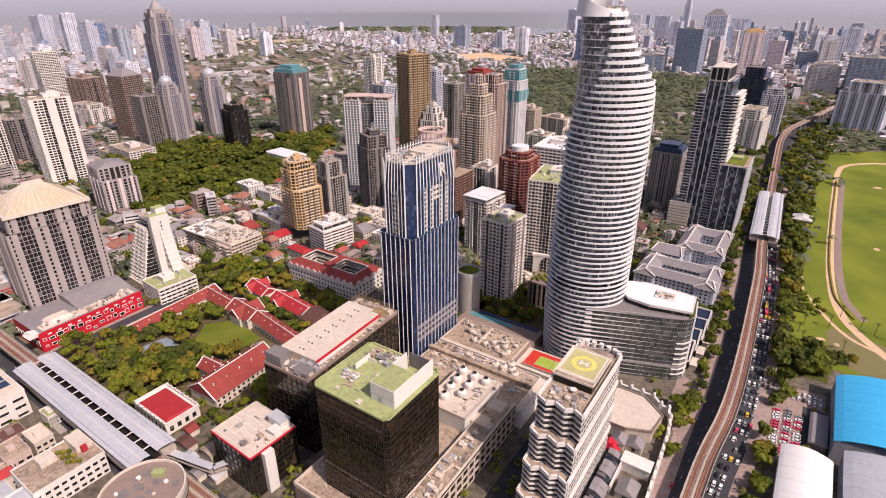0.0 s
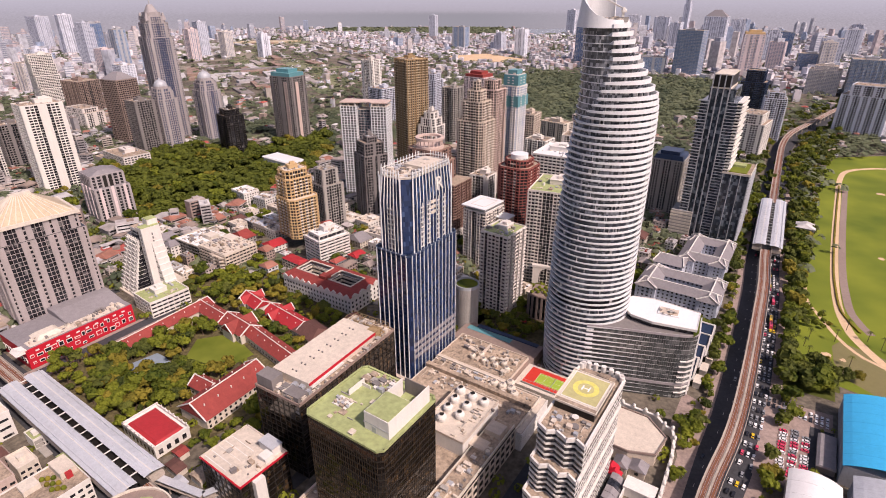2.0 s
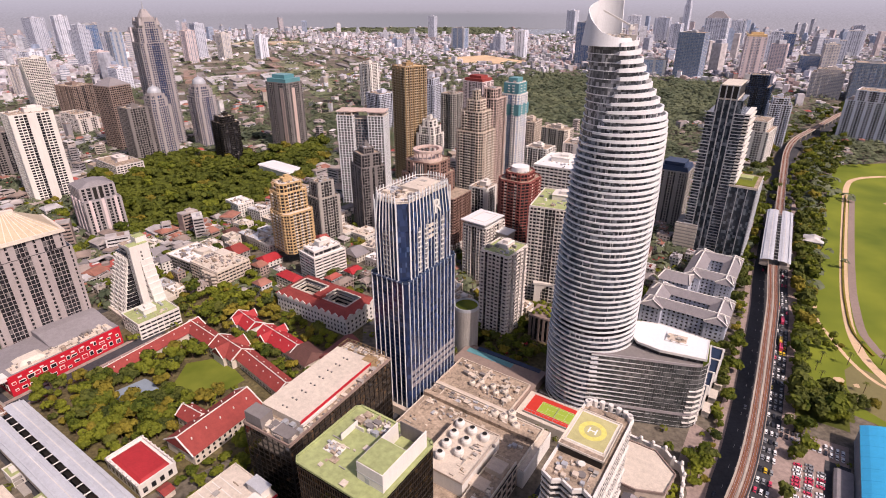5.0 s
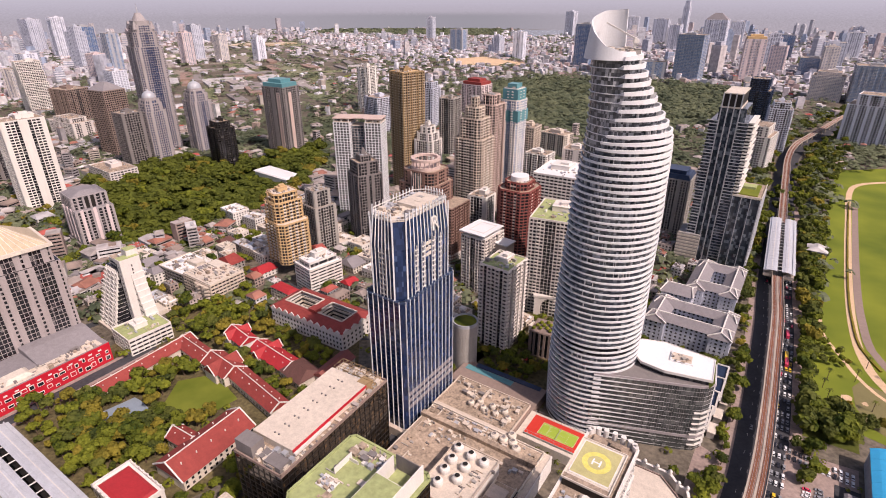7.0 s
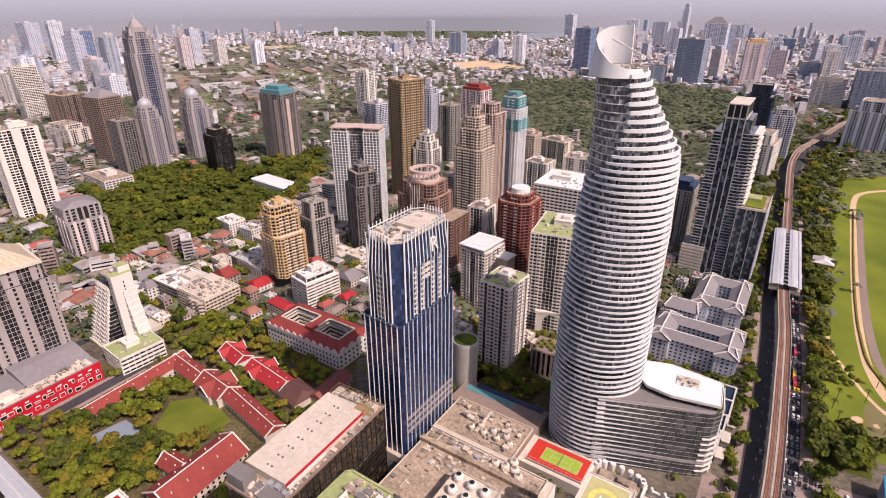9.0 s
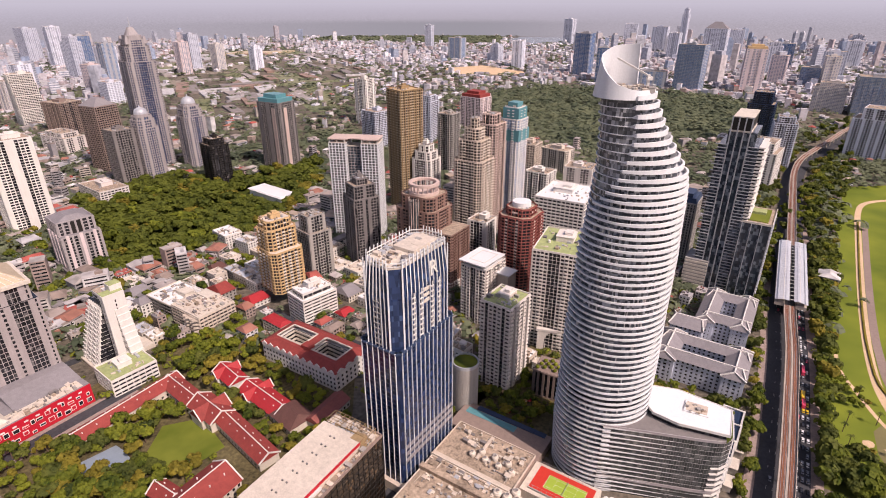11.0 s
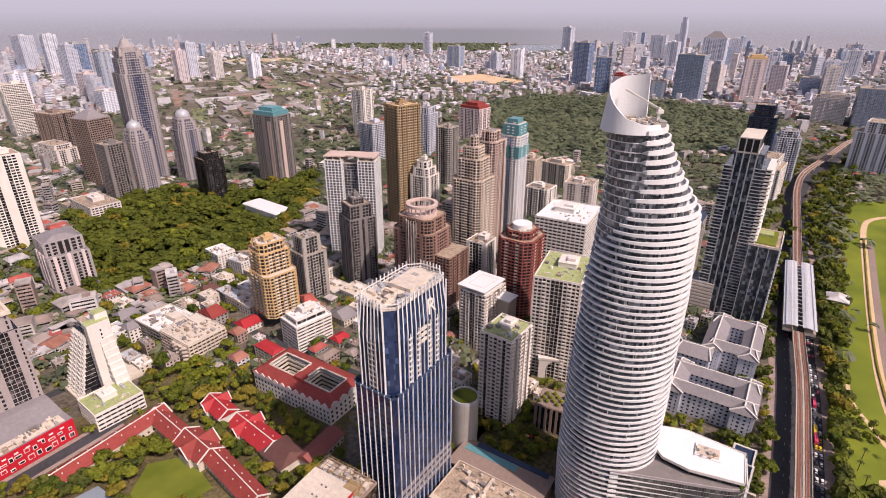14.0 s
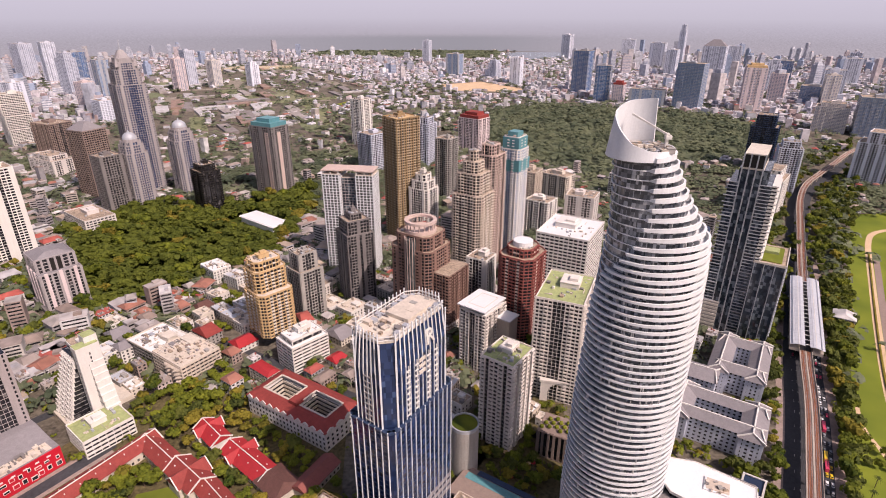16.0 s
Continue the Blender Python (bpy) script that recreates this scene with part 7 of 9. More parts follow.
def house(x, y, w, d, h, yaw, wall, roof, pitched=False):
    t = thing("town_house", ("pitched" if pitched else "flat") + " roofed low " + {"white": "white", "cream": "cream", "palewarm": "pale", "beige": "beige", "grey": "grey"}[wall] + " house among the side streets", "house", pose(x, y, 0, 0, 0, yaw), "low houses")
    part("wall", Geo().box(-w / 2, -d / 2, 0, w / 2, d / 2, h), wall, t)
    if pitched:
        part("roof", Geo().gable(-w / 2, -d / 2, w / 2, d / 2, h, h + w * 0.25, d * 0.15, 0.7), roof, t)
    else:
        part("roof", Geo().prism(rect(w - 0.5, d - 0.5), h, h + 0.3), roof, t)
        g = Geo()
        q = rect(w, d)
        for i in range(4):
            g.slab(q[i], q[(i + 1) % 4], -0.3, 0.1, h - 0.3, h + 1.0)
        part("parapet", g, wall, t)
        part("roof_house", Geo().box(-w * 0.1, 0, h, w * 0.25, d * 0.3, h + 2.6), wall, t)
        clutter(t, -w * 0.42, -d * 0.42, w * 0.42, d * 0.42, h + 0.3, int(w * d * 0.05), int(x * 7 + y * 3) % 9973)
    front, side = Geo(), Geo()
    for z in np.arange(1.2, h - 1.5, 3.2):
        for s in range(max(2, int(w / 3.6))):
            x0 = -w / 2 + (s + 0.3) * w / max(2, int(w / 3.6))
            front.slab((x0, -d / 2), (x0 + 1.6, -d / 2), -0.1, 0.06, z, z + 1.6)
        for s in range(max(2, int(d / 3.6))):
            y0 = -d / 2 + (s + 0.3) * d / max(2, int(d / 3.6))
            side.slab((w / 2, y0), (w / 2, y0 + 1.6), -0.1, 0.06, z, z + 1.6)
        front.slab((-w / 2, -d / 2), (w / 2, -d / 2), 0.05, 0.1, z - 0.5, z - 0.35)
    for g in (front, side):
        if g.v:
            part("glazing", g, "g_dark", t, kind="stuff")


LOW = [(-250, 579, 20, 16, 9), (-232, 592, 16, 14, 12), (-218, 604, 18, 14, 10), (-200, 590, 22, 18, 12), (-184, 579, 20, 20, 11), (-216, 560, 24, 16, 10), (-200, 617, 18, 14, 9), (-240, 612, 18, 16, 8), (-222, 570, 14, 12, 13), (-255, 691, 30, 22, 17), (-226, 675, 24, 18, 13), (-200, 650, 26, 18, 10), (-185, 625, 16, 16, 14), (-235, 640, 18, 16, 8),
       (-294, 519, 22, 30, 13), (-275, 533, 16, 22, 14), (-262, 492, 18, 12, 7), (-248, 484, 16, 12, 6), (-300, 560, 20, 18, 8), (-318, 585, 18, 16, 7),
       (-110, 618, 26, 22, 9), (-84, 605, 22, 24, 11), (-124, 661, 24, 18, 12), (-97, 668, 20, 18, 14), (-70, 575, 26, 20, 8), (-60, 605, 18, 16, 12), (-62, 540, 28, 14, 9), (-45, 520, 20, 16, 12), (-90, 560, 24, 18, 7), (-52, 490, 16, 26, 8), (-40, 560, 18, 18, 10), (-48, 640, 20, 20, 14),
       (20, 460, 16, 14, 9), (8, 440, 18, 14, 7), (10, 480, 18, 16, 10), (-5, 500, 16, 18, 8), (-12, 470, 18, 14, 9), (75, 455, 14, 12, 5), (85, 440, 12, 10, 5), (0, 540, 22, 18, 12), (12, 570, 18, 16, 14), (128, 560, 22, 18, 12), (150, 540, 20, 18, 9), (160, 505, 20, 18, 10), (130, 440, 14, 14, 12), (150, 590, 24, 20, 11), (180, 580, 20, 20, 12), (205, 610, 22, 18, 14), (190, 540, 16, 18, 8), (215, 560, 18, 18, 10), (230, 640, 20, 18, 12), (180, 640, 26, 20, 16), (220, 690, 24, 20, 16)]
for x, y, w, d, h in LOW:
    pit = lrng.random() < 0.25
    house(x, y, w, d, h, -36 + lrng.uniform(-6, 6), lrng.choice(("white", "cream", "palewarm", "beige", "grey", "white")), lrng.choice(("redtile", "brownroof", "greyroof")) if pit else lrng.choice(("rooflight", "roofdirt", "sheet", "whiteroof", "rooflight")), pit)
gabled_red = [(-178, 548, 18, 20), (-86, 520, 14, 14)]
for x, y, w, d in gabled_red:
    house(x, y, w, d, 6, -40, "white", "scarlet", True)
t = solid("glass_hall", Geo().prism(rect(76, 28), 0, 9).prism(rect(80, 32), 9, 10.5, rect(78, 28)), "whiteroof", "long low hall with a bright white roof in the wood", "hall", pose(-249, 866, 0, 0, 0, -38))


def gatehouse_block():
    """Brown stone entrance block with planting on top, between two towers."""
    t = thing("entrance_block", "brown stone entrance block with plants on its roof", "building", pose(88, 412, 0, 0, 0, -28))
    shell(t, rect(24, 20), 0, 22, "taupe", "g_dark", fh=22, bay=4, band=1.6, band_out=0.4, pier=1.8, pier_out=0.6)
    part("roof", Geo().prism(rect(24, 20), 21.6, 22.4), "taupe", t)
    for k in range(14):
        part("roof_shrub", Geo().lathe(-10 + k * 1.6, -7 + (k * 5) % 13, [(0.4, 22.4), (1.7, 23.3), (1.4, 24.6), (0.4, 25.2)], 7), "leaf", t)
    a = thing("archway", "tall cream archway at a tower's foot", "archway", pose(99, 468, 0, 0, 0, -12))
    part("pier", Geo().box(-13, -3, 0, -7, 3, 18), "palewarm", a)
    part("pier", Geo().box(7, -3, 0, 13, 3, 18), "palewarm", a)
    g = Geo()
    for k in range(10):
        w0, w1 = math.pi * k / 10, math.pi * (k + 1) / 10
        g.prism([(7 * math.cos(w1), -3), (7 * math.cos(w0), -3), (7 * math.cos(w0), 3), (7 * math.cos(w1), 3)], 10 + 7 * min(math.sin(w0), math.sin(w1)), 18)
    part("arch", g, "palewarm", a)
    part("lintel", Geo().box(-14, -3.6, 18, 14, 3.6, 20), "palewarm", a)


gatehouse_block()
tower("office_block", "brown and pink stone block with a canted tower form", -398, 634, -42, [(44, 38, 6, 44, 0), (34, 36, 44, 58, 0, -4)], "pinkgrey", roof="greyroof", category="building", seed=71, plant=False, units=0, fh=3.6, bay=5.6, band=0.7, pier=2.0, pier_out=0.8)
t = [o for o in bpy.data.objects if o.name.startswith("office_block")][0]
part("podium", Geo().prism(rect(50, 44), 0, 6), "dgrey", t)
part("hip_roof", Geo().prism(rect(35, 37, -4), 58, 63, rect(20, 12, -4)), "greyroof", t)
# raised black panels paint the darkness of two recesses
part("dark_recess", Geo().box(-9, -18.6, 44, 1, -17.8, 57), "black", t)
part("dark_recess", Geo().box(12.8, -5, 44, 13.6, 5, 57), "black", t)
for x in (-14, -2, 10):
    part("pale_strip", Geo().box(x - 1.5, -20.4, 8, x + 1.5, -19, 46), "f_pink", t)
for y in (-13, 0, 13):
    part("pale_strip", Geo().box(22, y - 1.6, 8, 23.4, y + 1.6, 46), "f_pink", t)
tower("apartment_block", "wide low cream block at the edge of the wood", -492, 852, -38, [(70, 40, 0, 24, 0)], "f_sand", roof="roofdirt", category="building", seed=72, fh=3.4, bay=5, band=1.5, pier=1.4)

for v, u, a, b, h, rf in ((-262, 118, 12, 6, 4, "brownroof"), (-250, 112, 9, 6, 4, "sheet"), (-244, 122, 10, 7, 5, "roofdirt"), (-270, 126, 8, 6, 4, "redtile"), (-236, 108, 8, 5, 4, "greyroof"), (-232, 128, 7, 7, 4, "sheet"), (-226, 114, 6, 8, 4, "sheet")):
    h0 = thing("shop_shed", "small shop shed with a low pitched roof", "shed", pose(*G(v, u), 0, 0, 0, YAW))
    part("wall", Geo().box(-a / 2, -b / 2, 0, a / 2, b / 2, h), "cream", h0)
    part("roof", Geo().gable(-a / 2, -b / 2, a / 2, b / 2, h, h + 1.4, 0, 0.5), rf, h0)
    part("shutter", Geo().box(-a / 2 + 1, -b / 2 - 0.07, 0, a / 2 - 1, -b / 2 + 0.01, 2.6), "steel", h0)


def footbridge(v0, u0, v1, u1, z, w=3.5):
    t = thing("footbridge", "covered grey footbridge by the station", "bridge", pose(*G(0, 0), 0, 0, 0, YAW))
    part("deck", Geo().slab((v0, u0), (v1, u1), -w / 2, w / 2, z - 0.6, z), "concrete", t)
    part("roof", Geo().slab((v0, u0), (v1, u1), -w / 2 - 0.4, w / 2 + 0.4, z + 3, z + 3.25), "sheet", t)
    p, q = Vector((v0, u0)), Vector((v1, u1))
    n = max(2, int((q - p).length / 6))
    for k in range(n + 1):
        c = p.lerp(q, k / n)
        part("post", Geo().box(c.x - 0.15, c.y - 0.15, z, c.x + 0.15, c.y + 0.15, z + 3), "steel", t)
        if k % 2 == 0:
            part("column", Geo().cyl(c.x, c.y, 0, z - 0.6, 0.5, 8), "concrete", t)


footbridge(-262, 104, -226, 112, 7)
footbridge(-226, 112, -214, 138, 7)
footbridge(-236, 132, -214, 136, 7)

# ---- far towers: (kind of wall, x, y, width, depth, height, crown) ----
# f_ walls and g_far, g_deep glass hold painted distance haze
FAR = [
    ("domed", "pinkgrey", "tall grey office tower with a domed top", -506, 1052, 48, 46, 212, "spire"),
    ("domed", "pinkgrey", "grey apartment tower with a small dome", -463, 945, 34, 34, 107, "dome"),
    ("domed", "pinkgrey", "grey apartment tower with a small dome", -425, 1032, 38, 38, 108, "dome"),
    ("hip", "taupe", "brown-grey apartment tower with a hipped roof", -568, 1012, 42, 40, 112, "hip"),
    ("flat", "dgrey", "dark bronze apartment tower", -489, 918, 30, 32, 92, ""),
    ("flat", "black", "black glass office block", -350, 928, 34, 30, 76, ""),
    ("flat", "dgrey", "dark glass apartment tower with a green top", -273, 1022, 48, 38, 116, "teal"),
    ("strip", "white", "tall white office tower with dark window columns", -530, 745, 34, 48, 118, ""),
    ("flat", "white", "white apartment tower with balconies", -640, 760, 34, 34, 92, ""),
    ("flat", "dgrey", "dark blue glazed block", -660, 850, 40, 40, 70, ""),
    ("slant", "white", "white tower with sloping sides", -965, 1400, 70, 50, 115, ""),
    ("flat", "f_sand", "pale low office block", -735, 1150, 80, 40, 38, "step"),
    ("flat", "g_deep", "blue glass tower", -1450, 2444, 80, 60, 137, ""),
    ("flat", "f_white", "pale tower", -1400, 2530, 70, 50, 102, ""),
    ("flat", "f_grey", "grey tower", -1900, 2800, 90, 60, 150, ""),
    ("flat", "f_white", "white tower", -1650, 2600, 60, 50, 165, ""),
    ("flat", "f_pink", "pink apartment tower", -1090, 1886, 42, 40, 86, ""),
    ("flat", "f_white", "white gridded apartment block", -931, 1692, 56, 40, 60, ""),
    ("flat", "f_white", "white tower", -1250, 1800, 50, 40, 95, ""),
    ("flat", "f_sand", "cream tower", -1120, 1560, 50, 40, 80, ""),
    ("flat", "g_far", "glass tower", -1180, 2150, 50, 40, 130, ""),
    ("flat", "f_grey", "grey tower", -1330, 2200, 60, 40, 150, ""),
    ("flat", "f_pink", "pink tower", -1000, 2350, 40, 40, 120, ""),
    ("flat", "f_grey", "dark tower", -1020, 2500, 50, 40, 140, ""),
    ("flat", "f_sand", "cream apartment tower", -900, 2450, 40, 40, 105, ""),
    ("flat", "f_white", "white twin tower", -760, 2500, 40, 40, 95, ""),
    ("flat", "taupe", "brown block", -820, 1300, 60, 50, 70, ""),
    ("flat", "white", "white slim tower", -170, 1400, 34, 34, 104, ""),
    ("flat", "f_grey", "grey block with window bands", -121, 1173, 42, 40, 73, ""),
    ("flat", "f_grey", "grey tower with window bands", -17, 1216, 28, 34, 95, ""),
    ("flat", "f_pink", "reddish topped grey tower", 88, 1345, 54, 44, 72, "red"),
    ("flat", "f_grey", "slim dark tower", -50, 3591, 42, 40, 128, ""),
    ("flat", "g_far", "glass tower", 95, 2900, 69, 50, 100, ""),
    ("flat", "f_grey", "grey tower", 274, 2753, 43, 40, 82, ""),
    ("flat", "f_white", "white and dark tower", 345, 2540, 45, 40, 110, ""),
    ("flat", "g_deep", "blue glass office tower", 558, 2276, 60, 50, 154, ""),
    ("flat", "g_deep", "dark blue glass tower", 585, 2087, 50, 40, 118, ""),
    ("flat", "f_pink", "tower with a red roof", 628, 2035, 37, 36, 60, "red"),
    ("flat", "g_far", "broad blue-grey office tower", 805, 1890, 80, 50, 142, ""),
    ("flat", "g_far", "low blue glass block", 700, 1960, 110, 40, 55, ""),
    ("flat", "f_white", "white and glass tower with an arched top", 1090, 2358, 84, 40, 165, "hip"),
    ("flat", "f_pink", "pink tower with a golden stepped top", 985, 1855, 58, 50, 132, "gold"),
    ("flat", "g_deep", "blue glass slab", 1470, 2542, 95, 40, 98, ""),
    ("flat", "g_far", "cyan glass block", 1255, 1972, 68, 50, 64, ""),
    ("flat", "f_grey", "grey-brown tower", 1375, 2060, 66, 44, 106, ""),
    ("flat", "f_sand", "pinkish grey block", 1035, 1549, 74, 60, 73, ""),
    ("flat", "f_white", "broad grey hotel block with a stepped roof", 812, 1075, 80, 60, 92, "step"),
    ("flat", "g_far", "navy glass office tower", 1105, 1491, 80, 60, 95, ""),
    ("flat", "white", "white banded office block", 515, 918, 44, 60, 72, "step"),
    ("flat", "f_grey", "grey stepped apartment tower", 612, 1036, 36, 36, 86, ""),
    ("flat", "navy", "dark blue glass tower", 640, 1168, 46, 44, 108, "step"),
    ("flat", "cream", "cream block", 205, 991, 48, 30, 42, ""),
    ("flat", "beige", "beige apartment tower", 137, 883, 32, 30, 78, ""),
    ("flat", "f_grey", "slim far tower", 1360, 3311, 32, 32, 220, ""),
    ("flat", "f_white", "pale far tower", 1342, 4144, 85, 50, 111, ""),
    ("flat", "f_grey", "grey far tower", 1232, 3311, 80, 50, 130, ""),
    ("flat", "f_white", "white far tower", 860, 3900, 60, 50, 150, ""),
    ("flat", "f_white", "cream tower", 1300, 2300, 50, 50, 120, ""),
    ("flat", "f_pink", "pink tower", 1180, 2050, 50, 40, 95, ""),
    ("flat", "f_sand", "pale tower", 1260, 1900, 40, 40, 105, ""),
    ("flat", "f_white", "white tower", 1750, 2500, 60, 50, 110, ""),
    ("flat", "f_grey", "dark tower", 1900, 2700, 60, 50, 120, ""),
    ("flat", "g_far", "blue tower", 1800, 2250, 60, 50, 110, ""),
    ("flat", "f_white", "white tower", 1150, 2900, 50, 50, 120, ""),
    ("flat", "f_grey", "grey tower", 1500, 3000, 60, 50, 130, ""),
    ("flat", "white", "white block", 420, 1250, 60, 30, 40, ""),
    ("flat", "white", "white hotel slab behind the park", 330, 980, 80, 20, 40, ""),
    ("flat", "f_sand", "brown apartment block", 210, 850, 40, 36, 52, ""),
    ("flat", "white", "white apartment block", 150, 840, 34, 30, 48, ""),
]
for i, (form, wall, label, x, y, w, d, h, top) in enumerate(FAR):
    # past 1400 m dark window glass is swapped for its haze-paled copy
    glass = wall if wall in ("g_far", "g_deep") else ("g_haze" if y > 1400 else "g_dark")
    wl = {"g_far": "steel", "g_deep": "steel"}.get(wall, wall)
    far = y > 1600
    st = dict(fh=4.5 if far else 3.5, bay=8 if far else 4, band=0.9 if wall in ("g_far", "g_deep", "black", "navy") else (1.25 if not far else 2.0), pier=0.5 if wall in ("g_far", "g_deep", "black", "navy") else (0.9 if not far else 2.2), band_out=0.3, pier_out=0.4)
    tiers = [(w, d, 0, h, 3 if form == "domed" else 0)]
    if form == "domed":
        st.update(bay=3.6, fh=3.8, pier=1.0, rhythm="swwdd", band=1.4)
        tiers = [(w, d, 0, h * 0.84, 5), (w * 0.84, d * 0.84, h * 0.84, h * 0.95, 5), (w * 0.7, d * 0.7, h * 0.95, h, 4)]
        glass = "g_blue"
    if form == "strip":
        st.update(rhythm="swwd", bay=4.6)
    if top == "step":
        tiers = [(w, d, 0, h * 0.8, 0), (w * 0.7, d * 0.8, h * 0.8, h, 0)]
    if i % 4 == 1 and not top and h > 70:
        tiers = [(w, d, 0, h * 0.88, 0), (w * 0.72, d * 0.72, h * 0.88, h, 0)]
    if form == "slant":
        tiers = [(w, d, 0, h * 0.35, 0), (w * 0.85, d, h * 0.35, h * 0.6, 0, -w * 0.06), (w * 0.66, d, h * 0.6, h * 0.82, 0, -w * 0.14), (w * 0.5, d, h * 0.82, h, 0, -w * 0.2)]
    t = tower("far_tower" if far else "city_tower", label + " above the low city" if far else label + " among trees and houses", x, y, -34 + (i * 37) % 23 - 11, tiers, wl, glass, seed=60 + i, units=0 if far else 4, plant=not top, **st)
    if top == "dome":
        r = w * 0.3
        part("dome_drum", Geo().cyl(0, 0, h, h + r * 0.35, r * 1.05, 20), wl, t)
        part("dome", Geo().lathe(0, 0, [(r * math.cos(a), h + r * 0.35 + r * 0.95 * math.sin(a)) for a in np.linspace(0, 1.45, 8)] + [(0.6, h + r * 1.6)], 20), "steel", t, smooth=True)
    elif top == "spire":
        part("crown_tier", Geo().prism(rect(w * 0.55, d * 0.55, 0, 0, 4), h, h + 7).prism(rect(w * 0.42, d * 0.42, 0, 0, 3), h + 7, h + 19, rect(w * 0.16, d * 0.16, 0, 0, 1)), wl, t)
        part("spire", Geo().cyl(0, 0, h + 18, h + 34, 1.6, 8, 0.2), "steel", t)
        for sx in (-1, 1):
            for sy in (-1, 1):
                part("corner_turret", Geo().prism(rect(7, 7, sx * w * 0.3, sy * d * 0.3), h - 6, h + 6, rect(2, 2, sx * w * 0.3, sy * d * 0.3)), wl, t)
    elif top == "hip":
        part("hipped_roof", Geo().prism(rect(w + 1, d + 1), h, h + w * 0.3, rect(w * 0.3, d * 0.15)), "greyroof", t)
    elif top in ("red", "gold", "teal"):
        if top == "teal":
            part("pale_strip", Geo().box(w * 0.18, -d / 2 - 0.9, 0, w * 0.34, -d / 2, h - 8).box(w / 2, -d * 0.2, 0, w / 2 + 0.9, -d * 0.02, h - 8), "pink", t)
        mt = {"red": "redtile", "gold": "gold", "teal": "teal"}[top]
        part("coloured_top", Geo().prism(rect(w * 0.92, d * 0.92), h, h + 7).prism(rect(w * 0.6, d * 0.6), h + 7, h + 13), mt, t)


# ---- the low city: thousands of small houses out to the horizon ----
rng = random.Random(77)
WOOD = [(-528, 830), (-454, 948), (-321, 948), (-222, 1060), (-195, 965), (-190, 840), (-205, 720), (-258, 705), (-284, 655), (-339, 600), (-372, 612), (-430, 700)]
PARK = [(150, 1240), (330, 1090), (550, 1213), (700, 1250), (900, 1440), (860, 1760), (575, 1938), (363, 1998), (200, 1900), (80, 1480)]
DIRT = [(23, 2540), (200, 2642), (359, 2400), (330, 2300), (60, 2350)]
RIVER = [(430, 3850), (620, 3800), (860, 4000), (1120, 4380), (1220, 4520), (900, 4600), (640, 4610), (520, 4400), (470, 4100)]
YARD = [(-780, 1560), (-330, 1480), (-260, 2250), (-420, 2900), (-820, 3400), (-1500, 3350), (-1250, 2500)]
FOREST = [(-900, 4150), (-300, 3980), (150, 3900), (400, 3900), (440, 4100), (480, 4400), (560, 4610), (-900, 4600)]


def inside(x, y, poly):
    hit = False
    for (x0, y0), (x1, y1) in zip(poly, poly[1:] + poly[:1]):
        if (y0 > y) != (y1 > y) and x < (x1 - x0) * (y - y0) / (y1 - y0) + x0:
            hit = not hit
    return hit


bpy.context.view_layer.update()
SOLID = {"wall", "body", "glazing", "glass_body", "main_block", "long_block", "tank_deck", "podium", "deck", "core_glass", "low_glass", "low_annex", "fin", "terrace_storey", "car_park", "concourse", "back_storey", "cross_wall", "drum", "low_shed", "lower_glass", "pier", "roof_panel", "inner_wall", "gate_house", "wall_length"}
BOXES = []
for o in bpy.data.objects:
    if o.type == "MESH" and o.parent and o.name.split(".")[0] in SOLID and o.parent.get("category") not in ("viaduct", "tennis court"):
        b = [Vector(v) for v in o.bound_box]
        BOXES.append((o.matrix_world.inverted(), min(v.x for v in b), max(v.x for v in b), min(v.y for v in b), max(v.y for v in b), o.matrix_world.translation))
BOXES.append((pose(101.5, 345, 0).inverted(), -31, 31, -31, 31, None))


def free(x, y, m=2.0):
    for inv, x0, x1, y0, y1, c in BOXES:
        p = inv @ Vector((x, y, 0))
        if x0 - m < p.x < x1 + m and y0 - m < p.y < y1 + m:
            return False
    return True


def on_rail(x, y, m):
    return any((x - p.x) ** 2 + (y - p.y) ** 2 < m * m for p in RAIL) or any((Vector((x, y)) - p).length < m for p in LINE2)


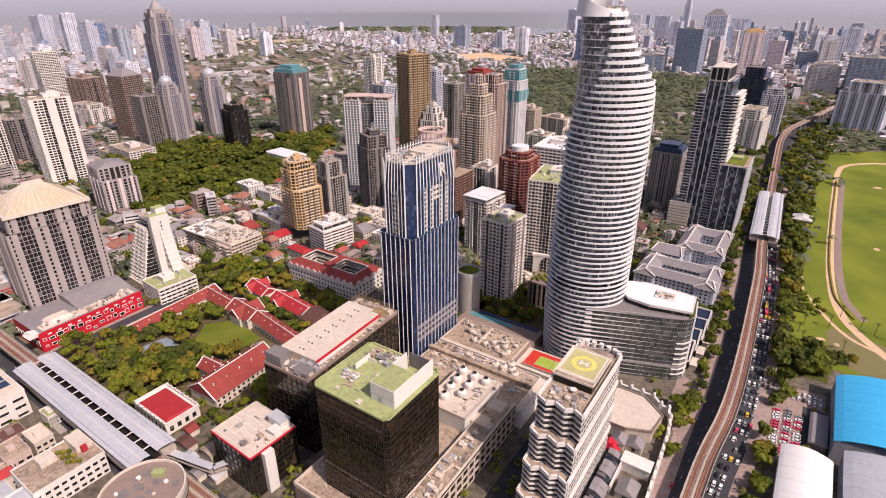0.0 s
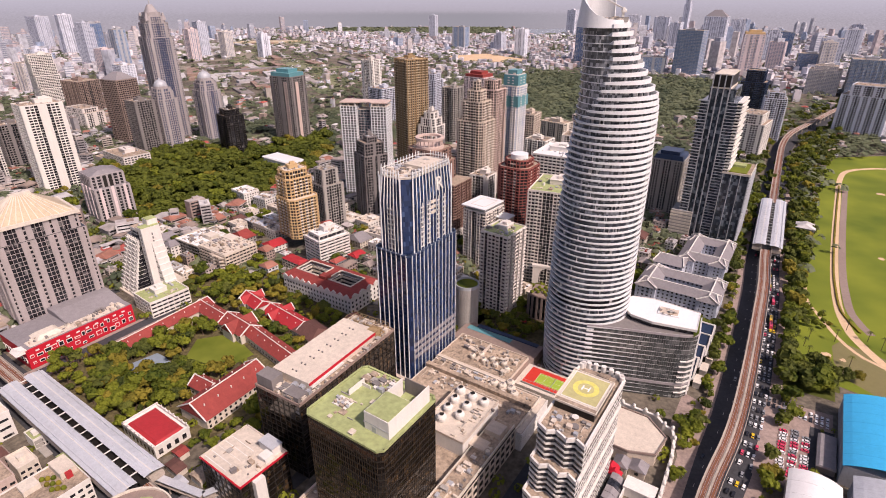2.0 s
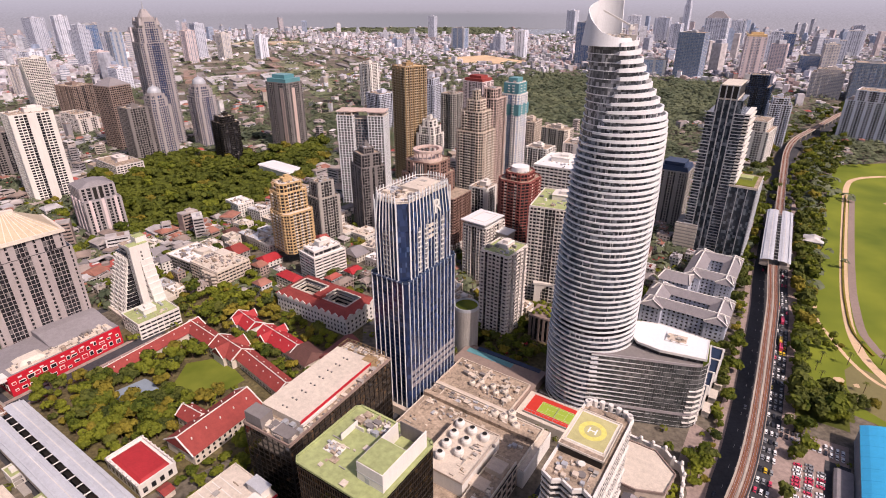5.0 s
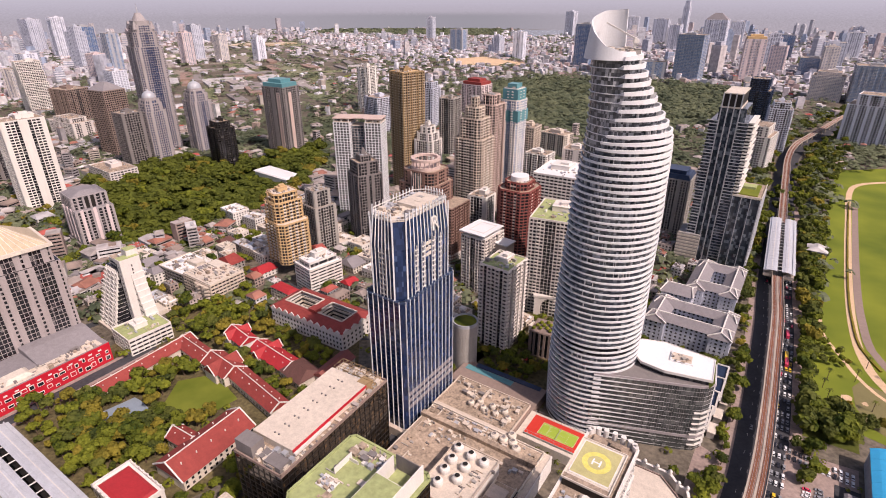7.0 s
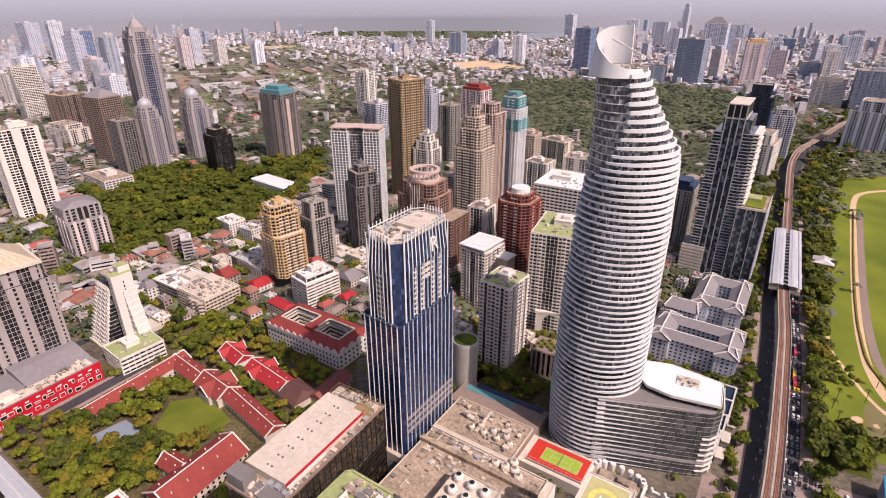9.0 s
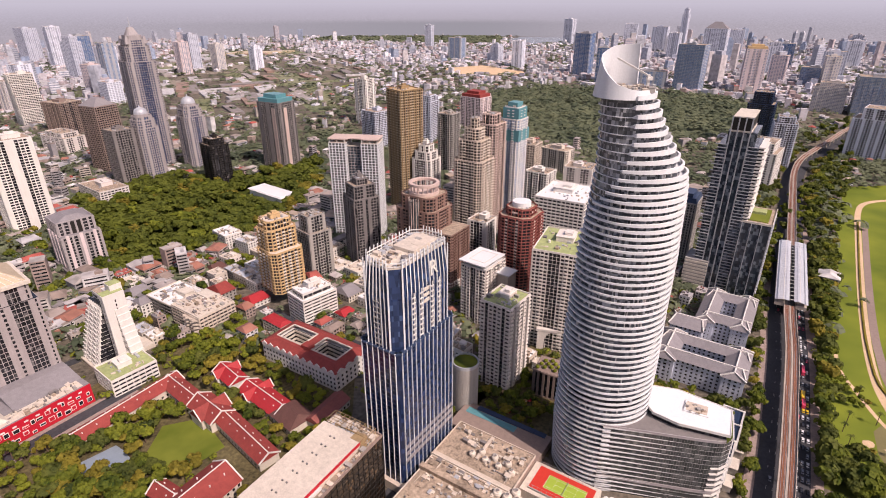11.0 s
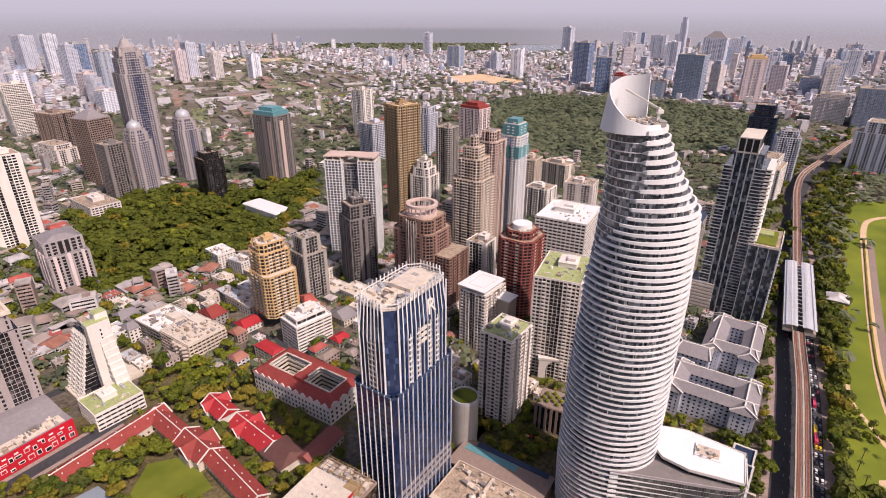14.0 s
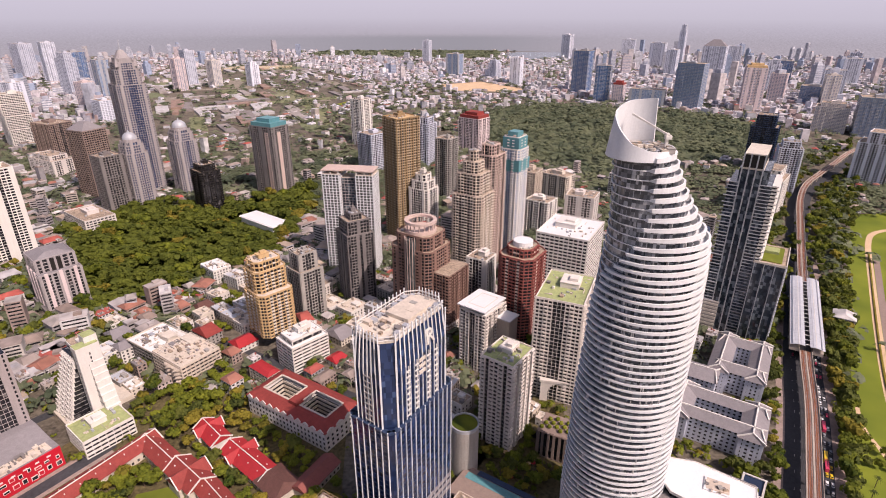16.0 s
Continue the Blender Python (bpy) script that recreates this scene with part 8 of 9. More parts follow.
walls, tops, panes, greens = Geo(), Geo(), Geo(), []
walls_far, tops_far = Geo(), Geo()
made = 0
while made < 15500:
    r = 470 + 4200 * rng.random() ** 1.4
    a = radians(rng.uniform(36, 140))
    x, y = r * math.cos(a), r * math.sin(a)
    if any(inside(x, y, q) for q in (WOOD, PARK, RIVER, EDGE, DIRT, FOREST)):
        continue
    if y < 560 and -330 < x < 300:
        continue
    if y < 1500 and (on_rail(x, y, 34) or not free(x, y, 9)):
        continue
    if y > 520 and y < 720 and -40 < x < 330 and rng.random() < 0.5:
        continue
    if x > 395 and 600 < y < 1180 and x < 0.62 * y + 190 and rng.random() < 0.93:
        greens.append((x, y))
        made += 0.3
        continue
    if inside(x, y, YARD) and rng.random() < 0.78:
        if rng.random() < 0.3:
            greens.append((x, y))
        made += 0.3
        continue
    green = noise.noise((x * 0.0016, y * 0.0016, 0)) + (0.22 if -900 < x < 150 and 1250 < y < 2700 else 0)
    belt = 0.5 if 1100 < r < 2600 else 0.25
    if green > 0.08 and rng.random() < 0.8 or rng.random() < belt * 0.5:
        greens.append((x, y))
        made += 0.2
        continue
    big = 1 + r / 4200
    w, d = (rng.uniform(7, 18) * big, rng.uniform(8, 22) * big) if r < 1000 or rng.random() < 0.12 else (rng.uniform(6, 12) * big, rng.uniform(7, 15) * big)
    h = rng.choice((4, 6, 7, 9, 11, 13)) * (1 if r < 1400 else 0.85)
    if rng.random() < 0.07:
        h *= rng.uniform(1.8, 3.6)
        w, d = min(w, 26), min(d, 26)
    ang = radians(-34 + rng.choice((0, 0, 90, 20, -25)) + rng.uniform(-4, 4))
    c, s = math.cos(ang), math.sin(ang)

    def place(px, py):
        return (x + px * c - py * s, y + px * s + py * c)

    base = [place(*p) for p in rect(w, d)]
    # farther houses go to the haze-paled wall and roof colours
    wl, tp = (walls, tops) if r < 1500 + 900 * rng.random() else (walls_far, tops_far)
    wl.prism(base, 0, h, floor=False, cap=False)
    if r < 1250:
        fl = max(1, int(h / 3.4))
        for k in range(fl):
            z = 1.2 + k * h / fl
            for p, q in ((base[0], base[1]), (base[1], base[2])):
                p, q = Vector(p), Vector(q)
                panes.slab(p.lerp(q, 0.08), p.lerp(q, 0.92), 0, 0.12, z, z + 1.5)
    if rng.random() < 0.4 and h < 20:
        k = len(tp.v)
        b2 = [place(*p) for p in rect(w + 1.2, d + 1.2)]
        tp.v += [(*p, h) for p in b2] + [(*place(0, -d * 0.35), h + w * 0.2), (*place(0, d * 0.35), h + w * 0.2)]
        tp.f += [(k, k + 1, k + 4), (k + 1, k + 2, k + 5, k + 4), (k + 2, k + 3, k + 5), (k + 3, k, k + 4, k + 5)]
    else:
        tp.prism(base, h, h + 0.8, floor=False)
        if rng.random() < 0.6:
            tp.prism([place(*p) for p in rect(w * 0.35, d * 0.3, w * 0.1, d * 0.15)], h, h + 3.2, floor=False)
    for q in range(3 if r < 2600 else 2):
        if rng.random() < 0.7:
            greens.append((x + rng.uniform(-25, 25) * big, y + rng.uniform(-25, 25) * big))
    made += 1
near, tries = [], 0
while len(near) < 230 and tries < 20000:
    tries += 1
    x, y = rng.uniform(-345, 300), rng.uniform(478, 800)
    w, d = rng.uniform(7, 15), rng.uniform(8, 18)
    if on_rail(x, y, 34) or inside(x, y, WOOD) or inside(x, y, EDGE) or not free(x, y, 8) or any((x - a) ** 2 + (y - b) ** 2 < 17 ** 2 for a, b in near):
        continue
    near.append((x, y))
    h = rng.choice((4, 6, 7, 9, 10, 13))
    ang = radians(-36 + rng.choice((0, 0, 90)) + rng.uniform(-4, 4))
    c, s = math.cos(ang), math.sin(ang)
    base = [place(*p) for p in rect(w, d)]
    walls.prism(base, 0, h, floor=False, cap=False)
    for z in np.arange(1.1, h - 1.5, 3.1):
        for p, q in zip(base, base[1:] + base[:1]):
            p, q = Vector(p), Vector(q)
            m = max(2, int((q - p).length / 3))
            for k in range(m):
                panes.slab(p.lerp(q, (k + 0.25) / m), p.lerp(q, (k + 0.75) / m), 0, 0.08, z, z + 1.5)
    if rng.random() < 0.35:
        k = len(tops.v)
        b2 = [place(*p) for p in rect(w + 1.2, d + 1.2)]
        tops.v += [(*p, h) for p in b2] + [(*place(0, -d * 0.35), h + w * 0.25), (*place(0, d * 0.35), h + w * 0.25)]
        tops.f += [(k, k + 1, k + 4), (k + 1, k + 2, k + 5, k + 4), (k + 2, k + 3, k + 5), (k + 3, k, k + 4, k + 5)]
    else:
        tops.prism(base, h, h + 0.7, floor=False)
        for _ in range(9):
            px, py, e = rng.uniform(-0.38, 0.38) * w, rng.uniform(-0.38, 0.38) * d, rng.uniform(0.4, 1.6)
            tops.prism([place(*p) for p in rect(e * 2, e * 1.4, px, py)], h + 0.7, h + 0.7 + rng.uniform(0.5, 2.4), floor=False)
    for q in range(2):
        greens.append((x + rng.uniform(-14, 14), y + rng.uniform(-14, 14)))
yrd = random.Random(91)
greens += [(x + yrd.uniform(-22, 22), y + yrd.uniform(-22, 22)) for x, y in greens[::2] if y < 1300]
# these two colour rows are lightened and blued to paint distance haze
solid("far_city_walls", walls_far, islands("far_city_wall", [(0.7, 0.67, 0.7), (0.6, 0.56, 0.59), (0.78, 0.77, 0.82), (0.55, 0.53, 0.59), (0.68, 0.6, 0.62), (0.62, 0.63, 0.71)]), "haze-paled low houses of the far city", "houses", kind="stuff")
solid("far_city_roofs", tops_far, islands("far_city_roof", [(0.56, 0.53, 0.56), (0.64, 0.62, 0.67), (0.5, 0.38, 0.37), (0.5, 0.46, 0.48), (0.6, 0.59, 0.65), (0.42, 0.41, 0.46), (0.7, 0.69, 0.74), (0.55, 0.49, 0.49)]), "haze-paled grey and rust roofs of the far city", "roofs", kind="stuff")
solid("low_city_walls", walls, islands("low_city_wall", [(0.52, 0.48, 0.45), (0.42, 0.37, 0.33), (0.6, 0.58, 0.58), (0.36, 0.33, 0.33), (0.48, 0.4, 0.37), (0.44, 0.44, 0.47), (0.3, 0.28, 0.29), (0.33, 0.25, 0.22)]), "crowded low white and beige houses of the far city", "houses", kind="stuff")
solid("low_city_roofs", tops, islands("low_city_roof", [(0.38, 0.33, 0.31), (0.45, 0.41, 0.4), (0.33, 0.14, 0.1), (0.32, 0.26, 0.23), (0.42, 0.4, 0.41), (0.22, 0.2, 0.2), (0.38, 0.34, 0.32), (0.58, 0.55, 0.54), (0.34, 0.28, 0.25), (0.4, 0.31, 0.24), (0.4, 0.09, 0.07), (0.26, 0.2, 0.17)]), "crowded grey, white and rust roofs of the far city", "roofs", kind="stuff")
solid("river", Geo().prism(RIVER, 0.0, 0.3), "water", "pale winding river near the horizon", "river", kind="structure")
solid("waste_ground", Geo().prism(DIRT[::-1], 0.0, 0.2), "sand", "bare pale earth among the far houses", "ground", kind="structure")
solid("far_field", Geo().prism([(-340, 1990), (-200, 1930), (-150, 2010), (-300, 2080)], 0.0, 0.2), "grass", "bright green sports field in the far city", "ground", kind="structure")
solid("waste_ground", Geo().prism([(-1120, 3120), (-860, 3230), (-800, 3330), (-1100, 3260)], 0.0, 9), "tan", "pale ochre sheds in the far city", "sheds", kind="structure")

# railway yards and fields: long low sheds, worn grass and tracks side by side
yrng = random.Random(61)
sheds, fields = Geo(), Geo()
k = 0
while k < 150:
    x, y = yrng.uniform(-1500, -260), yrng.uniform(1480, 3400)
    if not inside(x, y, YARD):
        continue
    a = radians(118 + yrng.uniform(-6, 6) + (90 if yrng.random() < 0.2 else 0))
    c, sn = math.cos(a), math.sin(a)
    w, d = (yrng.uniform(60, 190), yrng.uniform(14, 44)) if k % 3 else (yrng.uniform(120, 330), yrng.uniform(30, 80))
    pts = [(x + p * c - q * sn, y + p * sn + q * c) for p, q in rect(w, d)]
    if k % 3:
        sheds.prism(pts, 0, yrng.uniform(5, 9), floor=False)
    else:
        fields.prism(pts, 0.0, 0.12 + 0.004 * k, floor=False)
    k += 1
solid("yard_sheds", sheds, islands("yard_shed", [(0.34, 0.3, 0.28), (0.24, 0.21, 0.2), (0.42, 0.4, 0.4), (0.3, 0.2, 0.16), (0.5, 0.48, 0.48)]), "long low sheds of the far railway yards", "sheds", kind="stuff")
solid("yard_fields", fields, islands("yard_field", [(0.2, 0.21, 0.1), (0.27, 0.23, 0.18), (0.16, 0.18, 0.09), (0.34, 0.29, 0.24), (0.23, 0.23, 0.13)]), "worn grass and dusty tracks of the far yards", "ground", kind="stuff")

# the dense far city: small blocks and haze-paled towers, too far to count
blocks, spires, panes_far = Geo(), Geo(), Geo()
srng = random.Random(55)


def turned(x, y, w, d, a):
    c, s = math.cos(a), math.sin(a)
    return [(x + p * c - q * s, y + p * s + q * c) for p, q in rect(w, d)]


n = 0
while n < 12000:
    r, a = srng.uniform(1900, 4660), radians(srng.uniform(42, 138))
    x, y = r * math.cos(a), r * math.sin(a)
    if any(inside(x, y, q) for q in (PARK, RIVER, DIRT, FOREST, YARD)) or (300 < x < 1250 and y > 3550 and srng.random() < 0.85) or (noise.noise((x * 0.0022, y * 0.0022, 7)) > 0.18 and srng.random() < 0.8) or (-950 < x < 350 and y < 2900 and srng.random() < 0.75):
        continue
    blocks.prism(turned(x, y, srng.uniform(8, 24), srng.uniform(8, 20), srng.uniform(0, 3)), 0, srng.choice((5, 7, 9, 12, 14, 20)), floor=False)
    n += 1
n = 0
while n < 290:
    side = srng.random()
    if side < 0.4:
        x, y = srng.uniform(-2700, -850), srng.uniform(1700, 4300)
    elif side < 0.85:
        x, y = srng.uniform(780, 2700), srng.uniform(1950, 4300)
    else:
        x, y = srng.uniform(-850, 800), srng.uniform(2700, 4500)
    if any(inside(x, y, q) for q in (PARK, RIVER, DIRT, FOREST, YARD)) or x * x + y * y > 4600 ** 2 or (200 < x < 1250 and y > 3400):
        continue
    w, d, h, a = srng.uniform(16, 40), srng.uniform(16, 30), (26 + 84 * srng.random() ** 1.6) * (0.6 if side > 0.85 else 1), srng.uniform(0, 3)
    spires.prism(turned(x, y, w, d, a), 0, h, floor=False)
    if srng.random() < 0.6:
        spires.prism(turned(x, y, w * 0.6, d * 0.6, a), h, h + srng.uniform(4, 14), floor=False)
    for z in np.arange(4, h - 3, 7):
        panes_far.slab(*[Vector(p) for p in turned(x, y, w, d, a)[0:2]], 0, 0.3, z, z + 3)
    n += 1
# haze is mixed into these block, tower and window colours
solid("far_blocks", blocks, islands("far_block", [(0.5, 0.48, 0.51), (0.4, 0.38, 0.41), (0.6, 0.58, 0.61), (0.34, 0.33, 0.38), (0.46, 0.39, 0.4), (0.4, 0.3, 0.29), (0.5, 0.49, 0.5)]), "countless small haze-greyed blocks toward the horizon", "houses", kind="stuff")
solid("far_skyline", spires, islands("far_spire", [(0.5, 0.51, 0.56), (0.4, 0.42, 0.49), (0.6, 0.6, 0.64), (0.5, 0.43, 0.44), (0.32, 0.38, 0.5), (0.52, 0.48, 0.48), (0.42, 0.43, 0.49)]), "many haze-paled towers on the skyline", "towers", kind="stuff")
solid("far_windows", panes_far, "g_haze", "haze-paled window strips of the far towers", "windows", kind="stuff")
solid("low_city_windows", panes, "g_dark", "dark window strips of the low houses", "windows", kind="stuff")

# ---- trees ----
def crown_cloud(rng, r, h, lobes, leaves, leaf):
    """Leaf clumps spread over a few round lobes of uneven size, with gaps."""
    g = Geo()
    for _ in range(lobes):
        a, rr = rng.uniform(0, 6.28), r * rng.uniform(0.1, 0.72)
        cx, cy, cz = rr * math.cos(a), rr * math.sin(a), h * rng.uniform(0.55, 0.86)
        s = r * rng.uniform(0.34, 0.58)
        for _ in range(leaves):
            v = Vector((rng.gauss(0, 1), rng.gauss(0, 1), rng.gauss(0.3, 0.9))).normalized()
            p = Vector((cx, cy, cz)) + Vector((v.x, v.y, v.z * 0.75)) * s * rng.uniform(0.78, 1.06)
            nrm = (v + Vector((rng.uniform(-0.5, 0.5), rng.uniform(-0.5, 0.5), rng.uniform(-0.2, 0.7)))).normalized()
            q = nrm.to_track_quat("Z", "Y")
            z = leaf * rng.uniform(0.6, 1.4)
            k = len(g.v)
            for px, py in ((-1, -0.5), (0.5, -1), (1, 0.5), (-0.5, 1)):
                o = q @ Vector((px * z, py * z, rng.uniform(-0.2, 0.2) * z))
                g.v.append(tuple(p + o))
            g.f.append((k, k + 1, k + 2, k + 3))
    return g


def trunk_mesh(rng, h, r):
    g = Geo()
    g.cyl(0, 0, 0, h * 0.45, r, 7, r * 0.7)
    for k in range(4):
        a = 1.57 * k + rng.uniform(-0.4, 0.4)
        g.bar((0, 0, h * 0.4), (h * 0.22 * math.cos(a), h * 0.22 * math.sin(a), h * 0.7), r * 0.4)
    return g


trng = random.Random(31)
SIZES = ((5.2, 10.5), (6.5, 12.5), (4.2, 9.0), (7.5, 13.5), (3.4, 7.5), (5.8, 14.0), (4.8, 8.5))
RAW = [(crown_cloud(trng, r, h, 10, 25, r * 0.21), trunk_mesh(trng, h, 0.28 + r * 0.03)) for r, h in SIZES]
FINE = [crown_cloud(trng, r, h, 12, 60, r * 0.13) for r, h in SIZES]
CROWNS = {}
for leafkind in ("leaf", "leaf2", "leafd"):
    for k in range(7):
        me = FINE[k].mesh("crown")
        me.materials.append(M[leafkind])
        CROWNS[leafkind, k] = me
TRUNKS = [b.mesh("trunk") for _, b in RAW]
TREE_LABEL = {"leaf": "leafy green broad-crowned tree", "leaf2": "dry olive-brown leafy garden tree", "leafd": "dark green dense street tree"}
single = 0
REST = {"leaf": Geo(), "leaf2": Geo(), "leafd": Geo()}


def plant(x, y, k, s, mat="leaf", own=True):
    """A tree of its own, or, past the number one could count, a crown in the joined rest."""
    global single
    turn, up = trng.uniform(0, 360), s * trng.uniform(0.85, 1.15)
    m = pose(x, y, 0, 0, 0, turn) @ Matrix.Diagonal((s, s, up, 1))
    if own and single < 300:
        single += 1
        t = thing("tree", TREE_LABEL[mat], "tree", m, "trees")
        part("crown", CROWNS[mat, k], mat, t)
        part("trunk", TRUNKS[k], "trunk", t)
        return
    g, src = REST[mat], RAW[k][0]
    j = len(g.v)
    c, sn = math.cos(radians(turn)) * s, math.sin(radians(turn)) * s
    g.v += [(x + c * a - sn * b, y + sn * a + c * b, up * h) for a, b, h in src.v]
    g.f += [tuple(i + j for i in f) for f in src.f]


def scatter(poly, n, gap, sizes=(0.7, 1.15), dry=0.15, avoid=(), own=True, dark=0.2):
    xs, ys = [p[0] for p in poly], [p[1] for p in poly]
    got, tries = [], 0
    while len(got) < n and tries < n * 30:
        tries += 1
        x, y = trng.uniform(min(xs), max(xs)), trng.uniform(min(ys), max(ys))
        if not inside(x, y, poly) or any((x - a) ** 2 + (y - b) ** 2 < gap * gap for a, b in got) or any(inside(x, y, q) for q in avoid) or not free(x, y, 4.5):
            continue
        got.append((x, y))
        w = trng.random()
        plant(x, y, trng.randrange(7), trng.uniform(*sizes), "leaf2" if w < dry else ("leafd" if w > 1 - dark else "leaf"), own)


def along(line, lo, hi, n, sizes, dry=0.08, own=False, dark=0.6):
    for _ in range(n):
        for _try in range(20):
            i = trng.randrange(len(line) - 1)
            p, q = line[i], line[i + 1]
            d = (q - p).normalized()
            s = trng.uniform(lo, hi)
            c = p.lerp(q, trng.random()) + Vector((d.y, -d.x)) * s
            if free(c.x, c.y) and not inside(c.x, c.y, EDGE):
                w = trng.random()
                plant(c.x, c.y, trng.randrange(7), trng.uniform(*sizes), "leaf2" if w < dry else ("leafd" if w > 1 - dark else "leaf"), own)
                break


LAWN = [(-192, 346), (-162, 333), (-142, 356), (-168, 384), (-193, 376)]
solid("lawn", Geo().prism(LAWN, 0.0, 0.1), "lawn", "worn green lawn in the school garden", "lawn", kind="structure")
solid("garden_ground", Geo().prism([(-310, 350), (-170, 250), (-60, 330), (-60, 380), (-70, 480), (-200, 500), (-250, 450)], 0.0, 0.03), M["earth"], "dry earth below the garden trees", "ground", kind="structure")
solid("garden_pool", Geo().prism([(-232, 342), (-226, 334), (-214, 330), (-206, 336), (-200, 346), (-208, 353), (-216, 358), (-224, 350)], 0.0, 0.12), "water", "pale blue garden pool under the trees", "pool", kind="structure")
GARDEN = [(-2, 372), (40, 352), (74, 345), (92, 395), (104, 462), (62, 482), (12, 442)]
solid("tower_garden", Geo().prism(GARDEN, 0.0, 0.05), M["earth"], "shaded planted garden between the towers", "garden", kind="structure")
for k in range(9):
    x, y = 58 + 4.5 * math.cos(k * 2.1) * (1 + k * 0.25), 398 + 4.5 * math.sin(k * 2.1) * (1 + k * 0.25)
    u = thing("parasol", "orange garden parasol over a terrace table", "parasol", pose(x, y, 0), "parasols")
    part("pole", Geo().cyl(0, 0, 0, 3, 0.06, 6), "steel", u)
    part("canopy", Geo().lathe(0, 0, [(2.0, 2.4), (1.2, 2.8), (0.1, 3.3)], 8), "gold" if k % 2 else "scarlet", u)
POOLS = [[(-234, 342), (-226, 332), (-213, 327), (-204, 334), (-198, 346), (-208, 356), (-216, 361)], [(-197, 346), (-162, 329), (-138, 356), (-166, 388), (-196, 380)]]
scatter([(-262, 352), (-205, 290), (-165, 300), (-150, 345), (-185, 400), (-215, 385)], 120, 5.2, (0.7, 1.2), avoid=POOLS, dry=0.28)
scatter([(-290, 340), (-200, 275), (-195, 300), (-260, 365)], 46, 5.6, (0.55, 1.0), dry=0.3, avoid=POOLS)
scatter([(-200, 440), (-160, 400), (-100, 340), (-60, 360), (-65, 400), (-110, 425), (-165, 480), (-215, 490)], 90, 6, (0.6, 1.05), dry=0.3)
scatter([(-240, 455), (-190, 425), (-150, 500), (-215, 520)], 34, 7)
scatter([(-150, 480), (-60, 425), (-40, 440), (-100, 520)], 10, 8.0)
scatter([(-130, 270), (-100, 255), (-85, 300), (-115, 315)], 12, 6.5)
i0 = min(range(len(RAIL)), key=lambda i: (RAIL[i] - Vector((222, 332))).length)
i1 = min(range(len(RAIL)), key=lambda i: (RAIL[i] - Vector((440, 699))).length)
i2 = min(range(len(RAIL)), key=lambda i: (RAIL[i] - Vector((690, 1065))).length)
def shifted(line, s):
    return [p + Vector(((q - p).normalized().y, -(q - p).normalized().x)) * s for p, q in zip(line, line[1:])]


solid("verge", ribbon(shifted(RAIL[i0:i1], 36), 34, 0.0, 0.03), "leafd", "dark green ground strip below the avenue trees", "ground", kind="structure")
along(RAIL[8:i0], -25, -18, 26, (0.5, 0.85), own=True, dark=0.2)
along(RAIL[10:i0], 19, 30, 30, (0.5, 0.9), own=True, dark=0.2)
scatter([G(-44, 200), G(-30, 200), G(-30, 242), G(-42, 242)], 14, 4, (0.4, 0.7))
scatter([G(-36, 300), G(-28, 296), G(-26, 312), G(-44, 318)], 8, 4, (0.4, 0.7))
scatter([(-155, 262), (-130, 240), (-112, 262), (-130, 285)], 10, 5, (0.4, 0.7), own=False)
scatter([(-150, 232), (-126, 214), (-118, 226), (-140, 246)], 8, 4, (0.35, 0.6), own=False)
scatter([(-330, 500), (-260, 470), (-250, 520), (-330, 600)], 26, 8.0, own=False)
along(RAIL[i0:i1], 20, 50, 270, (0.8, 1.2))
along(RAIL[i1:i2], 18, 75, 170, (0.8, 1.2))
along(RAIL[i0:i1], -25, -18, 60, (0.55, 0.9), dark=0.3)
along(RAIL[i0:i1], -46, -24, 60, (0.8, 1.15))
along(RAIL[i1:i2], -75, -17, 170, (0.8, 1.15))
along(RAIL[i2:], -60, -17, 60, (0.8, 1.15))
along(RAIL[i2:], 17, 60, 60, (0.8, 1.15))
scatter([(305, 540), (420, 640), (560, 840), (640, 900), (600, 940), (420, 720)], 40, 9, own=False)
scatter(GARDEN, 60, 4, (0.35, 0.7), own=False, dark=0.5)
scatter([(-340, 560), (-190, 520), (-170, 600), (-250, 720), (-350, 700)], 70, 7, (0.5, 0.9), own=False)
scatter([(-600, 780), (-430, 560), (-330, 480), (-330, 600), (-440, 700)], 60, 8, (0.6, 1.0), own=False)
scatter([(20, 400), (75, 360), (90, 400), (100, 455), (60, 470), (15, 430)], 46, 4.5, (0.35, 0.75), own=False)
scatter([(-60, 480), (20, 440), (180, 560), (260, 700), (60, 640), (-50, 560)], 90, 7, (0.5, 0.9), own=False)
scatter([(-330, 600), (-190, 540), (-60, 560), (-60, 700), (-250, 720)], 80, 8, (0.5, 0.95), own=False)
scatter([(-430, 420), (-330, 440), (-330, 640), (-560, 760)], 110, 8, (0.6, 1.0), own=False)
scatter([(140, 420), (190, 400), (215, 450), (180, 500)], 30, 6, (0.6, 1.0), own=False)
scatter([(-420, 300), (-330, 240), (-240, 190), (-210, 200), (-330, 300)], 34, 6, (0.5, 0.9), own=False)


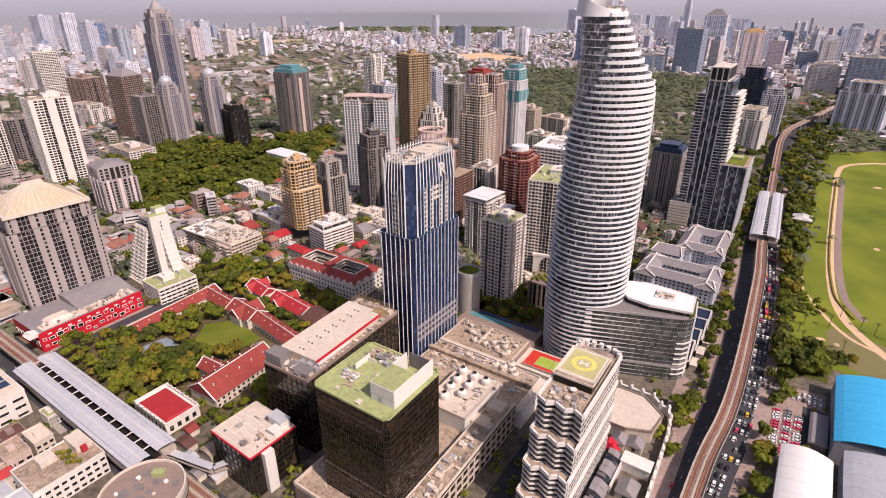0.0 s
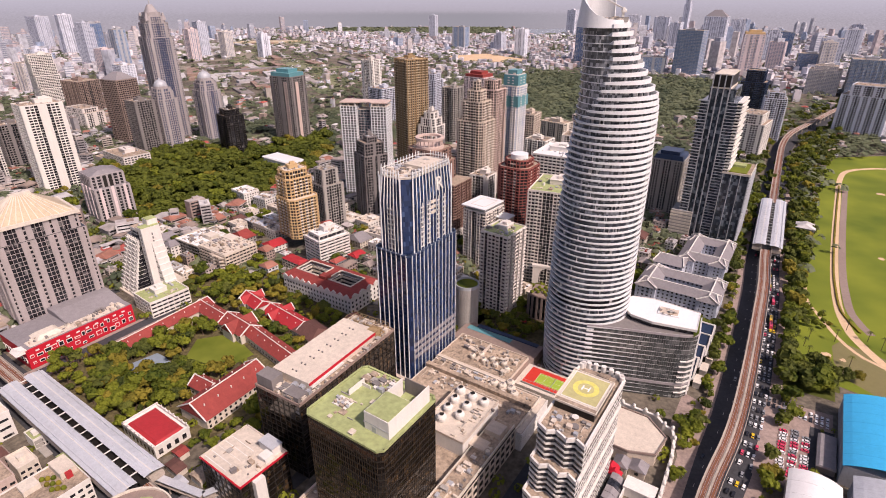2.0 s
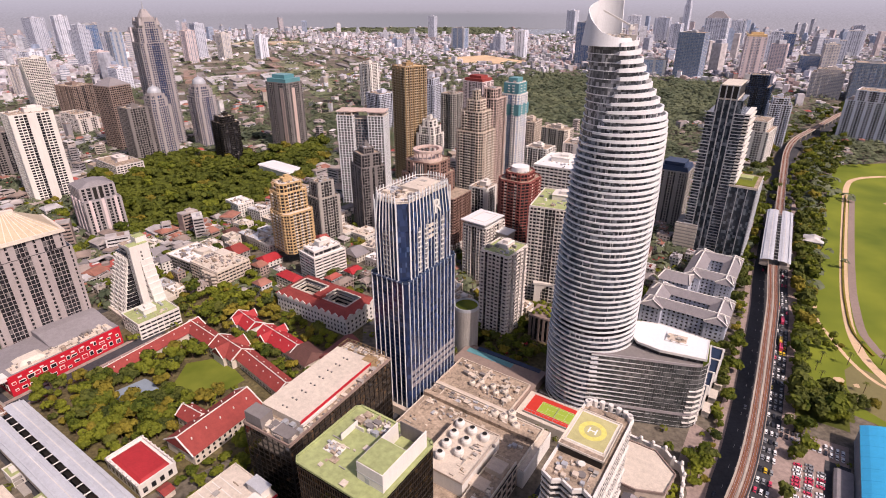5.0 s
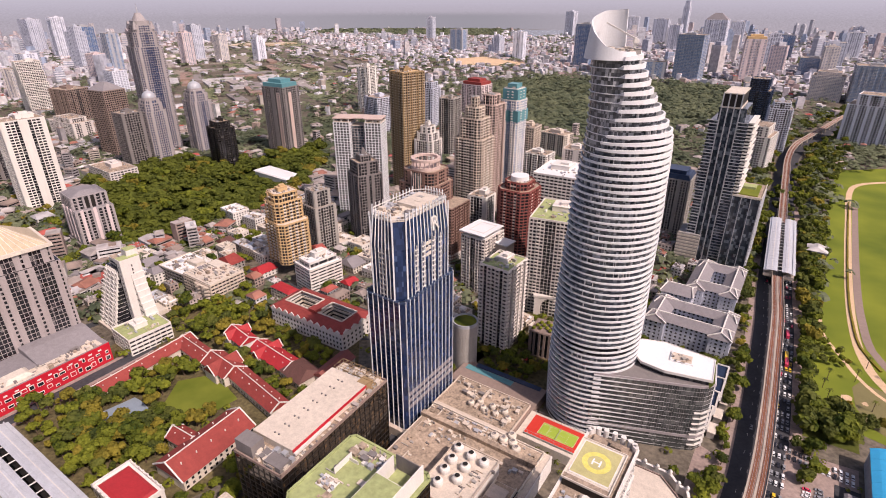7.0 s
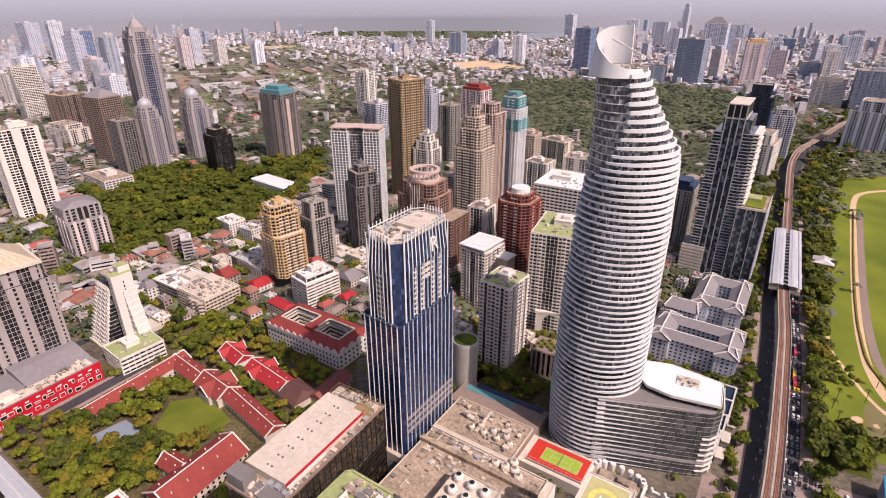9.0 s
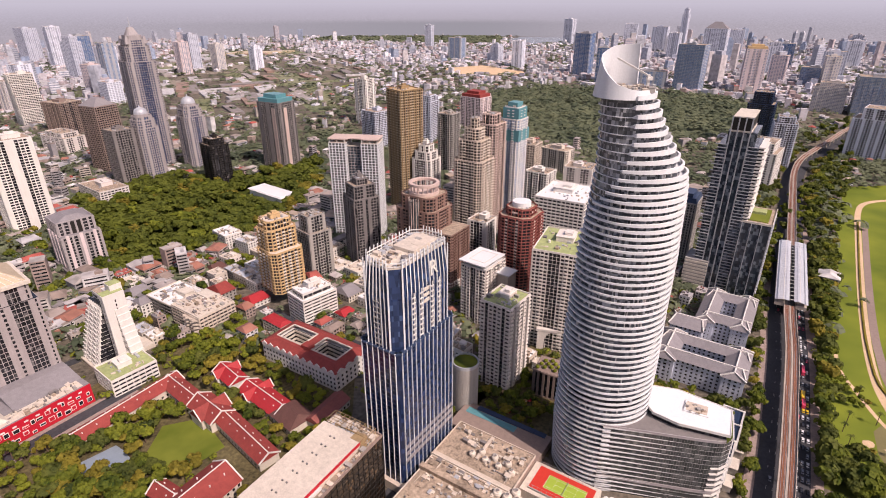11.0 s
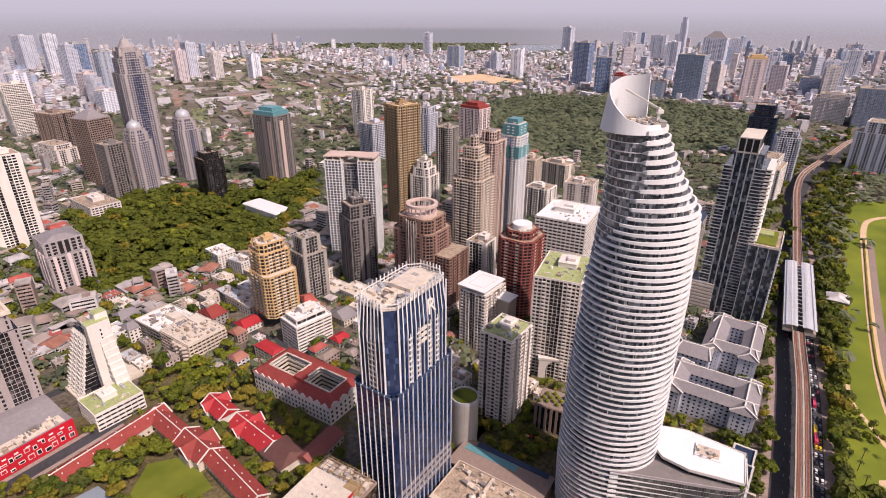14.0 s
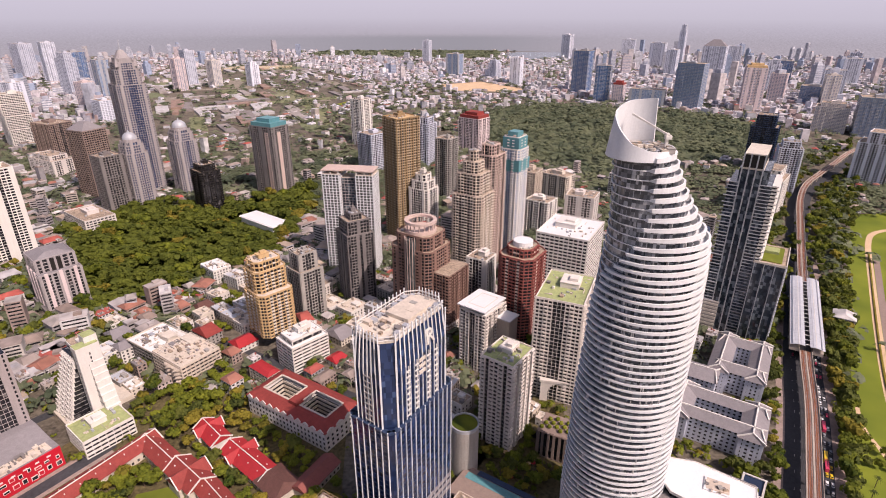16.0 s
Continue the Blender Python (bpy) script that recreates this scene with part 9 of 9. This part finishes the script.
def palm(x, y, h):
    t = thing("palm_tree", "slim green palm tree on the fairway", "tree", pose(x, y, 0), "palms")
    part("trunk", Geo().cyl(0, 0, 0, h, 0.25, 7, 0.16), "trunk", t)
    g = Geo()
    for k in range(15):
        a, up = 6.2832 * k / 15, trng.uniform(0.1, 0.7)
        prev = Vector((0, 0, h))
        for s in range(1, 5):
            q = s / 4
            p = Vector((math.cos(a) * 3.4 * q, math.sin(a) * 3.4 * q, h + up * 3 * q - 2.9 * q * q))
            o = Vector((-math.sin(a), math.cos(a), 0)) * 0.42 * (1.1 - q)
            j = len(g.v)
            g.v += [tuple(prev - o), tuple(prev + o), tuple(p + o), tuple(p - o)]
            g.f.append((j, j + 1, j + 2, j + 3))
            prev = p
    part("frond_crown", g, "leafd", t)


for x, y, h in ((276, 352, 10), (310, 372, 11), (292, 376, 9), (318, 402, 10), (330, 388, 10), (336, 372, 9), (338, 360, 11), (344, 352, 9), (282, 366, 8), (262, 340, 8), (300, 340, 9)):
    palm(x, y, h)
scatter([(262, 332), (288, 318), (300, 324), (270, 352)], 16, 4, (0.5, 0.9), own=False, dark=0.8)
scatter([(290, 392), (312, 380), (330, 420), (318, 430)], 10, 5, (0.5, 0.8), own=False)
for mat, label in (("leaf", "green street and garden trees along the avenue"), ("leaf2", "dry brownish trees between the houses"), ("leafd", "dark dense trees along the avenue")):
    solid("tree_belt", REST[mat], mat, label, "trees", kind="stuff")

# woods, shrubs and far greenery
bits = Geo()


def clump(x, y, r, h, n, rng, flat=0.0):
    for _ in range(n):
        v = Vector((rng.gauss(0, 1), rng.gauss(0, 1), abs(rng.gauss(0.4, 0.8)))).normalized()
        p = Vector((x + v.x * r, y + v.y * r, h * 0.55 + v.z * h * 0.45))
        q = (v + Vector((rng.uniform(-0.3, 0.3), rng.uniform(-0.3, 0.3), rng.uniform(-0.1, 0.4) + flat))).to_track_quat("Z", "Y")
        z = r * rng.uniform(0.9, 1.7) / n ** 0.5
        k = len(bits.v)
        for px, py in ((-1, -0.7), (0.8, -1), (1, 0.7), (-0.5, 1)):
            bits.v.append(tuple(p + q @ Vector((px * z, py * z, 0))))
        bits.f.append((k, k + 1, k + 2, k + 3))


wr = random.Random(99)
n = 0
while n < 1300:
    x, y = wr.uniform(-420, 330), wr.uniform(170, 760)
    if noise.noise((x * 0.02, y * 0.02, 3)) > -0.1 and free(x, y, 1) and not on_rail(x, y, 20) and not any(inside(x, y, q) for q in (WOOD, EDGE, *POOLS)):
        r = wr.uniform(1.2, 3.6)
        clump(x, y, r, r * wr.uniform(1.2, 2.2), 22, wr)
        n += 1
solid("shrubs", bits, "leaf", "green shrubs and small trees between the houses", "shrubs", kind="stuff")
WOODS = {"wood": Geo(), "leaf": Geo(), "leaf2": Geo()}
n = 0
spots, tries = [], 0
while n < 520 and tries < 60000:
    tries += 1
    x, y = wr.uniform(-540, -185), wr.uniform(590, 1065)
    if not inside(x, y, WOOD) or any((x - a) ** 2 + (y - b) ** 2 < 110 for a, b in spots):
        continue
    if free(x, y, 0) and not (abs((x + 249) * CG + (y - 866) * SG) < 50 and -40 < -(x + 249) * SG + (y - 866) * CG < 24):
        spots.append((x, y))
        q = wr.random()
        g, src = WOODS["wood" if q < 0.8 else ("leaf" if q < 0.93 else "leaf2")], RAW[wr.randrange(7)][0]
        turn, k, sc, up = wr.uniform(0, 6.28), len(g.v), wr.uniform(1.1, 2.3), wr.uniform(0.75, 1.6)
        c, sn = math.cos(turn) * sc, math.sin(turn) * sc
        g.v += [(x + c * p - sn * o, y + sn * p + c * o, up * h) for p, o, h in src.v]
        g.f += [tuple(i + k for i in f) for f in src.f]
        n += 1
for mat, label in (("wood", "dense green tree canopy of a large garden"), ("leaf", "bright green broad trees in the large garden"), ("leaf2", "dry brownish trees in the large garden")):
    solid("woodland", WOODS[mat], mat, label, "trees", kind="stuff")
solid("wood_ground", Geo().prism(WOOD[::-1], 0.0, 0.1), "wood", "ground sheet in the canopy green below the wood", "ground", kind="structure")
bits = Geo()
n = 0
while n < 1700:
    x, y = wr.uniform(80, 900), wr.uniform(1090, 2000)
    if inside(x, y, PARK):
        clump(x, y, wr.uniform(6, 12), wr.uniform(9, 16), 16, wr, 1.6)
        n += 1
n = 0
while n < 700:
    x, y = wr.uniform(-1100, 480), wr.uniform(3950, 4600)
    if inside(x, y, FOREST):
        clump(x, y, wr.uniform(14, 26), wr.uniform(10, 16), 10, wr, 2.0)
        n += 1
for x, y in greens:
    if (y > 1300 and wr.random() < 0.6) or y <= 1300 and (free(x, y, 0) and not on_rail(x, y, 20)):
        s = 1 + y / 3000
        clump(x, y, wr.uniform(3, 7) * s, wr.uniform(6, 11) * (0.8 + 0.2 * s), 14 if y < 1300 else 8, wr, 0.6 if y < 900 else 1.8)
# far greenery and its ground share the haze-greyed leaf colour
solid("far_trees", bits, "leaff", "scattered haze-greyed green trees among the far houses and parks", "trees", kind="stuff")
solid("park_ground", Geo().prism(PARK, 0.0, 0.1), "leaff", "haze-greyed grass of the far park", "ground", kind="structure")
solid("forest_ground", Geo().prism(FOREST, 0.0, 0.1), "leaff", "haze-greyed green floor of the far forest", "ground", kind="structure")
